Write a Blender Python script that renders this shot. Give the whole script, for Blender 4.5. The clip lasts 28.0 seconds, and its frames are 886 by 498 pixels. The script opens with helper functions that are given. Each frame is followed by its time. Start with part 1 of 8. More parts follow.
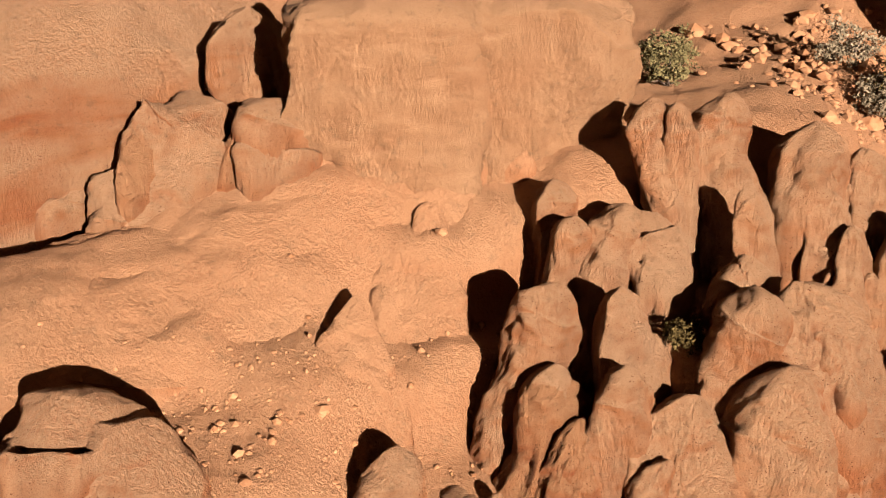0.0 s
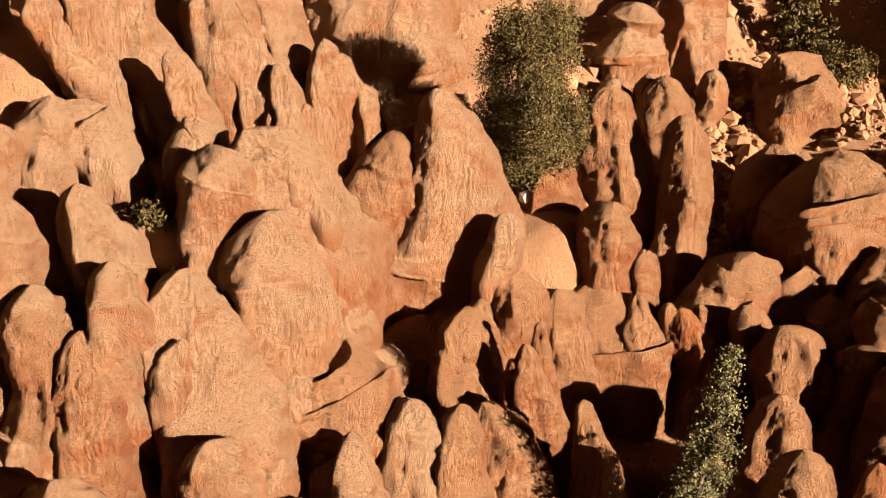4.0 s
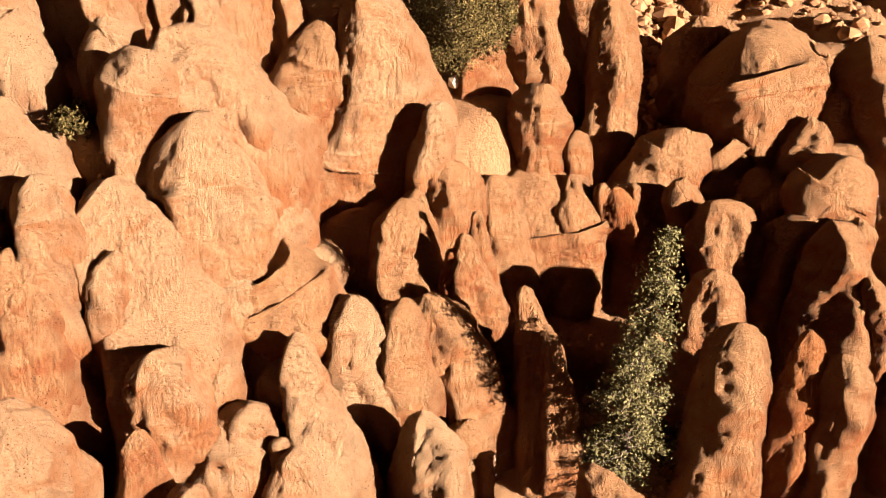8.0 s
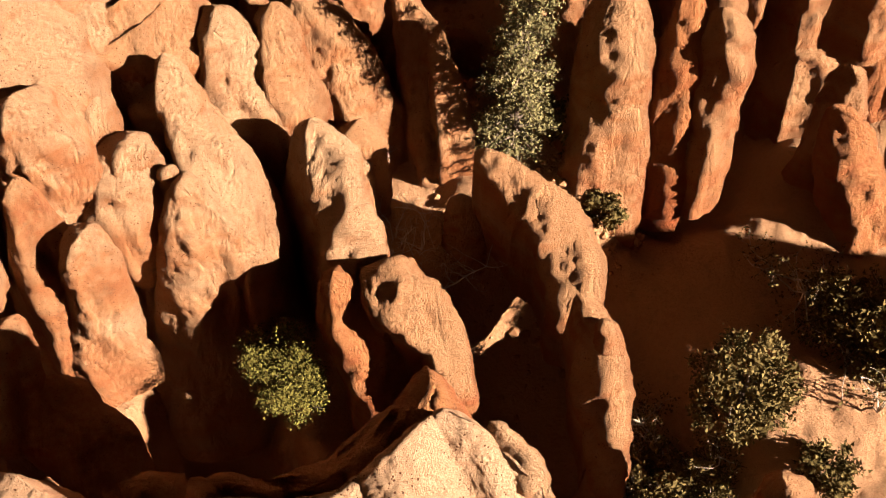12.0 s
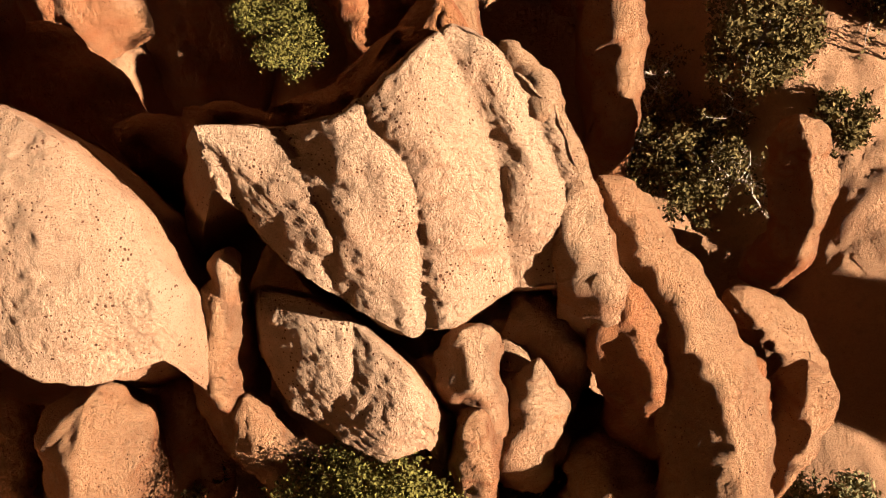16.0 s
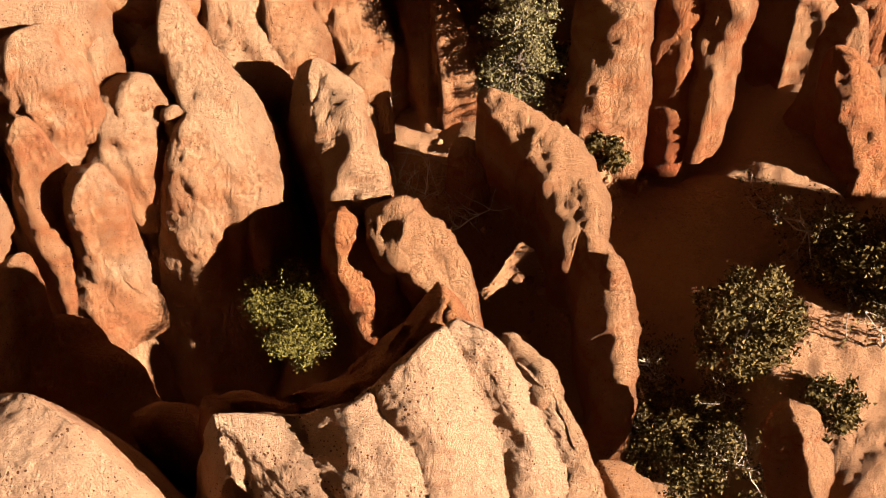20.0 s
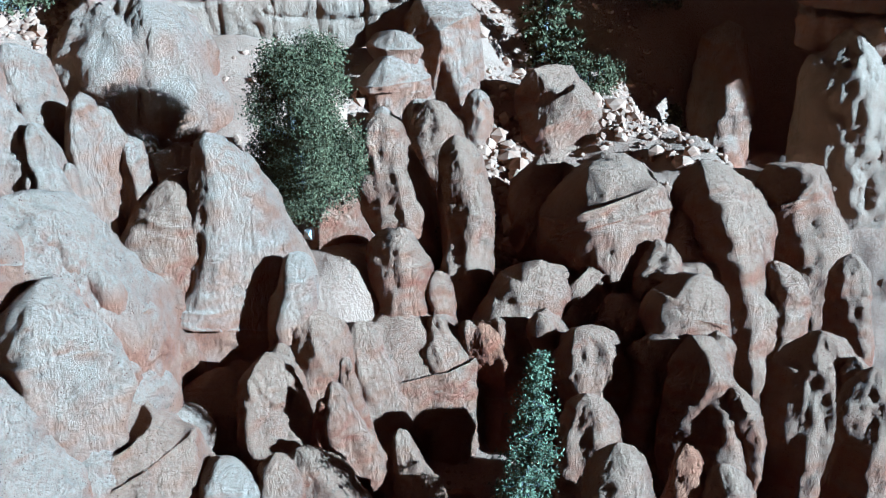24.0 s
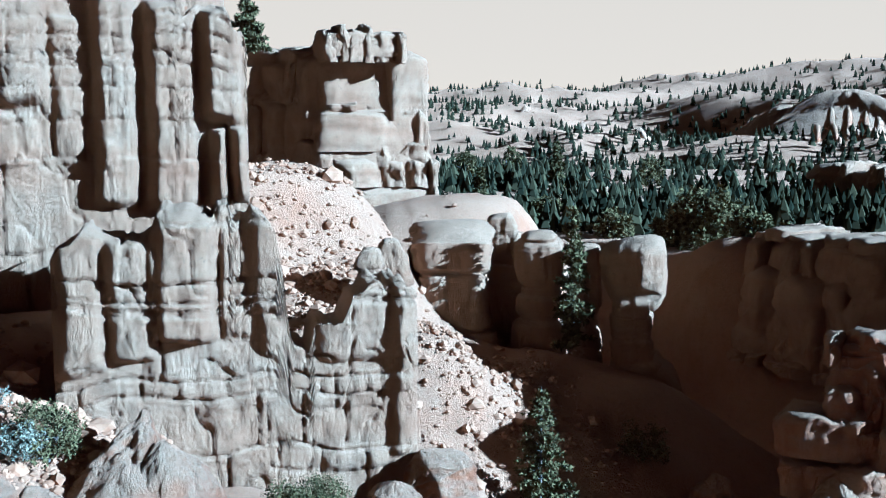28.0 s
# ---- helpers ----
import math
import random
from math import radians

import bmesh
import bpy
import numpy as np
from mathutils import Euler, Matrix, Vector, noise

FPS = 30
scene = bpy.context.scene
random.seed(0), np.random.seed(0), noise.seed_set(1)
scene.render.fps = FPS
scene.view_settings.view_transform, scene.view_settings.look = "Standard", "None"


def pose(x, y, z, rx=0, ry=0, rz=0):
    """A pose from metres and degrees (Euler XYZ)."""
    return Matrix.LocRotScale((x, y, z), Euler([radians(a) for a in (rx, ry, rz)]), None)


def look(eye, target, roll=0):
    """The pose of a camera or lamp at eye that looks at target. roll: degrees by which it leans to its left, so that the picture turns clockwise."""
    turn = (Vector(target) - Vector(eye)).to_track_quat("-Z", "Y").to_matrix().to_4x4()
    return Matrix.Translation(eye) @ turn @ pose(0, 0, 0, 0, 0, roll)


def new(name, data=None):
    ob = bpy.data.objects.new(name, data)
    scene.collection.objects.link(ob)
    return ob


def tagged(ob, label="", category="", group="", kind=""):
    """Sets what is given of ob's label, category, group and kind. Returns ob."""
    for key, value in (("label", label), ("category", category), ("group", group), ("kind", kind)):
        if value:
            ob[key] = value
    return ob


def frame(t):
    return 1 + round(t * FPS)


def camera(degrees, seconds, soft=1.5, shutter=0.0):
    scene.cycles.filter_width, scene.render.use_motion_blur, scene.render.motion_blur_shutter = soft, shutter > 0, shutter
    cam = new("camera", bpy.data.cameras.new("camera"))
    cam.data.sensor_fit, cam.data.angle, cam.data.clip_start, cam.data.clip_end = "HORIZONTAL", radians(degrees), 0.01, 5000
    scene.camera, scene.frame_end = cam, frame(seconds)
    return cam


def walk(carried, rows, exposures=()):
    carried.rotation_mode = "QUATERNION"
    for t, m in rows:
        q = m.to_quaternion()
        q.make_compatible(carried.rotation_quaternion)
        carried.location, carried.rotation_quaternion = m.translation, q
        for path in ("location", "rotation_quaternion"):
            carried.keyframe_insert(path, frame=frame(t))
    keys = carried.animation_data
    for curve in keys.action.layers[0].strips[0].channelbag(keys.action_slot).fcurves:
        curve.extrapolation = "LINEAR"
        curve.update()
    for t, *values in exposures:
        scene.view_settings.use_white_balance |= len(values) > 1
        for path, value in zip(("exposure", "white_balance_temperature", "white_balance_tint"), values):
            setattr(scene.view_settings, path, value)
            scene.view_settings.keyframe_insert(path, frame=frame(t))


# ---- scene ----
# camera: a drone that hovers and turns
cam = camera(44.82, 28.0, soft=1.1)
PATH = [
    (0.0, pose(1.68, -0.72, 36.29, 63.04, 0, 39.52) @ pose(0, 0, 0, 0, 0, -0.29)),
    (0.5, pose(1.51, -0.71, 36.32, 61.57, 0, 35.92) @ pose(0, 0, 0, 0, 0, -0.23)),
    (1.0, pose(1.36, -0.70, 36.31, 60.21, 0, 31.27) @ pose(0, 0, 0, 0, 0, -0.44)),
    (1.5, pose(1.20, -0.68, 36.23, 59.17, 0, 26.53) @ pose(0, 0, 0, 0, 0, -0.54)),
    (2.0, pose(1.04, -0.63, 36.07, 58.18, 0, 22.31) @ pose(0, 0, 0, 0, 0, -0.38)),
    (2.5, pose(0.86, -0.62, 35.93, 57.53, 0, 17.92) @ pose(0, 0, 0, 0, 0, -0.22)),
    (3.0, pose(0.69, -0.57, 35.82, 57.16, 0, 13.41) @ pose(0, 0, 0, 0, 0, -0.15)),
    (3.5, pose(0.49, -0.54, 35.73, 56.72, 0, 8.84) @ pose(0, 0, 0, 0, 0, -0.04)),
    (4.0, pose(0.36, -0.54, 35.73, 56.38, 0, 5.00) @ pose(0, 0, 0, 0, 0, -0.02)),
    (4.5, pose(0.22, -0.55, 35.76, 56.12, 0, 3.75) @ pose(0, 0, 0, 0, 0, 0.05)),
    (6.5, pose(-0.04, -0.37, 35.59, 53.57, 0, -0.10) @ pose(0, 0, 0, 0, 0, 0.31)),
    (7.0, pose(0.00, -0.24, 35.69, 52.40, 0, 0.00) @ pose(0, 0, 0, 0, 0, 0.18)),
    (7.5, pose(0.02, -0.11, 35.83, 51.08, 0, 0.04) @ pose(0, 0, 0, 0, 0, 0.04)),
    (8.0, pose(0.00, 0.00, 36.00, 49.68, 0, 0.01) @ pose(0, 0, 0, 0, 0, -0.02)),
    (8.5, pose(-0.01, 0.13, 36.10, 47.96, 0, -0.61) @ pose(0, 0, 0, 0, 0, -0.06)),
    (9.0, pose(-0.05, 0.26, 36.16, 46.11, 0, -2.70) @ pose(0, 0, 0, 0, 0, -0.06)),
    (9.5, pose(-0.18, 0.38, 36.20, 44.56, 0, -9.43) @ pose(0, 0, 0, 0, 0, 0.02)),
    (10.0, pose(-0.25, 0.49, 36.27, 43.07, 0, -9.86) @ pose(0, 0, 0, 0, 0, 0.15)),
    (10.5, pose(-0.25, 0.63, 36.32, 41.60, 0, -9.87) @ pose(0, 0, 0, 0, 0, 0.15)),
    (11.0, pose(-0.23, 0.77, 36.27, 38.96, 0, -9.90) @ pose(0, 0, 0, 0, 0, 0.17)),
    (11.5, pose(-0.19, 0.92, 36.04, 35.06, 0, -9.88) @ pose(0, 0, 0, 0, 0, 0.12)),
    (12.0, pose(-0.17, 0.90, 35.84, 32.58, 0, -9.77) @ pose(0, 0, 0, 0, 0, 0.21)),
    (12.5, pose(-0.18, 0.77, 35.65, 30.31, 0, -9.70) @ pose(0, 0, 0, 0, 0, 0.07)),
    (13.0, pose(-0.20, 0.64, 35.36, 28.14, 0, -9.79) @ pose(0, 0, 0, 0, 0, 0.07)),
    (13.5, pose(-0.20, 0.52, 35.02, 25.79, 0, -9.67) @ pose(0, 0, 0, 0, 0, 0.01)),
    (15.5, pose(-0.45, 0.23, 33.99, 18.21, 0, -10.29) @ pose(0, 0, 0, 0, 0, 0.35)),
    (16.0, pose(-0.43, 0.28, 34.23, 16.62, 0, -10.07) @ pose(0, 0, 0, 0, 0, 0.06)),
    (16.5, pose(-0.42, 0.31, 34.42, 15.24, 0, -9.95) @ pose(0, 0, 0, 0, 0, -0.16)),
    (17.0, pose(-0.45, 0.29, 34.72, 14.84, 0, -9.80) @ pose(0, 0, 0, 0, 0, -0.39)),
    (17.5, pose(-0.48, 0.24, 34.87, 15.34, 0, -9.72) @ pose(0, 0, 0, 0, 0, -0.47)),
    (18.0, pose(-0.50, 0.19, 34.92, 18.56, 0, -9.87) @ pose(0, 0, 0, 0, 0, -0.39)),
    (18.5, pose(-0.55, 0.13, 34.73, 21.78, 0, -10.21) @ pose(0, 0, 0, 0, 0, 0.10)),
    (19.0, pose(-0.67, 0.08, 34.69, 25.16, 0, -10.32) @ pose(0, 0, 0, 0, 0, 0.35)),
    (19.5, pose(-0.69, 0.04, 34.91, 28.47, 0, -10.42) @ pose(0, 0, 0, 0, 0, 0.37)),
    (20.0, pose(-0.65, -0.07, 35.20, 31.76, 0, -10.41) @ pose(0, 0, 0, 0, 0, 0.13)),
    (20.5, pose(-0.63, -0.16, 35.47, 35.01, 0, -10.36) @ pose(0, 0, 0, 0, 0, -0.00)),
    (21.0, pose(-0.67, -0.28, 35.65, 38.32, 0, -10.44) @ pose(0, 0, 0, 0, 0, 0.03)),
    (21.5, pose(-0.69, -0.41, 35.76, 41.60, 0, -10.34) @ pose(0, 0, 0, 0, 0, -0.01)),
    (23.5, pose(-0.03, 0.06, 35.55, 54.88, 0, -8.96) @ pose(0, 0, 0, 0, 0, 0.14)),
    (24.0, pose(-0.16, -0.14, 35.27, 58.49, 0, -9.13) @ pose(0, 0, 0, 0, 0, 0.25)),
    (24.5, pose(-0.27, -0.38, 35.07, 61.90, 0, -9.16) @ pose(0, 0, 0, 0, 0, 0.26)),
    (25.0, pose(-0.34, -0.64, 34.97, 65.20, 0, -9.20) @ pose(0, 0, 0, 0, 0, 0.26)),
    (25.5, pose(-0.39, -0.90, 34.95, 68.00, 0, -9.20) @ pose(0, 0, 0, 0, 0, 0.30)),
    (26.0, pose(-0.43, -1.24, 34.99, 71.13, 0, -9.18) @ pose(0, 0, 0, 0, 0, 0.19)),
    (26.5, pose(-0.53, -1.57, 35.08, 74.31, 0, -9.22) @ pose(0, 0, 0, 0, 0, 0.17)),
    (27.0, pose(-0.59, -1.93, 35.10, 77.52, 0, -9.25) @ pose(0, 0, 0, 0, 0, 0.13)),
    (27.5, pose(-0.66, -2.29, 35.03, 80.74, 0, -9.28) @ pose(0, 0, 0, 0, 0, 0.07)),
    (28.0, pose(-0.69, -2.67, 34.91, 83.55, 0, -9.32) @ pose(0, 0, 0, 0, 0, -0.07)),
]
walk(cam, PATH, (
    (0.0, 1.80, 6500, 15), (3.0, 2.00, 6500, 12), (4.5, 2.28, 6500, 10), (8.0, 2.60, 6500, 8), (13.0, 2.70, 6500, 9), (17.0, 2.50, 6500, 10), (20.0, 2.54, 6500, 12), (21.4, 2.56, 6500, 12),
    (23.5, 2.46, 2890, -18), (25.0, 2.42, 2920, -18), (28.0, 2.34, 2960, -17)))

# light: low sun from behind and to the right, weak deep-blue sky
SUN_TO = Vector((0.90, -0.44, 0.365)).normalized()
SUN_ELEVATION = math.asin(SUN_TO.z)
world = bpy.data.worlds.new("sky")
scene.world = world
world.use_nodes = True
wn = world.node_tree.nodes
sky = wn.new("ShaderNodeTexSky")
sky.sky_type, sky.sun_disc = "NISHITA", False
sky.altitude, sky.air_density, sky.dust_density = 2400, 0.4, 2.0
sky.sun_elevation, sky.sun_rotation = SUN_ELEVATION, math.atan2(SUN_TO.x, SUN_TO.y)
wn["Background"].inputs["Strength"].default_value = 0.05
haze = wn.new("ShaderNodeHueSaturation")
haze.inputs["Saturation"].default_value = 0.3
warm = wn.new("ShaderNodeMixRGB")
warm.blend_type = "MULTIPLY"
warm.inputs["Fac"].default_value = 1.0
warm.inputs["Color2"].default_value = (0.0140, 0.0031, 0.0011, 1)
world.node_tree.links.new(sky.outputs[0], haze.inputs["Color"])
deep = wn.new("ShaderNodeMixRGB")
deep.blend_type = "MULTIPLY"
deep.inputs["Fac"].default_value = 1.0
world.node_tree.links.new(haze.outputs[0], deep.inputs["Color1"])
world.node_tree.links.new(haze.outputs[0], deep.inputs["Color2"])
world.node_tree.links.new(deep.outputs[0], warm.inputs["Color1"])
world.node_tree.links.new(warm.outputs[0], wn["Background"].inputs["Color"])
sun = new("sun", bpy.data.lights.new("sun", "SUN"))
sun.data.energy, sun.data.angle, sun.data.color = 5.0, radians(0.5), (1.0, 0.78, 0.62)
sun.matrix_world = look(SUN_TO * 90, (0, 0, 0))


# ---- materials ----
class Nodes:
    """A short way to write node trees."""

    def __init__(self, name):
        self.mat = bpy.data.materials.new(name)
        self.mat.use_nodes = True
        self.tree = self.mat.node_tree
        self.bsdf = self.tree.nodes["Principled BSDF"]
        self.bsdf.inputs["Specular IOR Level"].default_value = 0.2

    def add(self, kind, links=(), **values):
        node = self.tree.nodes.new("ShaderNode" + kind)
        for key, value in values.items():
            setattr(node, key, value)
        for socket, value in links:
            if isinstance(value, bpy.types.NodeSocket):
                self.tree.links.new(value, node.inputs[socket])
            else:
                node.inputs[socket].default_value = value
        return node

    def noise(self, vector, scale, detail=4, rough=0.55):
        return self.add("TexNoise", (("Vector", vector), ("Scale", scale), ("Detail", detail), ("Roughness", rough))).outputs[0]

    def ramp(self, value, *stops):
        node = self.add("ValToRGB", (("Fac", value),))
        while len(node.color_ramp.elements) < len(stops):
            node.color_ramp.elements.new(0.5)
        for element, (at, color) in zip(node.color_ramp.elements, stops):
            element.position, element.color = at, (*color, 1) if len(color) == 3 else color
        return node.outputs[0]

    def mix(self, fac, a, b, blend="MIX"):
        return self.add("MixRGB", (("Fac", fac), ("Color1", a), ("Color2", b)), blend_type=blend).outputs[0]

    def math(self, op, a, b=0.0):
        return self.add("Math", ((0, a), (1, b)), operation=op).outputs[0]

    def link(self, socket, value):
        if isinstance(value, bpy.types.NodeSocket):
            self.tree.links.new(value, self.bsdf.inputs[socket])
        else:
            self.bsdf.inputs[socket].default_value = value

    def bump(self, height, strength, distance, under=None):
        links = [("Height", height), ("Strength", strength), ("Distance", distance)]
        if under is not None:
            links.append(("Normal", under))
        return self.add("Bump", links).outputs[0]


def stone_material(name, pale, mid, deep, pit=1.0, strata=1.0, joints=1.0, relief_scale=1.0, streaks=1.0, knob=1.0):
    """Weathered sandy limestone: bands of colour by height, pits darkened in the colour, cracks, streaks and a paler
    colour on faces turned up.
    """
    n = Nodes(name)
    where = n.add("NewGeometry").outputs["Position"]
    split = n.add("SeparateXYZ", ((0, where),)).outputs
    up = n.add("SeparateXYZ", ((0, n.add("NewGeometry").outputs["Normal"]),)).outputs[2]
    flat = n.add("Mapping", (("Vector", where), ("Scale", (0.06, 0.06, 0.9)))).outputs[0]
    tall = n.add("Mapping", (("Vector", where), ("Scale", (1.0, 1.0, 0.22)))).outputs[0]
    bands = n.noise(flat, 1.0, 5, 0.6)
    patch = n.noise(where, 0.22, 4, 0.6)
    streak = n.noise(tall, 1.3, 5, 0.6)
    grain = n.noise(n.add("Mapping", (("Vector", where), ("Scale", (1.0, 1.0, 0.6)))).outputs[0], 7.0, 6, 0.72)
    fine = n.noise(where, 34.0, 4, 0.7)
    tone = n.math("ADD", n.math("MULTIPLY", bands, 0.55 * strata), n.math("MULTIPLY", patch, 1.0 - 0.55 * strata))
    color = n.ramp(tone, (0.32, deep), (0.5, mid), (0.66, pale))
    color = n.mix(n.ramp(streak, (0.35, (0.45,) * 3), (0.6, (0, 0, 0))), color, tuple(c * 0.8 for c in deep) + (1,))
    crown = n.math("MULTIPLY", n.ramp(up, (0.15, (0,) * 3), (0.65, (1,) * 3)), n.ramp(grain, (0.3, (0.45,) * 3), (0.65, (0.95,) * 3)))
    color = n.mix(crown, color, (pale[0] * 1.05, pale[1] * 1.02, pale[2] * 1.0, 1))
    dust = n.ramp(fine, (0.3, (0.4,) * 3), (0.47, (1,) * 3), (0.8, (1.15,) * 3))
    color = n.mix(0.7, color, dust, "MULTIPLY")
    lichen = n.math("MULTIPLY", n.ramp(n.noise(where, 2.3, 5, 0.7), (0.56, (0,) * 3), (0.68, (1,) * 3)), 0.32)
    color = n.mix(lichen, color, (0.13, 0.10, 0.06, 1))
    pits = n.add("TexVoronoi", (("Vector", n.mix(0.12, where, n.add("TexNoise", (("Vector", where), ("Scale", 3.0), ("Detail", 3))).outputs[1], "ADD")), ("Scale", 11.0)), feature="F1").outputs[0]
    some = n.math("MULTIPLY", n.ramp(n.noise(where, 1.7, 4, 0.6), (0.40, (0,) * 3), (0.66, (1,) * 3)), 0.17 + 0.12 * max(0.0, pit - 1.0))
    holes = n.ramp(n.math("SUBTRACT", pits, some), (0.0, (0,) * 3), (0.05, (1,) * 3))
    cracks = n.add("TexVoronoi", (("Vector", n.add("Mapping", (("Vector", n.mix(0.5, where, n.add("TexNoise", (("Vector", where), ("Scale", 0.9), ("Detail", 4))).outputs[1], "ADD")), ("Scale", (1, 1, 0.45)))).outputs[0]), ("Scale", 0.55)), feature="DISTANCE_TO_EDGE").outputs[0]
    crack = n.ramp(cracks, (0.0, (0,) * 3), (0.035, (1,) * 3))
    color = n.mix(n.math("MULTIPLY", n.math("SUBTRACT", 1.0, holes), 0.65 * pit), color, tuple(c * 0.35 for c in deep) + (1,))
    n.link("Base Color", color)
    n.link("Roughness", 0.93)
    chisel = n.add("Mapping", (("Vector", n.mix(0.25, where, n.add("TexNoise", (("Vector", where), ("Scale", 1.6), ("Detail", 3))).outputs[1], "ADD")), ("Scale", (1, 1, 0.42)))).outputs[0]
    knobs = n.add("TexVoronoi", (("Vector", chisel), ("Scale", 4.2)), feature="F1").outputs[0]
    chips = n.add("TexVoronoi", (("Vector", chisel), ("Scale", 11.0)), feature="F1").outputs[0]
    nicks = n.ramp(n.noise(n.add("Mapping", (("Vector", where), ("Scale", (1.0, 1.0, 0.45)))).outputs[0], 13.0, 3, 0.6), (0.34, (0,) * 3), (0.46, (1,) * 3))
    relief = n.math("MULTIPLY", n.noise(tall, 2.2, 6, 0.6), 0.16 * relief_scale * streaks)
    for layer, deep_by in ((knobs, -0.08 * knob), (chips, -0.09 * knob), (holes, 0.05 * pit), (crack, 0.06 * joints), (grain, 0.38), (fine, 0.24), (nicks, 0.035)):
        relief = n.math("ADD", relief, n.math("MULTIPLY", layer, deep_by * relief_scale))
    n.link("Normal", n.bump(relief, 1.0, 1.0))
    return n.mat


def plain_material(name, a, b, scale=3.0, rough=0.9, bump=0.02):
    n = Nodes(name)
    where = n.add("NewGeometry").outputs["Position"]
    g = n.noise(where, scale, 5, 0.65)
    n.link("Base Color", n.ramp(g, (0.3, a), (0.7, b)))
    n.link("Roughness", rough)
    n.link("Normal", n.bump(n.noise(where, scale * 4, 4, 0.7), 0.6, bump))
    return n.mat


def leaf_material(name, a, b):
    n = Nodes(name)
    rnd = n.add("NewGeometry").outputs["Random Per Island"]
    n.link("Base Color", n.ramp(rnd, (0.0, a), (1.0, b)))
    n.link("Roughness", 1.0)
    n.link("Specular IOR Level", 0.0)
    return n.mat


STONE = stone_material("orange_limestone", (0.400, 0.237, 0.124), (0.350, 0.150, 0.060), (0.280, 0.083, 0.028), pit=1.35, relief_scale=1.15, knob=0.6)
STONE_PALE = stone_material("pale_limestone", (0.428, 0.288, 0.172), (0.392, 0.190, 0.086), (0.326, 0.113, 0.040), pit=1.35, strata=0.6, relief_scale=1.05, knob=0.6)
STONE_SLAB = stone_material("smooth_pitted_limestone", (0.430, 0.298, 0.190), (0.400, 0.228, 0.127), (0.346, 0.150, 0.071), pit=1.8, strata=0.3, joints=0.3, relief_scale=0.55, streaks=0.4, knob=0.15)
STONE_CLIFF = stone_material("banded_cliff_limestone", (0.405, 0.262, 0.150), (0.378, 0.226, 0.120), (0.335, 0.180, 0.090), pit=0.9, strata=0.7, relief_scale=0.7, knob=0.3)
# darker, redder stone for faces in shade; part of that shade is in the colour
STONE_SHADE_RED = stone_material("shade_red_limestone", (0.370, 0.170, 0.070), (0.308, 0.098, 0.030), (0.238, 0.050, 0.014))
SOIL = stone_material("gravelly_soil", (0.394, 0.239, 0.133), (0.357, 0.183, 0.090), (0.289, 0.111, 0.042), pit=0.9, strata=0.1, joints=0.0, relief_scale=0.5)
RUBBLE = plain_material("rubble_stone", (0.215, 0.102, 0.046), (0.335, 0.200, 0.108), 2.0)
CHALK = plain_material("white_chalk_stone", (0.448, 0.397, 0.333), (0.525, 0.474, 0.410), 3.0)
BARK = plain_material("grey_bark", (0.077, 0.058, 0.045), (0.166, 0.134, 0.109), 9.0)
DEAD = plain_material("bleached_wood", (0.30, 0.24, 0.19), (0.52, 0.45, 0.38), 9.0)
JUNIPER = leaf_material("juniper_foliage", (0.045, 0.035, 0.014), (0.141, 0.112, 0.045))
SPRUCE = leaf_material("spruce_foliage", (0.070, 0.066, 0.030), (0.19, 0.175, 0.085))
SAGE = leaf_material("sage_foliage", (0.128, 0.115, 0.077), (0.269, 0.237, 0.166))
JUNIPER_LIGHT = leaf_material("sunlit_juniper_foliage", (0.046, 0.042, 0.012), (0.150, 0.138, 0.036))


# ---- shapes ----
def lattice(i, j, k, seed):
    h = (i * 374761393 + j * 668265263 + k * 1274126177 + seed * 144665) & 0xFFFFFFFF
    h = ((h ^ (h >> 13)) * 1103515245) & 0xFFFFFFFF
    h = ((h ^ (h >> 16)) * 2654435761) & 0xFFFFFFFF
    return (h >> 8) / 8388608.0 - 1.0


def grains(p, seed=0):
    """Smooth noise from -1 to 1 at the rows of p."""
    f = np.floor(p).astype(np.int64)
    u = p - f
    u = u * u * u * (u * (u * 6 - 15) + 10)
    out = 0.0
    for a in (0, 1):
        for b in (0, 1):
            for c in (0, 1):
                w = (u[:, 0] if a else 1 - u[:, 0]) * (u[:, 1] if b else 1 - u[:, 1]) * (u[:, 2] if c else 1 - u[:, 2])
                out = out + w * lattice(f[:, 0] + a, f[:, 1] + b, f[:, 2] + c, seed)
    return out


def fractal(p, octaves=4, seed=0, gain=0.5):
    out, w = 0.0, 1.0
    for o in range(octaves):
        out = out + w * grains(p * 2.0**o + 17.3 * o, seed + o)
        w *= gain
    return out


def mesh_from(name, verts, faces, material, smooth=True):
    me = bpy.data.meshes.new(name)
    verts = np.asarray(verts, np.float32)
    faces = np.asarray(faces, np.int32)
    me.vertices.add(len(verts))
    me.vertices.foreach_set("co", verts.ravel())
    n = faces.shape[1]
    me.loops.add(faces.size)
    me.loops.foreach_set("vertex_index", faces.ravel())
    me.polygons.add(len(faces))
    me.polygons.foreach_set("loop_start", np.arange(0, faces.size, n, dtype=np.int32))
    me.polygons.foreach_set("use_smooth", np.full(len(faces), smooth))
    me.update(calc_edges=True)
    me.materials.append(material)
    return me


def grid_faces(rows, cols, closed):
    i, j = np.meshgrid(np.arange(rows - 1), np.arange(cols if closed else cols - 1), indexing="ij")
    i, j = i.ravel(), j.ravel()
    k = (j + 1) % cols
    return np.stack([i * cols + j, i * cols + k, (i + 1) * cols + k, (i + 1) * cols + j], 1)


count = [0]


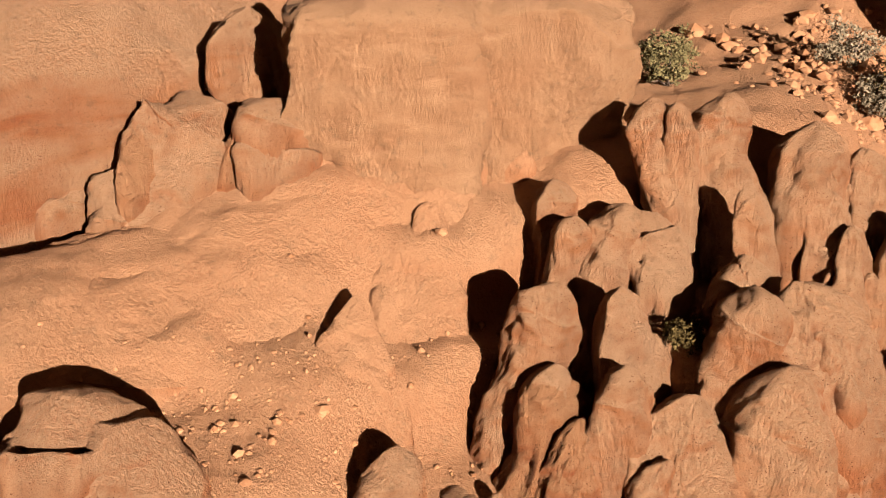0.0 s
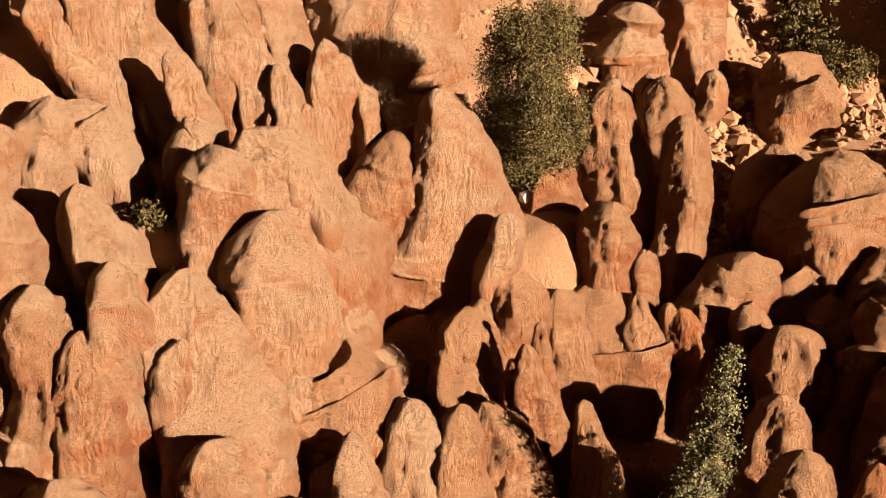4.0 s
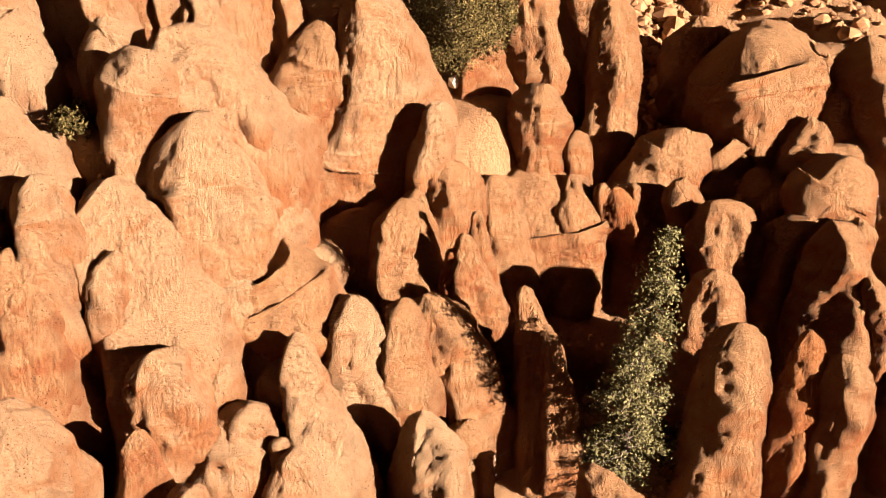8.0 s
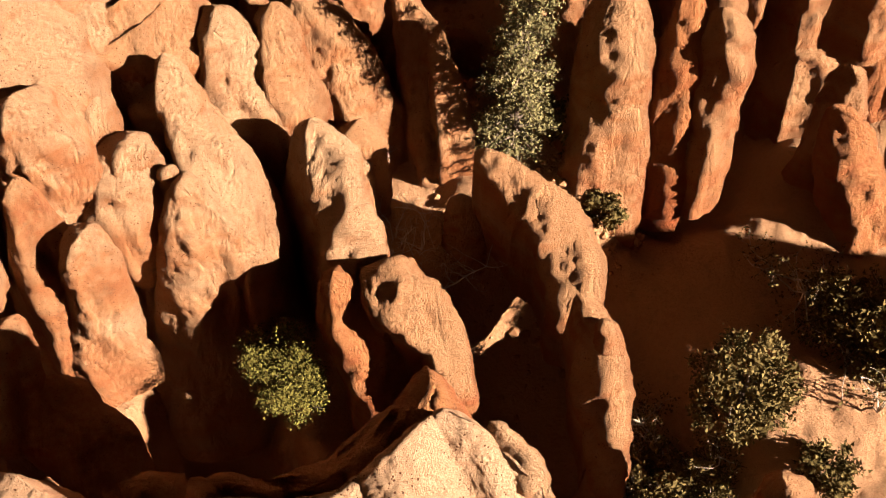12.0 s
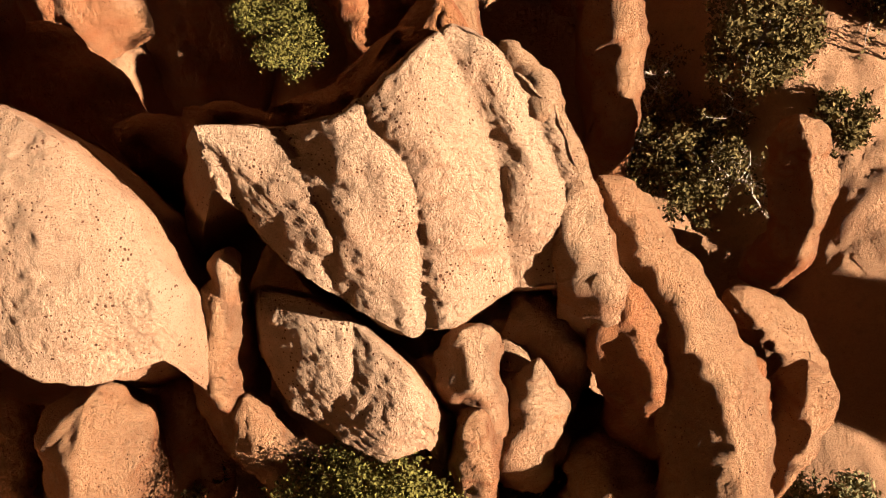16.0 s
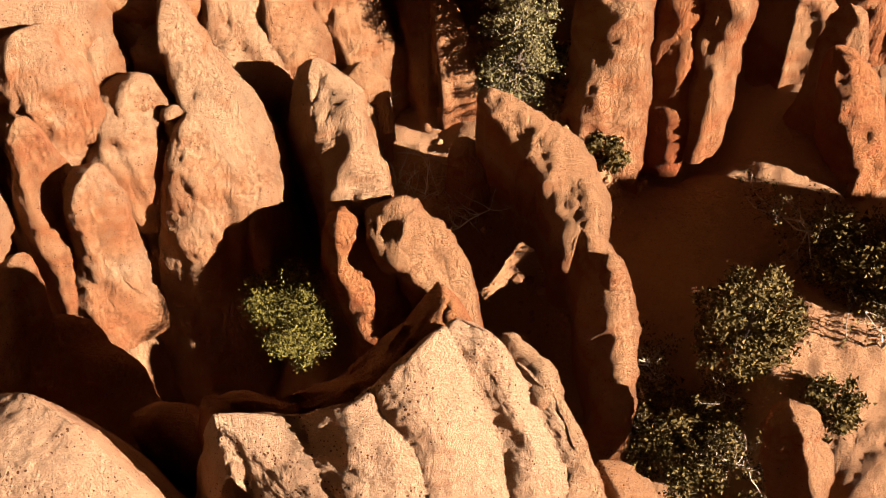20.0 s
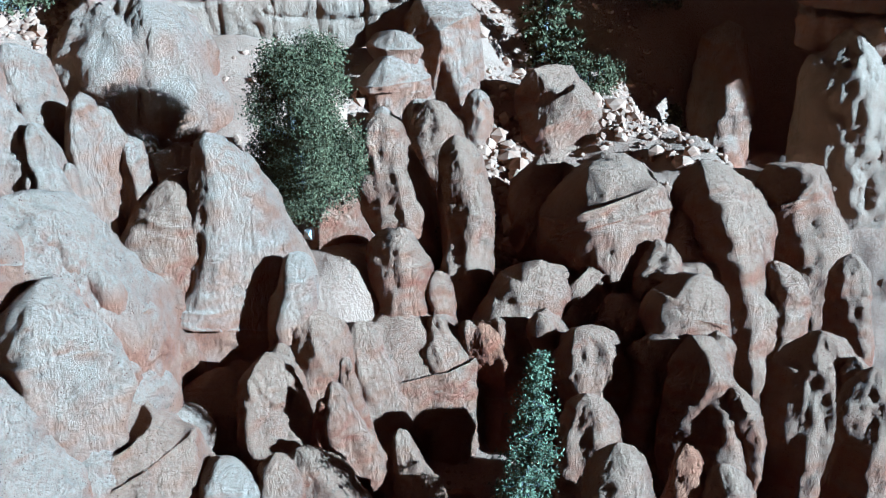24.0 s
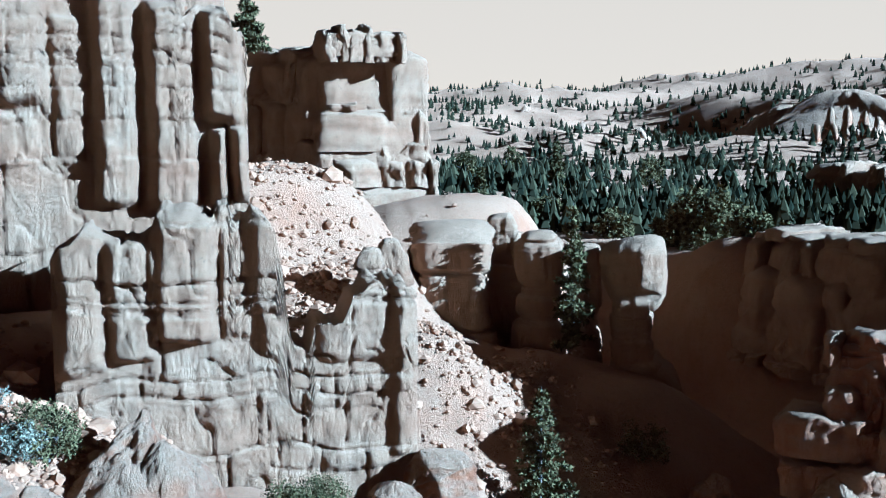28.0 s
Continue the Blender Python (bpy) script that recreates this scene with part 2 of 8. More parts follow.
def rock_mesh(name, base, tip, rb, rt, turn, material, cap=None, power=1.6, neck=(), rough=1.0, belly=0.0, sink=4.0, cell=0.16, square=2.2, ridge=1.0, lump=1.0, flute=1.0, strat=1.0, cuts=12):
    """A weathered body from a base ellipse to a tip ellipse: ridged and fluted sides, level ledges, a rounded crown."""
    count[0] += 1
    seed = count[0] * 7
    rng = np.random.default_rng(seed)
    base, tip = np.array(base, float), np.array(tip, float)
    tall = tip[2] - base[2]
    low = base - (tip - base) * (sink / max(tall, 0.5)) * np.array((0.3, 0.3, 1.0))
    mean = (rb[0] + rb[1] + rt[0] + rt[1]) / 4
    nt = int(min(78, max(20, 2 * math.pi * max(rb[0], rb[1], mean) / cell)))
    nz = int(min(84, max(14, (tall + sink + mean) / cell)))
    if cap is None:
        cap = min(0.5, max(0.03, 0.9 * (rt[0] + rt[1]) / (tall + sink)))
    u = np.linspace(0, 1, nz)
    s = np.where(u > 1 - cap, 1 - cap + cap * np.sin(np.clip((u - 1 + cap) / cap, 0, 1) * math.pi / 2), u)
    th = np.linspace(0, 2 * math.pi, nt, endpoint=False)
    S, T = np.meshgrid(s, th, indexing="ij")
    twist = T + 0.5 * rng.normal() * S
    c, d = np.cos(T), np.sin(T)
    oval = (np.abs(c) ** square + np.abs(d) ** square) ** (-1 / square)
    planes = int(rng.integers(5, 8))
    facing = np.arange(planes) * 2 * math.pi / planes + rng.normal(0, 0.3, planes)
    faces = 0.0
    for k in range(planes):
        set_out = rng.uniform(0.82, 1.12) + 0.10 * np.sin(rng.uniform(0, 6.3) + rng.uniform(2, 6) * S)
        faces = faces + np.maximum(0.02, np.cos(twist - facing[k] - rng.normal(0, 0.25) * S) / set_out) ** 8
    faceted = np.minimum(faces ** (-1 / 8), 1.35)
    oval = oval * (1 + ridge * 0.8 * (faceted - 1))
    oval = oval + ridge * 0.03 * np.cos(5 * twist + rng.uniform(0, 6.3)) + ridge * 0.02 * np.cos(9 * twist + rng.uniform(0, 6.3) + S)
    smooth_top = np.clip((S - 1 + 2.2 * cap) / (2.0 * cap), 0, 1)
    oval = oval + (1 - oval) * 0.7 * smooth_top
    blend = np.clip(S / (1 - 0.4 * cap), 0, 1) ** (1.2 * power)
    ra = rb[0] + (rt[0] - rb[0]) * blend
    rr = rb[1] + (rt[1] - rb[1]) * blend
    swell = 1 + belly * np.sin(math.pi * S) - sum(k * np.exp(-(((S - at) / 0.04) ** 2)) for at, k in neck)
    swell = swell * np.clip(1 - (np.clip((S - 1 + cap) / cap, 0, 1)) ** 2.0, 0, 1) ** 0.58
    fade_in = np.clip(swell, 0, 1)
    X, Y = ra * swell * oval * c, rr * swell * oval * d
    a = radians(turn)
    center = low + (tip - low) * S[..., None]
    P = np.stack([center[..., 0] + X * math.cos(a) - Y * math.sin(a), center[..., 1] + X * math.sin(a) + Y * math.cos(a), center[..., 2]], -1).reshape(-1, 3)
    top = (S > 1 - cap) * (S - 1 + cap) / cap
    out = np.stack([(c * math.cos(a) - d * math.sin(a)), (c * math.sin(a) + d * math.cos(a)), 0.6 * top], -1).reshape(-1, 3)
    away = P - center.reshape(-1, 3)
    for k in range(cuts):
        i = rng.integers(int(len(P) * 0.93))
        az, tilt = math.atan2(away[i, 1], away[i, 0]) + rng.normal(0, 0.35), rng.normal(0.1, 0.22) + 0.9 * smooth_top.ravel()[i]
        n = np.array((math.cos(az) * math.cos(tilt), math.sin(az) * math.cos(tilt), math.sin(tilt)))
        r = min(ra.ravel()[i], rr.ravel()[i])
        spot = P[i] - n * rng.uniform(0.04, 0.16) * r * (1 - 0.6 * smooth_top.ravel()[i])
        tall_reach = (1.1 * mean + 0.4) * rng.uniform(0.6, 1.6)
        reach = np.clip(1.6 - 1.6 * np.abs(P[:, 2] - spot[2]) / tall_reach, 0, 1)
        over = np.maximum(0, (P - spot) @ n) * np.clip((away @ n) / (0.35 * r + 1e-6), 0, 1) * reach
        P = P - n * np.minimum(over, 0.22 * r)[:, None]
    size = min(mean, 2.4)
    fade = np.clip(swell.ravel() * 1.5, 0.0, 1)
    side = 1 - 0.7 * smooth_top.ravel()
    lumps = fractal(P * np.array((0.7, 0.7, 0.35)) / max(0.6, min(1.6, mean)), 2, seed) * 0.11 * size * lump
    flutes = -np.maximum(0, 0.35 - np.abs(grains(P * np.array((1.1, 1.1, 0.16)) / max(0.7, min(1.5, mean)) + 3.1, seed + 3))) * 0.30 * size * flute
    level = P[:, 2:] + 0.35 * grains(P * 0.3, 5)[:, None]
    ledge = grains(np.concatenate([level * 1.1, level * 0 + 0.5, level * 0 + 0.5], 1), 11) * 0.06 * size * strat
    bits = fractal(P * np.array((2.4, 2.4, 1.0)), 5, seed + 5, 0.66) * 0.11 * min(size, 1.3)
    chips = np.minimum(0, 0.25 - np.abs(fractal(P * np.array((1.4, 1.4, 0.8)), 3, seed + 9))) * 0.09 * min(size, 1.2)
    P = P + out * ((lumps + flutes * side + ledge + bits + chips) * fade * rough)[:, None]
    P[:, 2] += fractal(P * 0.9, 3, 77) * 0.10 * size * rough * np.clip(S.ravel() * 2 - 1, 0, 1)
    return mesh_from(name, P, grid_faces(nz, nt, True), material)


LABELS = {
    "hoodoo": "weathered orange limestone hoodoo standing on the canyon slope",
    "rock_fin": "fluted orange limestone fin rising from the ravine",
    "boulder": "rounded pale orange limestone boulder on the slope",
    "rock_spire": "thin pointed orange limestone spire in the ravine",
    "rock_slab": "pale pitted limestone slab lit by low sun",
    "rock_tower": "limestone tower: banded with ledges at the canyon rim, unseen ones added for shade",
    "cliff": "layered pale limestone cliff with ledges and vertical joints",
}


def part(name, me, parent, label="", kind=""):
    ob = new(name, me)
    ob.parent = parent
    ob.matrix_parent_inverse = parent.matrix_world.inverted()
    return tagged(ob, label, kind=kind)


def formation(name, at, label, category="rock formation"):
    """An empty at the foot of joined rocks, which are its parts."""
    ob = new(name)
    ob.matrix_world = Matrix.Translation(at)
    return tagged(ob, label, category)


def rock(name, base, tip, rb, rt, turn=0.0, material=None, label="", of=None, bumps=None, **how):
    """One rock with the smaller shoulders that lean on its flanks."""
    material = material or STONE
    me = rock_mesh(name, base, tip, rb, rt, turn, material, **how)
    if of is not None:
        ob = part(name, me, of, label)
    else:
        ob = tagged(new(name, me), label or LABELS[name], "cliff" if name == "cliff" else "rock", name.replace("_", " ") + " group")
    mean = (rb[0] + rb[1] + rt[0] + rt[1]) / 4
    if bumps is None:
        bumps = 2 if mean > 0.6 else 1 if mean > 0.4 else 0
    rng = random.Random(count[0] * 31)
    base, tip = Vector(base), Vector(tip)
    a = radians(turn)
    small = dict(how, neck=(), cap=None, cell=how.get("cell", 0.16) * 2.0)
    for k in range(bumps):
        t, f, g = rng.uniform(0, 6.3), rng.uniform(0.45, 0.85), rng.uniform(0.5, 0.75)
        s = f**how.get("power", 1.6)
        ra, rd = rb[0] + (rt[0] - rb[0]) * s, rb[1] + (rt[1] - rb[1]) * s
        along = Vector((math.cos(a) * math.cos(t), math.sin(a) * math.cos(t), 0))
        across = Vector((-math.sin(a) * math.sin(t), math.cos(a) * math.sin(t), 0))
        top = base.lerp(tip, f) + (along * ra + across * rd) * (1.08 - g)
        foot = base + (along * rb[0] + across * rb[1]) * (1.16 - g)
        part("shoulder", rock_mesh("shoulder", foot, top, (rb[0] * g, rb[1] * g), (ra * g * 0.75, rd * g * 0.75), turn + rng.uniform(-30, 30), material, **small), ob)
    return ob


def block_wall(name, label, left, right, floor, top, thick, courses, wide, material, seed, jut=0.5, slope=0.0, ragged=0.0, cell=0.3):
    """A cliff of level courses, each of jointed blocks with rounded edges; every block is a part."""
    rng = random.Random(seed)
    left, right = Vector(left), Vector(right)
    run = right - left
    turn = math.degrees(math.atan2(run.y, run.x))
    back = Vector((-run.y, run.x)).normalized()
    it = formation(name, (*((left + right) / 2), floor), label, "cliff")
    middle = (left + right) / 2
    low, high = middle + back * (thick / 2 + 0.35 + jut), middle + back * (thick / 2 + 0.35 + jut + slope)
    core = rock_mesh("core", (*low, floor), (*high, top - ragged - 0.1), (run.length / 2, thick / 2), (run.length / 2 * 0.98, thick / 2 * 0.98), turn, material, cap=0.04, square=9, sink=0.5, power=1.0, ridge=0.1, lump=0.5, flute=0.3, strat=2.0, cell=cell * 2, cuts=0)
    part("core", core, it)
    cuts = sorted(rng.uniform(0, 1) for _ in range(courses - 1))
    cuts = [0.0] + [0.7 * k + 0.3 * (i + 1) / courses for i, k in enumerate(cuts)] + [1.0]
    for i in range(courses):
        z0, z1 = floor + (top - floor) * cuts[i], floor + (top - floor) * cuts[i + 1]
        at, set_back = -0.3 * wide * rng.random(), rng.uniform(-jut, jut) + slope * (cuts[i])
        while at < run.length:
            w = wide * rng.choice((0.5, 0.8, 1.1, 1.5, 1.9)) * rng.uniform(0.8, 1.25)
            w = min(w, max(0.8, run.length - at))
            mid = left + run.normalized() * (at + w / 2) + back * (set_back + thick / 2 + rng.uniform(-jut, jut) * 0.5)
            peak = z1 - (ragged * rng.random() if i == courses - 1 else 0)
            me = rock_mesh("block", (mid.x, mid.y, z0), (mid.x, mid.y, peak + 0.05), (w / 2 * 1.2, thick / 2), (w / 2 * 1.14, thick / 2 * 0.97), turn, material, cap=0.12, square=4.5, cuts=8, sink=0.4 * (z1 - z0), ridge=0.3, lump=0.35, flute=0.12, strat=1.8, cell=cell * 1.35)
            part("block", me, it)
            at += w
    return it


def plate(name, label, crest, lip, drop, waves, high, material, seed, of=None, rows=115, bulge=0.3, skew=0.0, tuck=0.15, worn=1.0):
    """A broad rock shelf from a crest line down to a lip, ridged from one to the other, with steep sides below both."""
    rng = np.random.default_rng(seed)
    def along(points, n):
        p = np.array(points, float)
        k = np.linspace(0, len(p) - 1, n)
        q = np.stack([np.interp(k, range(len(p)), p[:, i]) for i in range(3)], -1)
        for _ in range(n // 12):
            q[1:-1] = (q[:-2] + 2 * q[1:-1] + q[2:]) / 4
        return q
    nu, nv = rows, rows
    a, b = along(crest, nu), along(lip, nu)
    u, v = np.meshgrid(np.linspace(0, 1, nu), np.linspace(0, 1, nv), indexing="ij")
    p = a[:, None] + (b - a)[:, None] * v[..., None]
    way = (b - a).mean(0)
    flat = np.array((way[0], way[1], 0)) / np.hypot(way[0], way[1])
    w = waves * (u + skew * v) + 0.25 * fractal(np.stack([u * 3, v * 2, 0 * u], -1).reshape(-1, 3), 2, seed).reshape(u.shape)
    k = np.floor(w).astype(int)
    tone = rng.uniform(0.4, 1.0, 64)
    f = w - k
    ridge = (np.sin(math.pi * np.clip(f, 0, 1)) ** 0.8) * tone[k % 64]
    edge = np.sin(math.pi * np.clip(u, 0, 1)) ** 0.35
    p[..., 2] += high * ridge * (1 - 0.55 * v) + bulge * np.sin(math.pi * v)
    p += flat * (0.9 * high * (ridge - 0.5) * v)[..., None]
    back = np.linspace(1, 0, 30)[:-1]
    front = np.linspace(0, 1, 34)[1:]
    top, low = p[:, :1], p[:, -1:]
    up = np.array((0, 0, 1.0))
    behind = top - flat * (0.22 * drop * back[None, :, None]) - up * (drop * back**1.3)[None, :, None]
    below = low - flat * (tuck * drop * np.sin(front * 1.5))[None, :, None] - up * (drop * front**1.2)[None, :, None]
    p = np.concatenate([behind, p, below], 1)
    ends = np.linspace(0, 1, 16)[1:]
    side = (a[-1] - a[0]) / np.linalg.norm(a[-1] - a[0])
    first = p[:1] - (side * 0.25 * drop)[None, None] * ends[::-1][:, None, None] - (up * drop)[None, None] * (ends[::-1] ** 1.2)[:, None, None]
    last = p[-1:] + (side * 0.25 * drop)[None, None] * ends[:, None, None] - (up * drop)[None, None] * (ends**1.2)[:, None, None]
    p = np.concatenate([first, p, last], 0)
    du, dv = np.gradient(p, axis=0), np.gradient(p, axis=1)
    n = np.cross(du, dv).reshape(-1, 3)
    n /= np.linalg.norm(n, axis=1)[:, None] + 1e-9
    if n[:, 2].mean() < 0:
        n = -n
    q = p.reshape(-1, 3)
    rough = fractal(q * 0.6, 3, seed + 2) * 0.15 * worn + fractal(q * 4.0, 4, seed + 4, 0.65) * 0.022
    rough = rough - np.maximum(0, 0.3 - np.abs(grains(q * 0.8, seed + 6))) * 0.12 * worn
    me = mesh_from(name, q + n * rough[:, None], grid_faces(p.shape[0], p.shape[1], False), material)
    if of is not None:
        return part(name, me, of, label)
    return tagged(new(name, me), label, "rock")


def column(name, spine, turn, material, of=None, label="", flat=0.9, cell=0.11, lobes=1.0, ridge=0.7, crease=1.0, sink=2.5, drop=0.0, strat=0.5, square=2.6, courses=0):
    """A weathered column along a spine of (x, y, z, radius) from its crown down: rounded lobes parted by creases, blunt facets, thin cracks, level ledges.
    drop: how far the under side of a leaning ridge reaches straight down. courses: level beds of unlike width with notched joints, under a flat top."""
    count[0] += 1
    seed = count[0] * 7
    rng = np.random.default_rng(seed)
    s = np.array(spine, float)[::-1]
    foot = s[0] + (*((s[0] - s[1])[:2] * 0.15), -sink, 0.1 * s[0, 3])
    s = np.concatenate([foot[None], s])
    step = np.linalg.norm(np.diff(s[:, :3], axis=0), axis=1)
    at = np.concatenate([[0], np.cumsum(step)])
    big = s[:, 3].max()
    nz = int(np.clip(at[-1] / cell, 14, 110))
    nt = int(np.clip(6.0 * big * (1 + flat) / 2 / cell, 18, 110))
    k = 1 - (1 - np.linspace(0, 1, nz)) ** 1.25
    c = np.stack([np.interp(k * at[-1], at, s[:, i]) for i in range(4)], -1)
    for _ in range(max(2, nz // 14)):
        c[1:-1] = (c[:-2] + 2 * c[1:-1] + c[2:]) / 4
    left = at[-1] * (1 - k)
    blunt = max(0.05, s[-1, 3] * (0.45 if courses else 1.5))
    r = c[:, 3] * np.clip(1 - np.clip(1 - left / blunt, 0, 1) ** 2, 0, 1) ** (0.5 if courses else 0.66)
    beds = np.sort(rng.uniform(0.05, 0.97, courses))
    if courses:
        widths = rng.uniform(0.9, 1.08, courses + 1)
        r = r * widths[np.searchsorted(beds, k)] * (1 - 0.16 * np.exp(-((np.abs(k[:, None] - beds).min(1) * at[-1] / (1.1 * cell)) ** 2)))
    axis = np.gradient(c[:, :3], axis=0)
    axis /= np.linalg.norm(axis, axis=1)[:, None] + 1e-9
    a = radians(turn)
    side = np.tile((math.cos(a), math.sin(a), 0.0), (nz, 1))
    side -= axis * (side * axis).sum(1)[:, None]
    side /= np.linalg.norm(side, axis=1)[:, None]
    deep = np.cross(axis, side)
    th = np.linspace(0, 2 * math.pi, nt, endpoint=False)
    S, T = np.meshgrid(k, th, indexing="ij")
    n_planes = int(rng.integers(5, 8))
    facing = np.arange(n_planes) * 2 * math.pi / n_planes + rng.normal(0, 0.3, n_planes)
    facets = 0.0
    for j in range(n_planes):
        facets = facets + np.maximum(0.02, np.cos(T - facing[j] - rng.normal(0, 0.4) * S) / rng.uniform(0.8, 1.05)) ** 13
    facets = np.minimum(facets ** (-1 / 13), 1.3)
    shape = 1 + ridge * (facets / facets.mean() - 1)
    shape = shape * 1.04 * (np.abs(np.cos(T)) ** square + np.abs(np.sin(T)) ** square) ** (-1 / square)
    out = np.cos(T)[..., None] * side[:, None] + np.sin(T)[..., None] * deep[:, None]
    span = np.cos(T)[..., None] * side[:, None] + flat * np.sin(T)[..., None] * deep[:, None]
    p = (c[:, None, :3] + span * (r[:, None] * shape)[..., None]).reshape(-1, 3)
    out = out.reshape(-1, 3)
    local = np.repeat(r, nt)
    size = np.minimum(local, 1.8)
    wide = float(np.clip(np.median(c[:, 3]), 0.35, 1.5))
    q = p / (1.1 * wide) * np.array((1, 1, 0.3))
    warp = np.stack([grains(q * 0.9 + 5.1, seed + 1), grains(q * 0.9 + 9.7, seed + 2), 0 * local], -1)
    q = q + 0.35 * warp
    broad = grains(q * 0.6, seed) + 0.35 * grains(q * 1.4 + 4.4, seed + 3)
    crest = np.maximum(0.3 - np.sqrt(grains(q * np.array((1.3, 1.3, 0.9)) + 3.3, seed + 4) ** 2 + 0.004), -0.05)
    crust = fractal(p * np.array((1.7, 1.7, 0.8)), 2, seed + 6, 0.7) + 0.8 * np.maximum(0.35 - np.abs(fractal(p * np.array((3.4, 3.4, 1.3)) + 2.2, 3, seed + 16, 0.7)), -0.12)
    crack = np.exp(-((grains(q * np.array((1.1, 1.1, 0.7)) + 8.0, seed + 8) / 0.04) ** 2))
    level = p[:, 2:] + 0.3 * grains(p * 0.35, 5)[:, None]
    ledge = grains(np.concatenate([level * 1.5, level * 0 + 0.5, level * 0 + 0.5], 1), 11) + 0.6 * grains(np.concatenate([level * 4.0, level * 0 + 0.5, level * 0 + 0.5], 1), 12)
    push = lobes * (broad * 0.26 + crest * 0.32) * size
    push = push - crease * crack * 0.06 * np.minimum(size, 1.0)
    push = push + strat * ledge * 0.03 * np.minimum(size, 1.2)
    push = push + crust * 0.09 * np.minimum(size + 0.2, 1.0) + fractal(p * 5.0, 3, seed + 7, 0.75) * 0.03
    p = p + out * (push * np.clip(local / (0.35 * wide), 0, 1))[:, None]
    if drop:
        p[:, 2] -= drop * np.clip(-out[:, 2] * 1.6 - 0.15, 0, 1)
    me = mesh_from(name, p, grid_faces(nz, nt, True), material)
    if of is not None:
        return part(name, me, of, label)
    return tagged(new(name, me), label or LABELS[name], "rock", name.replace("_", " ") + " group")


def wall_face(name, label, left, right, floor, tops, bumps, beds, material, seed, thick=4.0, cell=0.11, wide=2.2, jut=0.07):
    """A weathered cliff wall between two places on the plan, its face turned to the right of the run: level beds, joints between blocks,
    standing buttresses (from, to, foot, head, depth) and a broken top line of (along, height)."""
    rng = np.random.default_rng(seed)
    left, right = np.array(left, float), np.array(right, float)
    run = right - left
    long = float(np.hypot(*run))
    along = run / long
    front = np.array((along[1], -along[0]))
    tops = np.array(tops, float)
    peak = tops[:, 1].max()
    nu, nv = int(long / cell), int(min(150, (peak - floor) / cell))
    u = np.linspace(0, long, nu)
    v = np.linspace(0, 1, nv)
    crown = np.interp(u, tops[:, 0], tops[:, 1]) + 0.25 * grains(np.stack([u * 1.3, 0 * u, 0 * u], -1), seed) + 0.12 * grains(np.stack([u * 4.1, 0 * u, 0 * u], -1), seed + 1)
    U, V = np.meshgrid(u, v, indexing="ij")
    Z = floor + V * (crown[:, None] - floor)
    flat = np.stack([U.ravel(), 0 * U.ravel(), Z.ravel()], -1)
    bend = (grains(flat * 0.3, seed + 2) * 0.3 + grains(flat * 1.2, seed + 3) * 0.09).reshape(U.shape)
    edges = np.sort(rng.uniform(floor, peak, beds))
    at = np.searchsorted(edges, Z + bend)
    near = np.abs((Z + bend)[..., None] - edges).min(-1)
    out = rng.uniform(-1.3, 1.3, beds + 1)[at] * jut - 0.16 * np.exp(-((near / 0.09) ** 2))
    stagger = rng.uniform(0, 50, beds + 1)[at]
    side = (U + 0.5 * bend + 0.06 * grains(flat * 2.0, seed + 9).reshape(U.shape)) / wide + stagger
    cellno = np.floor(side)
    frac = side - cellno
    shade = lattice(cellno.astype(np.int64), at.astype(np.int64), at.astype(np.int64) * 0, seed)
    out = out + shade * jut - 0.15 * np.exp(-((np.minimum(frac, 1 - frac) * wide / 0.07) ** 2)) * (shade > -0.4)
    for a, b, low, high, deep in bumps:
        rim = 0.35 + 0.16 * (b - a)
        box = np.clip((U + 0.35 * bend - a) / rim, 0, 1) * np.clip((b - U - 0.35 * bend) / rim, 0, 1)
        box = box * np.clip((high - Z + 0.4 * bend) / (0.5 * rim + 0.2), 0, 1) * np.clip((Z - low + bend) / 0.5, 0, 1)
        out = out + deep * np.sin(np.clip(box, 0, 1) * math.pi / 2) ** 0.8
    out = out + (fractal(flat * np.array((1.1, 1, 0.6)), 4, seed + 5, 0.6) * 0.10 - np.maximum(0, 0.10 - np.abs(grains(flat * np.array((0.9, 1, 0.35)), seed + 7))) * 1.6).reshape(U.shape)
    out = out + 0.25 * (1 - V) * 0.6
    p = np.stack([left[0] + along[0] * U + front[0] * out, left[1] + along[1] * U + front[1] * out, Z], -1)
    back = np.array((*-front, 0.0))
    steps = np.linspace(0, 1, 12)[1:]
    top = p[:, -1:] + back * (thick * steps)[None, :, None] + np.array((0, 0, 1.0)) * (0.2 * grains(np.stack([np.tile(u[:, None], (1, 11)).ravel(), np.tile(steps * thick, (nu, 1)).ravel(), np.zeros(nu * 11)], -1), seed + 8)).reshape(nu, 11, 1)
    p = np.concatenate([p, top], 1)
    ends = np.linspace(0, 1, 14)[1:, None, None]
    first = p[:1] + back * (thick * ends[::-1])
    last = p[-1:] + back * (thick * ends)
    last = last + np.array((*along, 0.0)) * (0.35 * grains((last * 0.8).reshape(-1, 3), seed + 6).reshape(13, -1, 1) * ends)
    p = np.concatenate([first, p, last], 0)
    return tagged(new(name, mesh_from(name, p.reshape(-1, 3), grid_faces(p.shape[0], p.shape[1], False)[:, ::-1], material)), label, "cliff")


# ---- ground levels ----
levels = []


def level(x, y, z):
    levels.append((x, y, z))


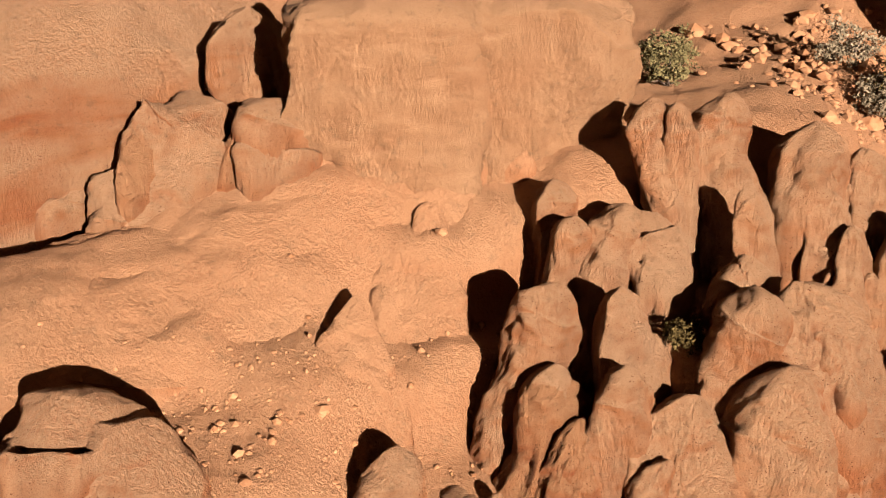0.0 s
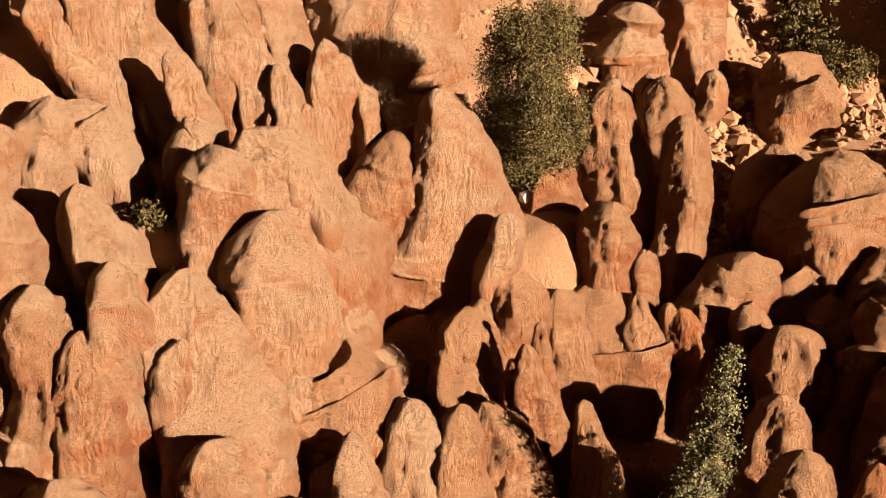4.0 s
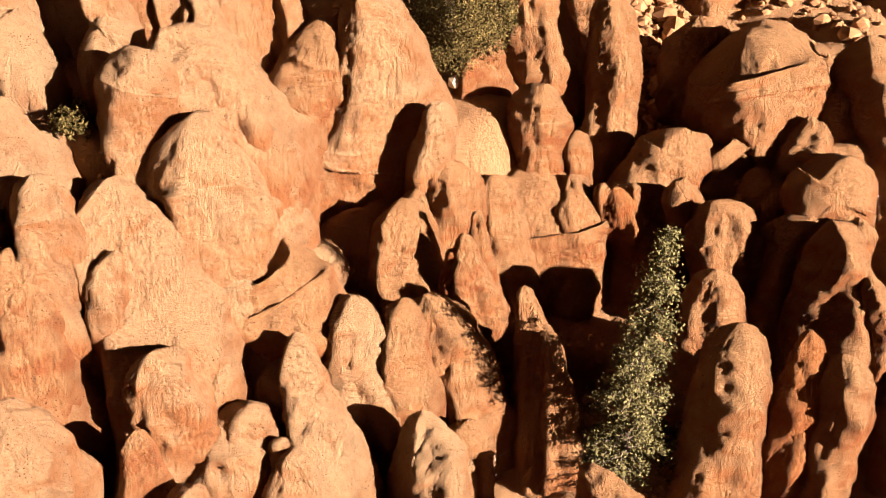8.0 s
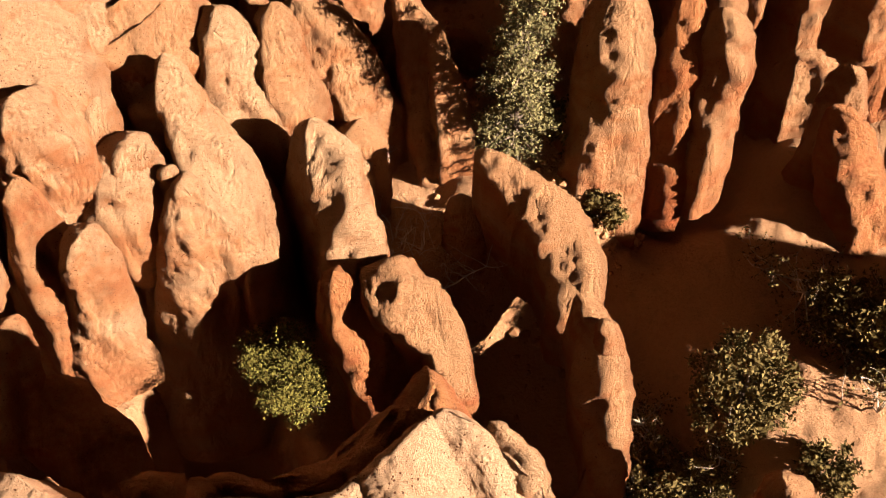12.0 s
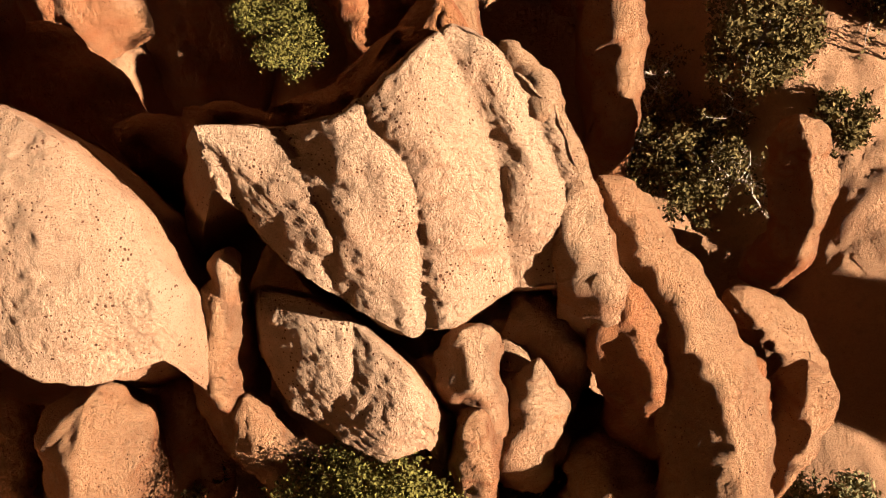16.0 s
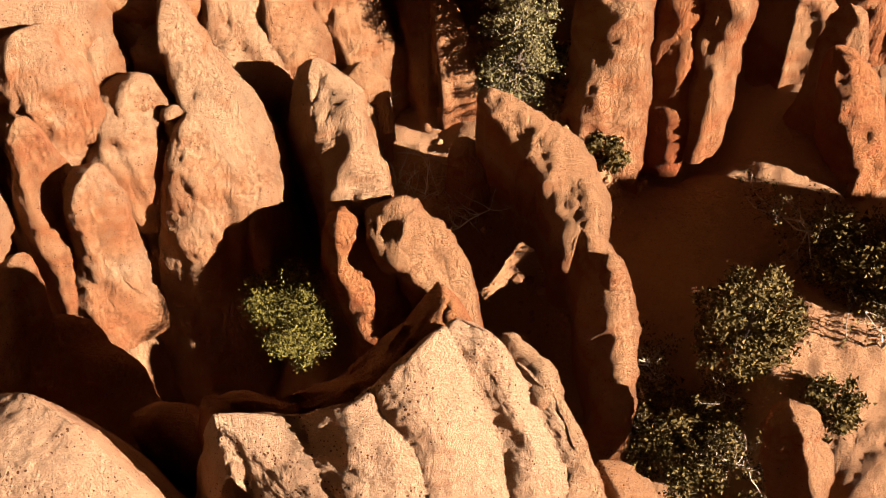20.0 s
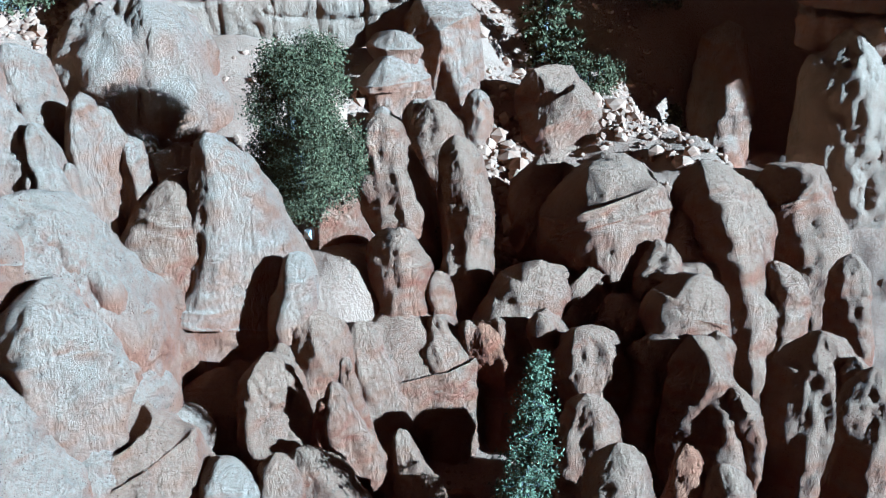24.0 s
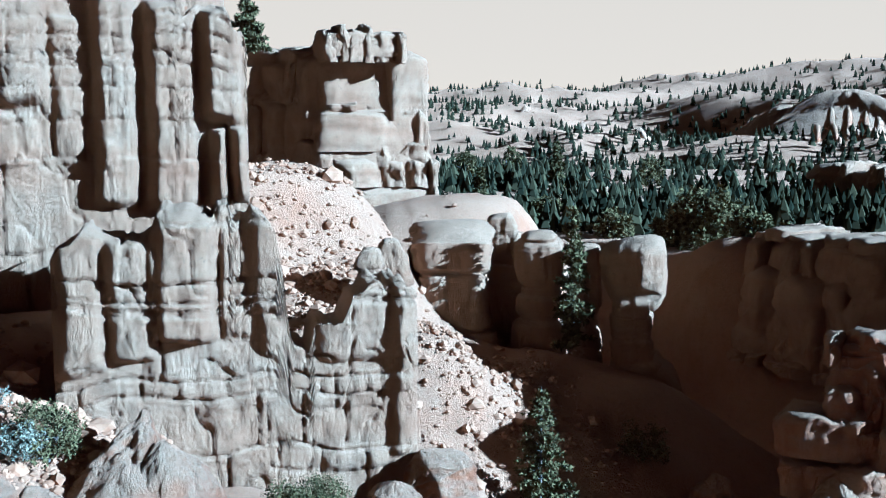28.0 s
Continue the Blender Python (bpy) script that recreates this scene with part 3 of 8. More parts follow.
level(-20.5, 13.8, 17.6)
level(-20.7, 18.5, 18.3)
level(-22.9, 20.6, 19.8)
level(-24.5, 24.0, 21.6)
level(-24.3, 15.8, 19.1)
level(-26.4, 17.5, 20.1)
level(-27.3, 14.1, 20.2)
level(-20.1, 24.7, 20.2)
level(-18.3, 21.6, 17.8)
level(-19.1, 27.5, 21.0)
level(-33.3, 20.7, 16.7)
level(-30.6, 24.5, 18.1)
level(-34.3, 16.9, 17.2)
level(-20.1, 29.5, 22.6)
level(-17.3, 30.8, 22.3)
level(-15.7, 23.7, 17.8)
level(-12.8, 37.6, 22.7)
level(-11.7, 43.3, 22.9)
level(-10.8, 27.1, 18.9)
level(-13.1, 22.7, 11.3)
level(-14.2, 18.9, 15.6)
level(-5.5, 40.0, 17.2)
level(-4.8, 33.0, 16.2)
level(0.3, 33.5, 15.1)
level(7.0, 33.3, 12.5)
level(5.1, 27.5, 9.5)
level(5.0, 23.5, 8.5)
level(-3.0, 28.3, 8.7)
level(16.3, 38.7, 14.8)
level(14.9, 33.9, 9.5)
level(12.0, 30.5, 8.0)
level(16.0, 30.0, 8.0)
level(18.5, 30.5, 8.0)
level(12.0, 27.0, 7.0)
level(1.3, 19.2, 8.5)
level(5.5, 21.2, 9.1)
level(11.9, 21.5, 5.0)
level(12.8, 16.6, 6.9)
level(-7.9, 16.5, 5.0)
level(14.9, 19.4, 6.8)
level(-0.9, 14.4, 5.0)
level(5.1, 14.6, 4.0)
level(12.8, 10.7, 8.0)
level(6.9, 10.0, 5.0)
level(8.3, 6.9, 5.0)
level(2.6, 1.0, 8.0)
level(-1.3, 2.1, 9.0)
level(-8.2, 3.2, 10.0)
level(11.6, 3.3, 6.0)
level(8.4, 39.9, 13.7)
level(7.6, 35.0, 12.3)
level(-5.9, 39.0, 17.0)
level(-2.0, 46.3, 18.2)
level(-10.5, 43.2, 21.7)
level(11.7, 60.2, 20.1)
level(15.0, 53.2, 18.0)
level(14.7, 41.8, 14.9)
level(17.5, 40.1, 15.4)
level(15.4, 39.7, 14.4)
level(12.0, 41.4, 14.1)
level(21.4, 44.4, 11.0)
level(34.6, 75.7, 8.0)
level(3.8, 48.2, 15.8)
level(-3.0, 49.3, 15.6)
level(0.8, 49.3, 15.0)
level(5.8, 48.5, 15.5)
level(-4.8, 48.2, 16.3)
level(8.1, 50.7, 17.3)
level(-5.3, 47.1, 22.1)
level(-2.3, 46.3, 18.5)
level(-0.4, 71.3, 32.5)
level(2.3, 64.3, 26.0)
level(1.3, 57.3, 24.4)
level(8.6, 58.6, 23.6)
level(18.9, 95.4, 28.7)
level(16.2, 63.2, 20.0)
level(19.1, 60.3, 19.1)
level(32.6, 74.4, 8.0)
level(29.0, 82.0, 6.0)
level(36.0, 84.0, 6.0)
level(40.0, 88.0, 8.0)
level(28.0, 88.0, 12.0)
level(39.2, 172.8, 25.1)
level(68.2, 130.6, 23.0)
level(62.1, 155.3, 23.2)
level(43.0, 92.8, 25.1)
level(58.2, 291.5, 23.3)
level(109.9, 276.2, 25.0)
level(143.6, 682.3, 58.7)
level(162.3, 574.8, 42.8)
level(287.5, 849.9, 62.7)
level(411.6, 908.4, 82.5)
level(463.2, 768.5, 81.1)
level(237.6, 436.9, 49.6)
level(143.7, 423.5, 32.7)
level(164.7, 361.5, 34.0)
level(-10.4, 43.3, 24.8)
level(-13.6, 53.9, 25.4)
level(116.7, 636.6, 47.0)
level(-9.8, 42.3, 19.9)
level(13.0, 49.6, 14.5)
level(44.3, 103.2, 22.3)
level(38.7, 116.0, 22.3)
level(20.0, 53.7, 16.5)
level(13.7, 41.7, 14.7)
level(14.7, 39.1, 14.2)
level(12.8, 39.6, 13.6)
level(10.7, 40.2, 13.4)
level(16.5, 40.0, 14.4)
level(12.7, 44.0, 14.9)
level(23.0, 40.2, 8.9)
level(22.7, 43.8, 10.7)
level(23.2, 37.7, 8.5)
level(23.3, 32.9, 8.8)
level(20.1, 40.6, 11.3)
level(23.1, 48.6, 9.0)
level(22.5, 46.5, 9.5)
# deep cleft under the pale ledge
level(-5.5, 12.0, 0.5)
level(-3.5, 11.5, 0.5)
level(-7.2, 11.0, 2.0)
level(-6.0, 14.6, -1.0)
level(-4.5, 13.5, -1.0)
level(-7.6, 13.4, 0.0)
level(-1.5, 11.3, 1.5)
level(0.8, 11.3, 3.0)
# land behind and beside the drone, out of its sight
level(0.0, -30.0, 8.0)
level(-40.0, -10.0, 10.0)
level(40.0, -20.0, 8.0)
level(0.0, -300.0, 10.0)
level(300.0, -100.0, 5.0)
level(-90.0, 60.0, 30.0)
level(-300.0, 300.0, 40.0)
level(-200.0, 900.0, 30.0)
level(900.0, 300.0, 10.0)
LEVELS = np.array(levels)


def bent(x, y):
    """Bearing and log distance, in which the land is about as varied near as far."""
    d = np.hypot(x, y)
    return np.stack([np.arctan2(x, y), np.log(np.maximum(d, 3.0))], -1)


def ground_height(x, y):
    x, y = np.asarray(x, float), np.asarray(y, float)
    q, spots = bent(x, y), bent(LEVELS[:, 0], LEVELS[:, 1])
    turn = np.abs(q[:, None, 0] - spots[None, :, 0])
    turn = np.minimum(turn, 2 * math.pi - turn)
    near = np.clip(np.hypot(x, y) / 14.0, 0.25, 1.0)[:, None]
    gap = (turn * near) ** 2 + (q[:, None, 1] - spots[None, :, 1]) ** 2
    w = 1 / (gap + 0.0012) ** 2.3
    z = (w * LEVELS[None, :, 2]).sum(1) / w.sum(1)
    d = np.hypot(x, y)
    p = np.stack([x, y, 0 * x], -1)
    z = z + fractal(p * 0.5, 5, 3) * 0.17 + fractal(p * 3.0, 3, 8) * 0.05
    far = np.clip((d - 180) / 200, 0, 1)
    return z + far * (fractal(p * 0.012, 5, 21) * 5.0 - np.abs(grains(p * 0.035, 30)) * 5.0)


def build_ground():
    ring = np.concatenate([np.geomspace(0.02, 10, 40)[:-1], np.geomspace(10, 70, 205)[:-1], np.geomspace(70, 3500, 150)])
    ahead = np.radians(np.linspace(-62, 72, 380))
    rest = np.radians(np.linspace(72, 298, 60))[1:-1]
    az = np.concatenate([ahead, rest])
    D, A = np.meshgrid(ring, az, indexing="ij")
    x, y = (-D * np.sin(A)).ravel(), (D * np.cos(A)).ravel()
    z = np.concatenate([ground_height(a, b) for a, b in zip(np.array_split(x, 60), np.array_split(y, 60))])
    me = mesh_from("ground", np.stack([x, y, z], -1), grid_faces(len(ring), len(az), True), SOIL)
    tagged(new("ground", me), "gravelly orange canyon ground sloping down into a ravine", "ground", kind="structure")


build_ground()


def build_haze():
    """Glowing shell added as bright hazy sky low over the far hills, as far as the land goes."""
    az, el = np.radians(np.linspace(-25, 75, 60)), np.radians(np.linspace(-3, 24, 24))
    A, E = np.meshgrid(az, el, indexing="ij")
    p = np.stack([3300 * np.sin(A) * np.cos(E), 3300 * np.cos(A) * np.cos(E), 36 + 3300 * np.sin(E)], -1)
    n = Nodes("glowing_hazy_sky")
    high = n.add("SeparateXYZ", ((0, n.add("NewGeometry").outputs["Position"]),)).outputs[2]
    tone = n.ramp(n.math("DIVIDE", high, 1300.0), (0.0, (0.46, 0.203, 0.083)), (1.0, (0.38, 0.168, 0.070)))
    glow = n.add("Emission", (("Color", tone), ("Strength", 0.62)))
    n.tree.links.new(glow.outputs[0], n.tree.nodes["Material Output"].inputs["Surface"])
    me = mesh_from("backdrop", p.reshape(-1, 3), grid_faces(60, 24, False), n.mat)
    tagged(new("backdrop", me), "glowing backdrop of plain pale sky over the distant hills", "sky", kind="structure")


build_haze()


# ---- rocks ----
rock("rock_slab", (-34.66, 20.34, 16.89), (-38.43, 23.78, 26.30), (12.02, 6.91), (10.51, 6.05), 60, material=STONE_PALE, square=3, cap=0.15, power=1.4, cell=0.152, sink=5.6, flute=0.45, strat=2)
rock("cliff", (-23.60, 26.98, 22.31), (-25.15, 28.3, 27.36), (3.75, 3.19), (4.65, 4.12), 41, square=7, cap=0.06, material=STONE_CLIFF, lump=0.3, ridge=0.3, cell=0.128, sink=4.7, bumps=0)
rock("cliff", (-18.90, 30.40, 23.06), (-20.0, 31.9, 27.43), (2.85, 2.45), (3.35, 3.06), 32, square=7, cap=0.06, material=STONE_CLIFF, lump=0.3, ridge=0.3, cell=0.127, sink=4.7, bumps=0)

it = formation("rock_formation", (-29.73, 25.41, 22.20), "cracked pale orange blocks below the smooth wall")
column("knob", ((-30.16, 26.18, 25.91, 1.02), (-30.36, 25.81, 24.23, 1.41), (-30.25, 25.60, 23.18, 1.48), (-29.73, 25.41, 22.20, 1.19)), 50, STONE_PALE, of=it)
column("block", ((-26.07, 24.16, 23.64, 0.70), (-26.29, 23.85, 22.85, 1.14), (-26.20, 23.55, 22.32, 1.14)), 49, STONE_PALE, of=it)
column("block", ((-25.63, 23.71, 22.50, 0.93), (-26.00, 23.42, 21.76, 1.47), (-25.57, 23.05, 21.13, 1.21)), 49, STONE_PALE, of=it)
column("fin", ((-28.69, 23.26, 23.16, 0.61), (-29.40, 22.90, 22.14, 1.79), (-29.45, 21.81, 20.93, 1.99), (-29.13, 20.55, 19.67, 1.77), (-28.88, 19.67, 18.74, 1.68)), 53, STONE_PALE, ridge=1.0, of=it)
column("fin", ((-27.20, 23.29, 22.50, 0.47), (-27.08, 22.78, 21.61, 0.77), (-27.00, 22.05, 20.79, 0.82)), 51, STONE, of=it)
column("knob", ((-30.16, 19.72, 21.37, 0.48), (-30.21, 19.49, 20.67, 0.99), (-29.80, 19.04, 19.96, 0.98)), 58, STONE_PALE, of=it)
column("knob", ((-29.40, 18.72, 20.41, 0.36), (-29.44, 18.53, 19.89, 0.72), (-29.30, 18.24, 19.54, 0.69)), 58, STONE_PALE, of=it)
column("knob", ((-32.66, 19.43, 20.51, 0.38), (-32.60, 19.16, 19.49, 1.10), (-32.34, 18.55, 18.64, 1.18)), 60, STONE_PALE, of=it)
column("block", ((-29.99, 21.07, 22.68, 0.48), (-29.88, 20.54, 21.70, 1.04), (-29.16, 19.51, 20.50, 0.97)), 56, STONE, of=it)
column("web", ((-27.94, 22.95, 21.78, 0.39), (-27.97, 22.80, 21.56, 0.76), (-27.96, 22.58, 21.30, 0.82), (-27.96, 22.36, 21.05, 0.87), (-27.96, 22.14, 20.79, 0.91)), 53, STONE_PALE, flat=0.80, cell=0.13, of=it)
column("web", ((-29.91, 21.41, 21.76, 0.36), (-29.83, 21.18, 21.48, 0.68), (-29.72, 20.88, 21.15, 0.71), (-29.59, 20.58, 20.83, 0.75), (-29.44, 20.29, 20.50, 0.78)), 53, STONE_PALE, flat=0.80, cell=0.13, of=it)

it = formation("rock_formation", (-16.64, 17.40, 15.38), "low smooth spurs standing out of the pale slope")
column("spur", ((-19.29, 20.61, 19.56, 0.20), (-18.99, 19.85, 18.60, 0.79), (-18.31, 19.03, 17.46, 1.33), (-17.32, 18.19, 16.26, 1.65), (-16.64, 17.40, 15.38, 1.59)), 45, SOIL, flat=0.38, lobes=0.4, of=it)
column("spur", ((-20.66, 23.51, 19.92, 0.22), (-20.05, 22.96, 19.13, 0.63), (-19.17, 22.18, 18.06, 1.05), (-18.27, 21.21, 16.94, 1.21)), 42, SOIL, flat=0.38, lobes=0.4, of=it)
column("spur", ((-20.41, 25.20, 20.84, 0.22), (-19.69, 24.55, 19.92, 0.69), (-18.76, 23.57, 18.70, 1.06), (-17.71, 22.32, 17.31, 1.22)), 40, SOIL, flat=0.38, lobes=0.4, of=it)
column("spur", ((-20.77, 25.23, 20.70, 0.22), (-20.12, 24.70, 19.89, 0.58), (-19.23, 23.85, 18.78, 0.84), (-18.33, 22.83, 17.58, 0.99)), 40, SOIL, flat=0.38, lobes=0.4, of=it)
column("spur", ((-19.88, 29.06, 22.85, 0.19), (-19.44, 28.80, 22.28, 0.45), (-18.84, 28.30, 21.50, 0.53)), 35, SOIL, flat=0.38, lobes=0.4, of=it)

it = formation("rock_formation", (-15.72, 26.39, 18.22), "crest of pale orange pillars casting a long shadow on the slope")
column("knob", ((-16.65, 27.42, 21.96, 0.52), (-16.63, 27.31, 21.27, 0.74), (-16.40, 27.08, 20.58, 0.70), (-15.99, 26.80, 19.48, 0.73), (-15.72, 26.39, 18.22, 0.76)), 32, STONE_PALE, of=it)
column("pillar", ((-14.84, 26.05, 21.60, 0.29), (-14.97, 25.92, 20.93, 0.56), (-14.96, 25.53, 19.99, 0.60), (-14.88, 25.01, 18.70, 0.63)), 31, STONE_PALE, of=it)
column("fin", ((-13.89, 27.61, 21.79, 0.33), (-13.96, 27.43, 20.88, 0.87), (-14.15, 26.83, 19.87, 1.08), (-14.06, 26.00, 18.82, 0.92), (-13.70, 25.25, 17.59, 0.85), (-13.19, 24.40, 16.03, 0.83)), 28, STONE_PALE, of=it)
column("fin", ((-13.81, 27.86, 21.45, 0.42), (-13.33, 27.89, 20.50, 1.23), (-12.51, 27.48, 19.83, 1.16), (-11.94, 26.94, 19.28, 0.96)), 27, STONE_PALE, lobes=0.5, of=it)
column("pillar", ((-13.64, 23.59, 20.59, 0.35), (-13.94, 23.39, 19.59, 0.90), (-13.93, 22.96, 18.82, 0.89), (-13.95, 22.18, 17.62, 0.77), (-13.93, 21.41, 16.21, 0.75), (-13.61, 20.48, 14.12, 0.82), (-13.17, 19.68, 12.15, 0.91)), 32, STONE_PALE, of=it)
column("pillar", ((-12.81, 22.05, 18.85, 0.27), (-12.80, 21.94, 17.91, 0.68), (-12.64, 21.49, 16.80, 0.71), (-12.22, 20.97, 15.37, 0.70), (-11.78, 20.21, 13.44, 0.69)), 32, STONE_PALE, of=it)
column("pillar", ((-12.10, 24.38, 20.71, 0.27), (-11.95, 24.16, 19.69, 0.68), (-11.58, 23.97, 18.68, 0.99), (-11.22, 23.82, 17.83, 1.23), (-10.96, 23.06, 16.71, 1.04), (-10.64, 22.21, 15.23, 0.99), (-10.26, 21.20, 13.46, 0.93)), 28, STONE_PALE, of=it)
column("pillar", ((-10.69, 22.43, 19.46, 0.26), (-10.58, 22.44, 18.46, 0.79), (-10.40, 21.97, 17.20, 0.88), (-10.20, 21.14, 15.32, 0.89)), 27, STONE_PALE, of=it)
column("ledge", ((-11.55, 24.91, 19.09, 0.30), (-11.10, 24.90, 18.28, 0.71), (-11.03, 24.42, 17.53, 0.80), (-10.86, 23.86, 16.65, 0.83)), 26, STONE_PALE, of=it)
column("pillar", ((-11.05, 20.55, 17.24, 0.22), (-11.02, 20.31, 16.08, 0.55), (-10.93, 19.85, 14.75, 0.68), (-10.75, 19.18, 12.94, 0.77)), 30, STONE, of=it)
column("knob", ((-12.54, 19.00, 16.10, 0.22), (-12.50, 18.84, 15.39, 0.41), (-12.39, 18.56, 14.59, 0.44)), 35, STONE_PALE, of=it)
column("pillar", ((-12.67, 21.55, 18.20, 0.26), (-12.58, 21.35, 17.21, 0.70), (-12.19, 20.89, 16.01, 0.92), (-11.68, 20.30, 14.70, 1.02), (-11.38, 19.50, 13.12, 1.07)), 30, STONE, of=it)
column("pillar", ((-10.94, 20.80, 17.36, 0.22), (-10.83, 20.60, 16.35, 0.62), (-10.65, 20.11, 15.16, 0.74), (-10.45, 19.44, 13.70, 0.78)), 28, STONE, of=it)
column("pillar", ((-13.24, 22.01, 18.59, 0.56), (-12.77, 21.68, 17.32, 0.99), (-12.30, 21.09, 16.23, 0.94), (-12.51, 20.26, 14.47, 1.12)), 30, STONE, of=it)
column("pillar", ((-11.36, 21.33, 17.94, 0.36), (-11.32, 20.91, 16.34, 0.96), (-11.05, 20.15, 14.57, 1.24), (-10.77, 19.29, 12.58, 1.55)), 28, STONE, of=it)
column("web", ((-15.48, 27.23, 20.29, 0.36), (-15.43, 27.04, 19.83, 0.61), (-15.27, 26.77, 19.29, 0.61), (-15.14, 26.49, 18.76, 0.63), (-14.99, 26.25, 18.22, 0.68)), 32, STONE_PALE, flat=0.80, cell=0.13, of=it)
column("web", ((-14.71, 26.39, 20.38, 0.28), (-14.74, 26.19, 20.00, 0.51), (-14.72, 25.97, 19.57, 0.50), (-14.67, 25.75, 19.13, 0.48), (-14.61, 25.53, 18.70, 0.48)), 31, STONE_PALE, flat=0.80, cell=0.13, of=it)
column("web", ((-13.31, 21.63, 16.58, 0.23), (-13.18, 21.35, 15.87, 0.47), (-13.00, 21.03, 15.06, 0.52), (-12.83, 20.70, 14.25, 0.56), (-12.64, 20.38, 13.44, 0.59)), 32, STONE_PALE, flat=0.80, cell=0.13, of=it)
column("web", ((-13.23, 21.31, 16.07, 0.29), (-13.09, 21.03, 15.41, 0.59), (-12.92, 20.72, 14.64, 0.67), (-12.79, 20.37, 13.88, 0.70), (-12.63, 20.04, 13.12, 0.74)), 32, STONE_PALE, flat=0.80, cell=0.13, of=it)
column("web", ((-13.42, 21.75, 16.86, 0.24), (-13.32, 21.48, 16.32, 0.52), (-13.30, 21.19, 15.71, 0.52), (-13.29, 20.91, 15.09, 0.51), (-13.28, 20.63, 14.47, 0.51)), 32, STONE_PALE, flat=0.80, cell=0.13, of=it)
column("web", ((-12.02, 22.26, 16.59, 0.37), (-11.83, 21.94, 15.89, 0.65), (-11.62, 21.58, 15.08, 0.64), (-11.43, 21.20, 14.27, 0.64), (-11.24, 20.83, 13.46, 0.63)), 32, STONE_PALE, flat=0.80, cell=0.13, of=it)
column("web", ((-11.67, 20.72, 15.64, 0.26), (-11.62, 20.56, 15.15, 0.47), (-11.55, 20.36, 14.58, 0.47), (-11.47, 20.16, 14.01, 0.47), (-11.39, 19.95, 13.44, 0.48)), 32, STONE_PALE, flat=0.80, cell=0.13, of=it)
column("web", ((-11.62, 20.91, 15.82, 0.28), (-11.55, 20.74, 15.35, 0.53), (-11.46, 20.52, 14.80, 0.54), (-11.37, 20.30, 14.25, 0.56), (-11.28, 20.08, 13.70, 0.57)), 32, STONE_PALE, flat=0.80, cell=0.13, of=it)
column("web", ((-12.02, 21.16, 16.05, 0.21), (-11.90, 20.94, 15.46, 0.40), (-11.79, 20.69, 14.79, 0.42), (-11.68, 20.43, 14.12, 0.45), (-11.57, 20.18, 13.44, 0.48)), 32, STONE_PALE, flat=0.80, cell=0.13, of=it)
column("web", ((-10.85, 22.98, 17.72, 0.30), (-10.77, 22.75, 17.18, 0.52), (-10.68, 22.44, 16.56, 0.50), (-10.59, 22.13, 15.94, 0.50), (-10.49, 21.83, 15.32, 0.50)), 28, STONE_PALE, flat=0.80, cell=0.13, of=it)
column("web", ((-11.72, 22.01, 16.21, 0.37), (-11.50, 21.75, 15.59, 0.67), (-11.26, 21.41, 14.88, 0.66), (-11.08, 21.06, 14.17, 0.68), (-10.93, 20.70, 13.46, 0.70)), 28, STONE_PALE, flat=0.80, cell=0.13, of=it)
column("web", ((-10.86, 21.45, 15.82, 0.35), (-10.77, 21.26, 15.35, 0.64), (-10.68, 21.02, 14.80, 0.65), (-10.59, 20.77, 14.25, 0.66), (-10.49, 20.51, 13.70, 0.67)), 28, STONE_PALE, flat=0.80, cell=0.13, of=it)
column("web", ((-11.93, 22.47, 16.86, 0.38), (-11.75, 22.17, 16.32, 0.69), (-11.68, 21.89, 15.71, 0.74), (-11.62, 21.61, 15.09, 0.80), (-11.56, 21.34, 14.47, 0.87)), 28, STONE_PALE, flat=0.80, cell=0.13, of=it)
column("web", ((-11.14, 21.92, 16.06, 0.33), (-11.02, 21.68, 15.48, 0.60), (-10.89, 21.39, 14.80, 0.62), (-10.75, 21.10, 14.13, 0.64), (-10.62, 20.80, 13.46, 0.66)), 28, STONE_PALE, flat=0.80, cell=0.13, of=it)
column("web", ((-10.86, 20.94, 16.43, 0.24), (-10.82, 20.91, 16.18, 0.44), (-10.79, 20.84, 15.90, 0.46), (-10.76, 20.75, 15.61, 0.48), (-10.73, 20.65, 15.32, 0.50)), 27, STONE_PALE, flat=0.80, cell=0.13, of=it)
column("web", ((-10.70, 21.14, 16.50, 0.20), (-10.66, 21.08, 16.24, 0.37), (-10.61, 20.97, 15.93, 0.40), (-10.57, 20.86, 15.63, 0.42), (-10.53, 20.75, 15.32, 0.44)), 27, STONE_PALE, flat=0.80, cell=0.13, of=it)
column("web", ((-11.61, 22.02, 17.22, 0.38), (-11.51, 21.81, 16.79, 0.68), (-11.39, 21.56, 16.30, 0.67), (-11.37, 21.36, 15.81, 0.72), (-11.35, 21.16, 15.32, 0.78)), 27, STONE_PALE, flat=0.80, cell=0.13, of=it)
column("web", ((-10.94, 21.52, 16.84, 0.22), (-10.89, 21.44, 16.50, 0.42), (-10.83, 21.31, 16.11, 0.45), (-10.77, 21.15, 15.71, 0.48), (-10.71, 21.00, 15.32, 0.51)), 27, STONE_PALE, flat=0.80, cell=0.13, of=it)
column("web", ((-11.44, 20.44, 15.51, 0.20), (-11.34, 20.23, 14.97, 0.35), (-11.24, 19.98, 14.36, 0.34), (-11.16, 19.72, 13.74, 0.35), (-11.08, 19.46, 13.12, 0.36)), 30, STONE, flat=0.80, cell=0.13, of=it)
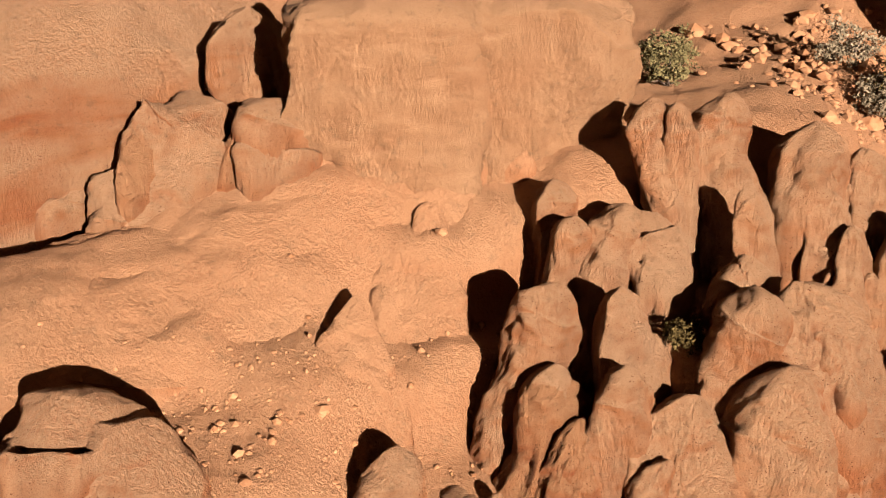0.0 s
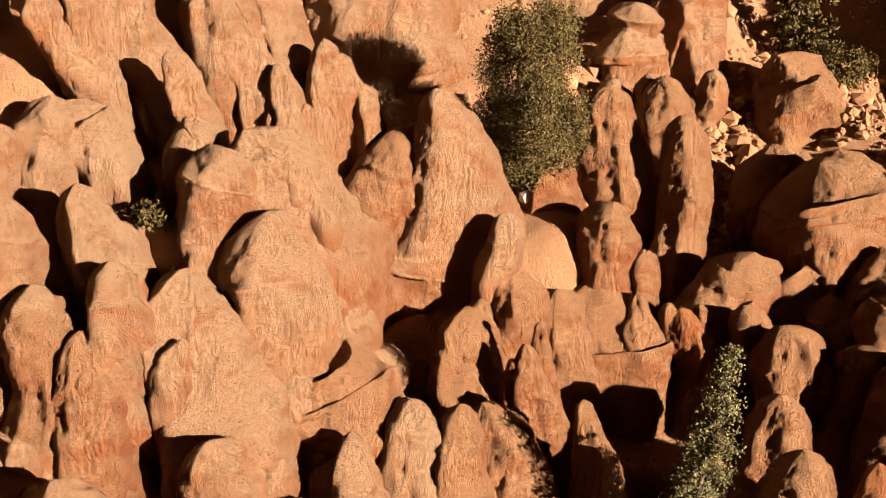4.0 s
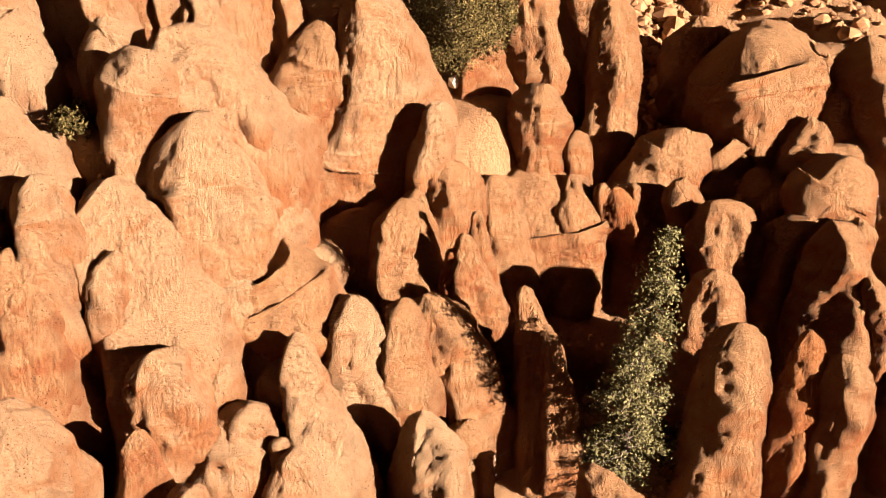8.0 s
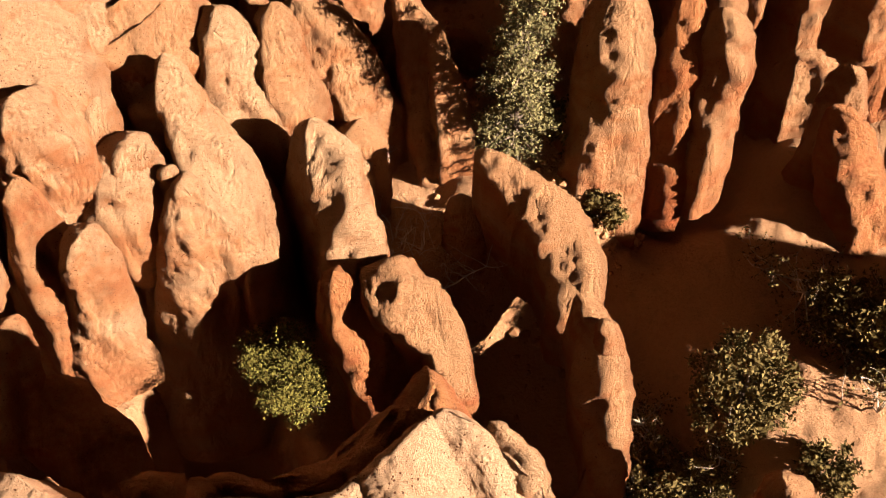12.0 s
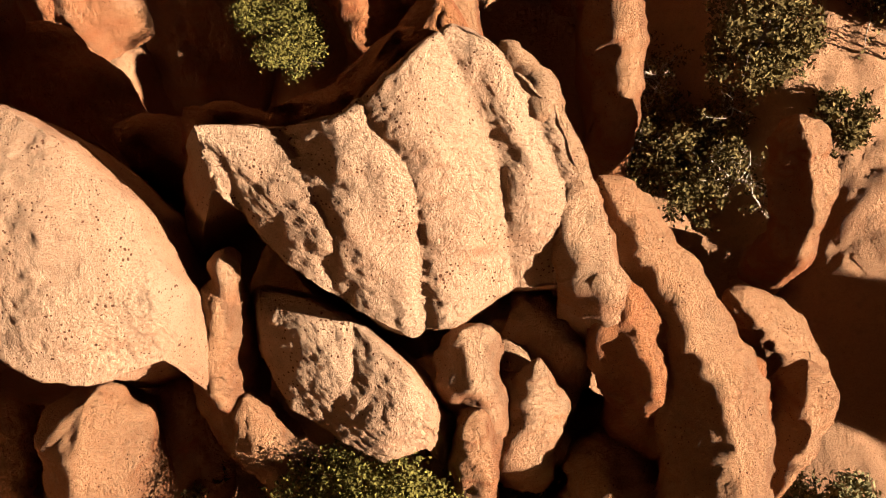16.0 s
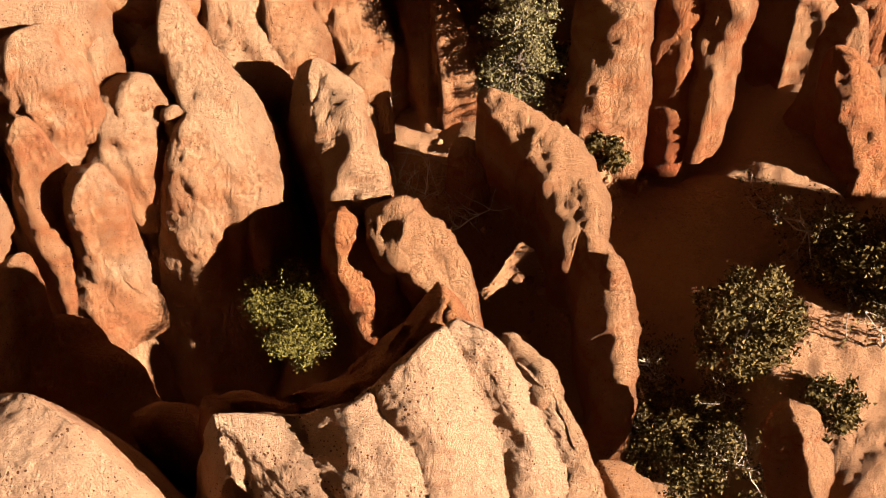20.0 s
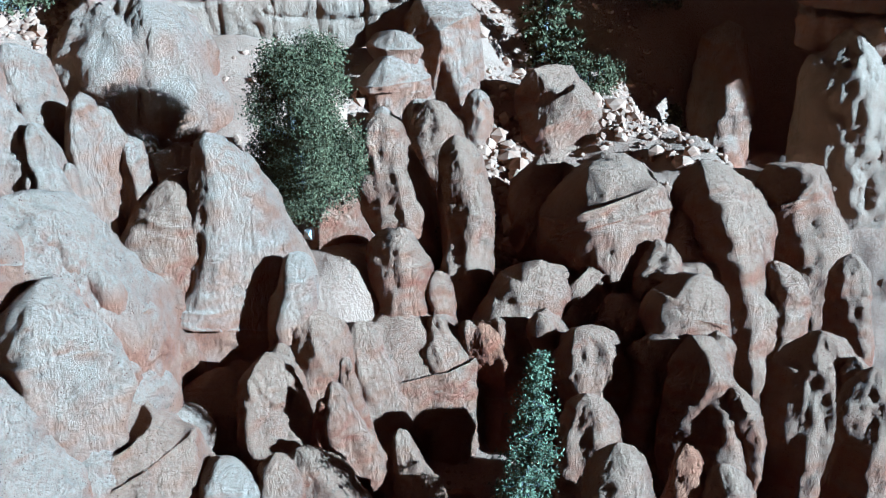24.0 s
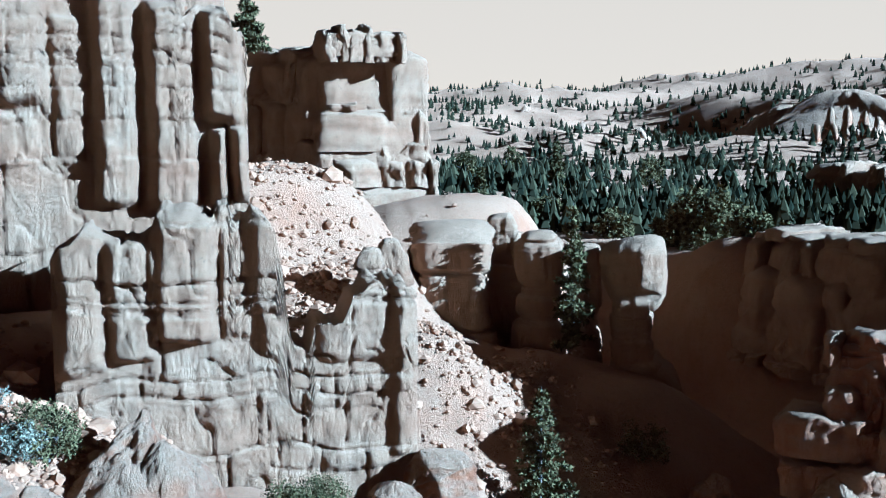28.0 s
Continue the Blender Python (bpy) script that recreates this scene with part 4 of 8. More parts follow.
column("web", ((-11.57, 20.70, 16.08, 0.25), (-11.58, 20.58, 15.72, 0.48), (-11.60, 20.43, 15.30, 0.52), (-11.62, 20.28, 14.89, 0.57), (-11.63, 20.13, 14.47, 0.62)), 30, STONE, flat=0.80, cell=0.13, of=it)
column("web", ((-12.58, 19.54, 15.47, 0.30), (-12.57, 19.49, 15.27, 0.56), (-12.56, 19.40, 15.04, 0.57), (-12.55, 19.32, 14.82, 0.59), (-12.54, 19.24, 14.59, 0.61)), 35, STONE_PALE, flat=0.80, cell=0.13, of=it)
column("web", ((-11.40, 20.69, 15.82, 0.24), (-11.29, 20.49, 15.35, 0.44), (-11.15, 20.25, 14.80, 0.43), (-11.06, 19.99, 14.25, 0.45), (-10.97, 19.73, 13.70, 0.47)), 30, STONE, flat=0.80, cell=0.13, of=it)
column("web", ((-11.49, 20.88, 16.15, 0.27), (-11.49, 20.73, 15.77, 0.53), (-11.49, 20.56, 15.34, 0.59), (-11.48, 20.38, 14.90, 0.65), (-11.47, 20.20, 14.47, 0.71)), 28, STONE, flat=0.80, cell=0.13, of=it)

it = formation("rock_fin", (-7.92, 18.21, 9.48), "long smooth pale fin leaning up the slope")
column("fin", ((-9.13, 23.38, 18.64, 0.25), (-9.22, 23.36, 17.79, 0.94), (-9.10, 23.05, 16.94, 1.27), (-8.69, 22.59, 16.00, 1.49), (-8.21, 21.99, 14.94, 1.64), (-7.72, 21.47, 13.90, 1.89), (-7.46, 20.87, 12.92, 1.97), (-7.49, 20.10, 11.88, 1.89), (-7.69, 19.21, 10.74, 1.77), (-7.92, 18.21, 9.48, 1.59)), 21, STONE_PALE, lobes=0.7, of=it)
column("spur", ((-6.04, 20.52, 14.53, 0.36), (-6.04, 20.16, 13.69, 0.51), (-6.47, 19.65, 12.65, 0.64)), 16, STONE_PALE, of=it)
column("spur", ((-8.71, 21.82, 17.45, 0.25), (-9.03, 21.54, 16.59, 0.58), (-8.99, 20.91, 15.53, 0.63)), 23, STONE_PALE, of=it)

it = formation("rock_formation", (-12.56, 28.95, 20.14), "row of slender pale pillars joined at the foot")
column("pillar", ((-14.64, 30.00, 24.58, 0.39), (-14.45, 29.98, 23.63, 0.87), (-13.93, 29.75, 22.60, 0.95), (-13.16, 29.30, 21.30, 0.78), (-12.56, 28.95, 20.14, 0.76)), 27, STONE_PALE, of=it)
column("pillar", ((-13.77, 30.08, 24.57, 0.26), (-13.49, 29.95, 23.45, 0.55), (-13.07, 29.57, 22.26, 0.53), (-12.67, 29.22, 21.05, 0.55)), 26, STONE_PALE, of=it)
column("pillar", ((-12.74, 32.02, 24.63, 0.58), (-12.63, 31.78, 23.78, 0.83), (-12.64, 31.13, 22.76, 0.85), (-12.22, 30.85, 21.61, 1.02), (-11.53, 30.63, 20.40, 1.11), (-10.85, 30.17, 19.06, 1.03)), 24, STONE_PALE, of=it)
column("pillar", ((-10.54, 29.08, 22.76, 0.21), (-10.35, 28.85, 21.92, 0.39), (-9.95, 28.58, 20.84, 0.55), (-9.50, 28.30, 19.88, 0.58)), 22, STONE_PALE, of=it)
column("pillar", ((-10.14, 33.25, 23.86, 0.41), (-10.05, 33.12, 22.91, 0.91), (-9.89, 32.56, 21.90, 0.95), (-9.69, 31.93, 20.82, 0.94)), 19, STONE_PALE, of=it)
column("pillar", ((-8.90, 34.29, 22.90, 0.42), (-8.54, 34.23, 21.97, 0.83), (-8.05, 33.85, 20.96, 0.87), (-7.50, 33.39, 19.79, 0.91)), 16, STONE_PALE, of=it)
column("pillar", ((-8.91, 32.09, 22.07, 0.39), (-8.91, 31.97, 21.06, 0.78), (-8.80, 31.61, 19.98, 0.86), (-8.64, 31.16, 18.92, 0.79), (-8.44, 30.65, 17.44, 0.88)), 16, STONE_PALE, of=it)
column("pillar", ((-7.90, 31.42, 21.39, 0.30), (-7.75, 31.28, 20.45, 0.58), (-7.43, 30.89, 19.20, 0.66), (-7.14, 30.49, 17.92, 0.73), (-6.96, 29.95, 16.46, 0.76)), 15, STONE_PALE, of=it)
column("pillar", ((-6.50, 32.63, 21.77, 0.28), (-6.47, 32.53, 20.65, 0.63), (-6.49, 32.20, 19.74, 0.60), (-6.47, 32.11, 19.53, 0.57), (-6.42, 31.98, 18.88, 0.68), (-6.40, 31.82, 18.52, 0.62), (-6.30, 31.65, 17.62, 0.76), (-6.15, 31.22, 16.05, 0.84)), 12, STONE_PALE, of=it)
column("pillar", ((-5.29, 32.57, 20.22, 0.33), (-5.25, 32.46, 19.43, 0.63), (-5.06, 32.03, 18.47, 0.59), (-4.83, 31.58, 17.40, 0.57)), 10, STONE_PALE, of=it)
column("pillar", ((-8.02, 30.81, 20.01, 0.17), (-8.01, 30.74, 19.52, 0.30), (-7.94, 30.58, 18.97, 0.35)), 16, STONE_PALE, of=it)
column("pillar", ((-6.02, 32.78, 21.21, 0.22), (-5.90, 32.65, 20.23, 0.48), (-5.85, 32.48, 19.68, 0.52)), 11, STONE_PALE, of=it)
column("pillar", ((-6.98, 31.32, 19.99, 0.13), (-6.98, 31.32, 19.63, 0.26), (-6.96, 31.21, 19.30, 0.23)), 14, STONE_PALE, of=it)
column("knob", ((-10.10, 33.33, 23.66, 0.67), (-10.15, 32.98, 22.59, 0.99), (-10.15, 32.53, 21.74, 0.99), (-9.93, 31.96, 20.54, 1.03)), 18, STONE_PALE, of=it)
column("web", ((-13.35, 30.66, 22.72, 0.32), (-13.13, 30.45, 22.14, 0.59), (-12.85, 30.20, 21.47, 0.61), (-12.52, 30.01, 20.81, 0.66), (-12.18, 29.83, 20.14, 0.70)), 27, STONE_PALE, flat=0.80, cell=0.13, of=it)
column("web", ((-13.15, 30.58, 23.09, 0.27), (-13.04, 30.38, 22.63, 0.48), (-12.87, 30.21, 22.11, 0.51), (-12.70, 30.06, 21.58, 0.55), (-12.49, 29.94, 21.05, 0.61)), 26, STONE_PALE, flat=0.80, cell=0.13, of=it)
column("web", ((-9.24, 33.70, 22.03, 0.34), (-9.17, 33.59, 21.76, 0.67), (-9.07, 33.45, 21.44, 0.73), (-8.98, 33.32, 21.13, 0.78), (-8.88, 33.18, 20.82, 0.84)), 19, STONE_PALE, flat=0.80, cell=0.13, of=it)
column("web", ((-8.60, 33.09, 21.11, 0.34), (-8.51, 33.01, 20.82, 0.64), (-8.41, 32.91, 20.47, 0.68), (-8.32, 32.81, 20.13, 0.72), (-8.22, 32.69, 19.79, 0.76)), 16, STONE_PALE, flat=0.80, cell=0.13, of=it)
column("web", ((-9.32, 33.71, 21.91, 0.37), (-9.24, 33.59, 21.60, 0.72), (-9.12, 33.46, 21.25, 0.78), (-9.01, 33.32, 20.89, 0.84), (-8.89, 33.19, 20.54, 0.89)), 16, STONE_PALE, flat=0.80, cell=0.13, of=it)
column("web", ((-8.11, 31.38, 19.73, 0.22), (-8.03, 31.21, 19.22, 0.42), (-7.94, 31.03, 18.62, 0.45), (-7.83, 30.85, 18.03, 0.50), (-7.75, 30.65, 17.44, 0.53)), 16, STONE_PALE, flat=0.80, cell=0.13, of=it)
column("web", ((-9.41, 32.29, 21.43, 0.21), (-9.43, 32.25, 21.23, 0.40), (-9.43, 32.19, 21.00, 0.42), (-9.40, 32.11, 20.77, 0.44), (-9.38, 32.03, 20.54, 0.47)), 16, STONE_PALE, flat=0.80, cell=0.13, of=it)
column("web", ((-6.97, 31.67, 19.32, 0.25), (-6.88, 31.48, 18.68, 0.46), (-6.77, 31.28, 17.94, 0.48), (-6.70, 31.04, 17.20, 0.53), (-6.63, 30.81, 16.46, 0.57)), 15, STONE_PALE, flat=0.80, cell=0.13, of=it)
column("web", ((-5.81, 32.29, 19.04, 0.21), (-5.75, 32.15, 18.67, 0.41), (-5.68, 32.01, 18.25, 0.44), (-5.57, 31.89, 17.82, 0.48), (-5.48, 31.76, 17.40, 0.51)), 12, STONE_PALE, flat=0.80, cell=0.13, of=it)

it = formation("rock_formation", (-9.75, 27.20, 19.43), "massive rounded pale boulders with knobs and a ledge")
column("ledge", ((-9.09, 28.09, 20.68, 0.36), (-9.54, 28.09, 20.22, 0.89), (-9.90, 27.67, 19.95, 0.76), (-9.75, 27.20, 19.43, 0.79)), 19, STONE_PALE, lobes=0.5, of=it)
column("boulder", ((-8.12, 26.12, 21.01, 0.34), (-8.50, 26.14, 20.09, 0.95), (-8.79, 25.64, 19.03, 0.94), (-8.78, 25.08, 18.01, 0.80), (-8.69, 24.54, 16.96, 0.70), (-8.66, 24.09, 15.62, 0.91)), 18, STONE_PALE, of=it)
column("boulder", ((-8.10, 27.52, 20.92, 0.51), (-7.77, 27.59, 20.16, 1.19), (-7.35, 27.27, 19.28, 1.49), (-6.83, 26.80, 18.18, 1.77), (-6.49, 26.40, 17.21, 2.07)), 16, STONE_PALE, of=it)
column("knob", ((-6.73, 27.01, 20.20, 0.23), (-6.64, 26.81, 19.48, 0.49), (-6.31, 26.59, 18.84, 0.64), (-5.80, 26.39, 18.28, 0.77)), 14, STONE_PALE, of=it)
column("boulder", ((-6.95, 24.96, 19.68, 0.48), (-6.79, 24.98, 18.65, 1.20), (-6.61, 24.80, 17.70, 1.61), (-6.49, 24.31, 16.82, 1.58), (-6.57, 23.70, 16.04, 1.33), (-6.72, 23.05, 14.86, 1.34)), 15, STONE_PALE, of=it)
column("boulder", ((-5.67, 26.69, 18.34, 0.43), (-5.27, 26.77, 17.44, 1.11), (-5.03, 26.33, 16.48, 1.18), (-5.09, 25.76, 15.59, 1.07), (-5.15, 25.05, 14.14, 1.17)), 11, STONE_PALE, of=it)
column("knob", ((-4.91, 25.51, 16.44, 0.29), (-4.94, 25.46, 15.72, 0.68), (-4.78, 25.22, 14.92, 0.88)), 11, STONE_PALE, of=it)
column("knob", ((-4.15, 25.36, 14.85, 0.50), (-4.05, 25.33, 13.85, 1.07), (-4.29, 24.87, 13.06, 0.95), (-4.36, 24.37, 11.95, 0.96)), 9, STONE_PALE, of=it)
column("fin", ((-6.40, 23.89, 16.53, 0.76), (-6.37, 24.07, 15.32, 1.82), (-5.92, 23.90, 14.16, 2.34), (-5.23, 23.37, 12.85, 2.46), (-4.87, 22.72, 11.35, 2.59)), 15, STONE, of=it)
column("knob", ((-7.49, 23.07, 17.01, 0.22), (-7.47, 23.08, 16.49, 0.61), (-7.64, 22.81, 15.87, 0.74)), 18, STONE_PALE, of=it)
column("web", ((-8.25, 26.59, 19.36, 0.34), (-8.27, 26.36, 18.88, 0.72), (-8.25, 26.05, 18.32, 0.82), (-8.26, 25.75, 17.77, 0.92), (-8.25, 25.45, 17.21, 1.01)), 18, STONE_PALE, flat=0.80, cell=0.13, of=it)
column("web", ((-8.11, 25.20, 17.97, 0.36), (-8.12, 24.98, 17.45, 0.69), (-8.08, 24.69, 16.84, 0.73), (-7.97, 24.38, 16.23, 0.75), (-7.92, 24.10, 15.62, 0.78)), 18, STONE_PALE, flat=0.80, cell=0.13, of=it)
column("web", ((-6.96, 26.05, 18.64, 0.36), (-6.86, 25.99, 18.32, 0.68), (-6.76, 25.93, 17.95, 0.72), (-6.67, 25.82, 17.58, 0.78), (-6.59, 25.63, 17.21, 0.85)), 16, STONE_PALE, flat=0.80, cell=0.13, of=it)
column("web", ((-5.77, 25.87, 16.88, 0.43), (-5.77, 25.56, 16.43, 0.86), (-5.83, 25.20, 15.90, 0.90), (-5.87, 24.94, 15.38, 0.93), (-5.93, 24.67, 14.86, 0.99)), 15, STONE_PALE, flat=0.80, cell=0.13, of=it)
column("web", ((-5.53, 25.11, 15.80, 0.41), (-5.57, 25.01, 15.60, 0.79), (-5.59, 24.91, 15.38, 0.85), (-5.60, 24.81, 15.15, 0.91), (-5.62, 24.70, 14.92, 0.97)), 15, STONE_PALE, flat=0.80, cell=0.13, of=it)
column("web", ((-5.65, 25.29, 15.53, 0.37), (-5.61, 25.24, 15.22, 0.67), (-5.55, 25.13, 14.86, 0.68), (-5.50, 25.02, 14.50, 0.69), (-5.46, 24.91, 14.14, 0.71)), 11, STONE_PALE, flat=0.80, cell=0.13, of=it)
column("web", ((-5.43, 25.22, 15.80, 0.34), (-5.42, 25.21, 15.60, 0.65), (-5.37, 25.20, 15.38, 0.69), (-5.33, 25.16, 15.15, 0.73), (-5.27, 25.12, 14.92, 0.78)), 11, STONE_PALE, flat=0.80, cell=0.13, of=it)
column("web", ((-4.62, 24.99, 13.63, 0.39), (-4.62, 24.80, 13.26, 0.68), (-4.60, 24.60, 12.82, 0.68), (-4.60, 24.42, 12.38, 0.71), (-4.59, 24.25, 11.95, 0.75)), 9, STONE_PALE, flat=0.80, cell=0.13, of=it)

it = formation("pyramid_rock", (-2.78, 29.98, 11.49), "tall pyramid-shaped orange rock on a narrower pedestal")
column("peak", ((-2.76, 31.74, 20.52, 0.36), (-2.58, 31.77, 19.79, 0.68), (-2.41, 31.86, 18.91, 1.16), (-2.28, 31.83, 17.73, 1.59), (-2.22, 31.73, 16.43, 2.00), (-2.18, 31.67, 15.06, 2.52), (-2.41, 31.47, 13.84, 2.80), (-2.70, 30.90, 12.85, 2.41), (-2.81, 30.38, 12.21, 1.92), (-2.78, 29.98, 11.49, 1.63)), 5, STONE_PALE, lobes=0.2, ridge=0.5, crease=0.3, sink=1.0, of=it)
column("knob", ((-0.38, 29.78, 17.01, 0.30), (-0.14, 29.74, 16.27, 0.59), (-0.18, 29.51, 15.51, 0.67), (-0.47, 29.25, 14.87, 0.65)), 1, STONE_PALE, lobes=0.5, of=it)
column("fin", ((-3.52, 31.90, 19.06, 0.30), (-3.92, 31.62, 17.56, 1.12), (-4.38, 30.91, 16.15, 1.38), (-4.83, 30.14, 14.76, 1.54), (-4.97, 29.19, 13.25, 1.54)), 7, STONE, of=it)
column("pedestal", ((-2.35, 29.90, 13.35, 1.62), (-2.39, 29.46, 12.30, 1.56), (-2.70, 28.95, 11.03, 1.54), (-3.08, 28.41, 9.61, 1.56), (-3.57, 27.80, 7.93, 1.65)), 5, STONE, of=it)
column("rib", ((-1.42, 29.38, 13.29, 0.45), (-2.00, 29.06, 12.01, 0.95), (-2.65, 28.32, 10.78, 0.91), (-3.30, 27.57, 9.54, 0.85)), 4, STONE, of=it)
column("knob", ((-0.13, 29.01, 15.28, 0.43), (0.13, 28.96, 14.28, 0.86), (0.18, 28.54, 13.03, 0.90), (-0.01, 28.08, 11.65, 1.00), (-0.20, 27.49, 9.81, 1.16)), 0, STONE, of=it)
column("rib", ((-0.90, 28.50, 14.45, 0.30), (-0.86, 28.08, 12.85, 0.69), (-1.01, 27.48, 11.08, 0.98), (-1.05, 26.82, 9.31, 1.18)), 2, STONE, of=it)
column("spire", ((1.07, 26.44, 15.17, 0.18), (1.13, 26.19, 14.23, 0.30), (1.33, 25.87, 13.11, 0.41), (1.75, 25.44, 11.82, 0.44)), -2, STONE, of=it)
column("spire", ((0.64, 25.93, 14.65, 0.20), (0.73, 25.80, 13.60, 0.56), (1.00, 25.53, 12.31, 0.83), (1.34, 25.12, 10.85, 0.99)), -1, STONE, of=it)
column("spire", ((0.30, 25.81, 14.15, 0.16), (0.25, 25.58, 13.06, 0.40), (0.29, 25.25, 11.91, 0.53)), 0, STONE_SHADE_RED, of=it)
column("fin", ((-0.58, 23.53, 14.24, 0.35), (-0.13, 23.44, 13.10, 0.93), (0.26, 23.05, 11.85, 1.22), (0.49, 22.44, 10.29, 1.42)), 1, STONE, of=it)
column("rib", ((-2.82, 28.51, 13.64, 0.95), (-3.06, 28.07, 12.45, 1.42), (-3.09, 27.34, 11.32, 1.55), (-3.07, 26.53, 10.24, 1.53)), 6, STONE, of=it)
column("rib", ((-1.35, 27.69, 14.69, 0.54), (-1.25, 27.13, 13.49, 1.00), (-1.05, 26.44, 12.36, 1.27), (-0.84, 25.64, 11.29, 1.37), (-0.74, 24.69, 10.11, 1.38)), 2, STONE, of=it)
column("web", ((-0.97, 28.88, 11.86, 0.45), (-1.07, 28.74, 11.40, 0.87), (-1.19, 28.59, 10.87, 0.93), (-1.31, 28.44, 10.34, 0.99), (-1.43, 28.28, 9.81, 1.05)), 5, STONE, flat=0.80, cell=0.13, of=it)
column("web", ((-1.55, 28.47, 11.65, 0.37), (-1.67, 28.33, 11.13, 0.72), (-1.77, 28.15, 10.52, 0.79), (-1.87, 27.97, 9.92, 0.87), (-1.98, 27.78, 9.31, 0.95)), 5, STONE, flat=0.80, cell=0.13, of=it)
column("web", ((-1.68, 27.97, 11.99, 0.57), (-1.70, 27.78, 11.57, 1.13), (-1.73, 27.55, 11.08, 1.23), (-1.77, 27.30, 10.60, 1.35), (-1.81, 27.04, 10.11, 1.46)), 5, STONE, flat=0.80, cell=0.13, of=it)
column("web", ((-1.07, 28.79, 11.83, 0.37), (-1.25, 28.61, 11.38, 0.73), (-1.47, 28.40, 10.85, 0.81), (-1.69, 28.19, 10.33, 0.89), (-1.92, 27.97, 9.81, 0.97)), 4, STONE, flat=0.80, cell=0.13, of=it)
column("web", ((-1.54, 28.45, 11.72, 0.28), (-1.73, 28.27, 11.23, 0.56), (-1.93, 28.04, 10.66, 0.64), (-2.14, 27.81, 10.10, 0.72), (-2.37, 27.57, 9.54, 0.81)), 4, STONE, flat=0.80, cell=0.13, of=it)
column("web", ((-2.44, 28.75, 12.01, 0.29), (-2.56, 28.52, 11.61, 0.54), (-2.71, 28.24, 11.16, 0.56), (-2.86, 27.96, 10.70, 0.58), (-3.01, 27.67, 10.24, 0.62)), 4, STONE, flat=0.80, cell=0.13, of=it)
column("web", ((-0.45, 28.26, 12.50, 0.19), (-0.50, 28.08, 11.90, 0.37), (-0.55, 27.86, 11.20, 0.41), (-0.59, 27.64, 10.51, 0.44), (-0.63, 27.41, 9.81, 0.48)), 0, STONE, flat=0.80, cell=0.13, of=it)
column("web", ((-1.20, 28.45, 12.21, 0.51), (-1.24, 28.26, 11.77, 0.95), (-1.28, 28.04, 11.26, 0.99), (-1.35, 27.79, 10.75, 1.03), (-1.41, 27.54, 10.24, 1.07)), 0, STONE, flat=0.80, cell=0.13, of=it)
column("web", ((-0.42, 27.91, 12.77, 0.36), (-0.40, 27.66, 12.17, 0.70), (-0.40, 27.34, 11.48, 0.79), (-0.41, 27.00, 10.80, 0.90), (-0.43, 26.64, 10.11, 1.02)), 0, STONE, flat=0.80, cell=0.13, of=it)
column("web", ((-1.69, 28.11, 12.21, 0.36), (-1.75, 27.92, 11.77, 0.68), (-1.81, 27.70, 11.26, 0.72), (-1.86, 27.45, 10.75, 0.77), (-1.89, 27.19, 10.24, 0.82)), 2, STONE, flat=0.80, cell=0.13, of=it)
column("web", ((-0.97, 27.64, 12.63, 0.25), (-0.96, 27.38, 12.06, 0.53), (-0.94, 27.06, 11.41, 0.64), (-0.93, 26.72, 10.76, 0.76), (-0.91, 26.36, 10.11, 0.88)), 2, STONE, flat=0.80, cell=0.13, of=it)
column("web", ((0.08, 26.37, 13.05, 0.38), (0.16, 26.21, 12.56, 0.70), (0.26, 25.98, 11.99, 0.72), (0.37, 25.73, 11.42, 0.75), (0.45, 25.47, 10.85, 0.80)), -1, STONE, flat=0.80, cell=0.13, of=it)
column("web", ((-2.00, 27.35, 12.21, 0.43), (-1.96, 27.06, 11.77, 0.86), (-1.92, 26.73, 11.26, 0.93), (-1.90, 26.36, 10.75, 0.99), (-1.88, 25.98, 10.24, 1.04)), 6, STONE, flat=0.80, cell=0.13, of=it)

it = formation("rock_formation", (-5.23, 20.80, 11.99), "row of short rounded orange hoodoos on the ravine side")
column("pillar", ((-5.83, 22.71, 15.84, 0.33), (-5.73, 22.59, 14.89, 0.89), (-5.57, 22.05, 13.82, 0.97), (-5.25, 21.37, 12.95, 0.76), (-5.23, 20.80, 11.99, 0.71)), 14, STONE_PALE, of=it)
column("pillar", ((-4.09, 21.13, 15.06, 0.25), (-4.03, 20.90, 14.32, 0.55), (-3.91, 20.42, 13.43, 0.69), (-3.50, 19.90, 12.36, 0.99), (-3.04, 19.25, 11.28, 1.16), (-2.65, 18.43, 10.26, 1.02), (-2.50, 17.63, 9.11, 0.98)), 11, STONE_PALE, of=it)
column("pillar", ((-2.64, 22.62, 15.03, 0.44), (-2.65, 22.48, 14.26, 0.80), (-2.65, 21.86, 13.02, 0.87), (-2.46, 21.28, 11.88, 0.99), (-2.22, 20.57, 10.58, 1.03), (-2.03, 19.74, 9.38, 0.85), (-2.06, 18.92, 7.88, 0.84)), 6, STONE_PALE, of=it)
column("pillar", ((-1.17, 22.59, 15.00, 0.29), (-1.12, 22.34, 13.91, 0.65), (-1.11, 21.91, 12.68, 0.85), (-1.10, 21.39, 11.48, 0.89), (-1.38, 20.82, 10.35, 0.75), (-1.62, 20.28, 8.83, 0.93)), 2, STONE, of=it)
column("pillar", ((-0.58, 19.69, 13.44, 0.25), (-0.44, 19.39, 12.24, 0.76), (-0.28, 18.89, 11.01, 1.04), (-0.18, 18.32, 9.82, 1.19), (-0.17, 17.58, 8.56, 1.12)), 1, STONE_PALE, of=it)
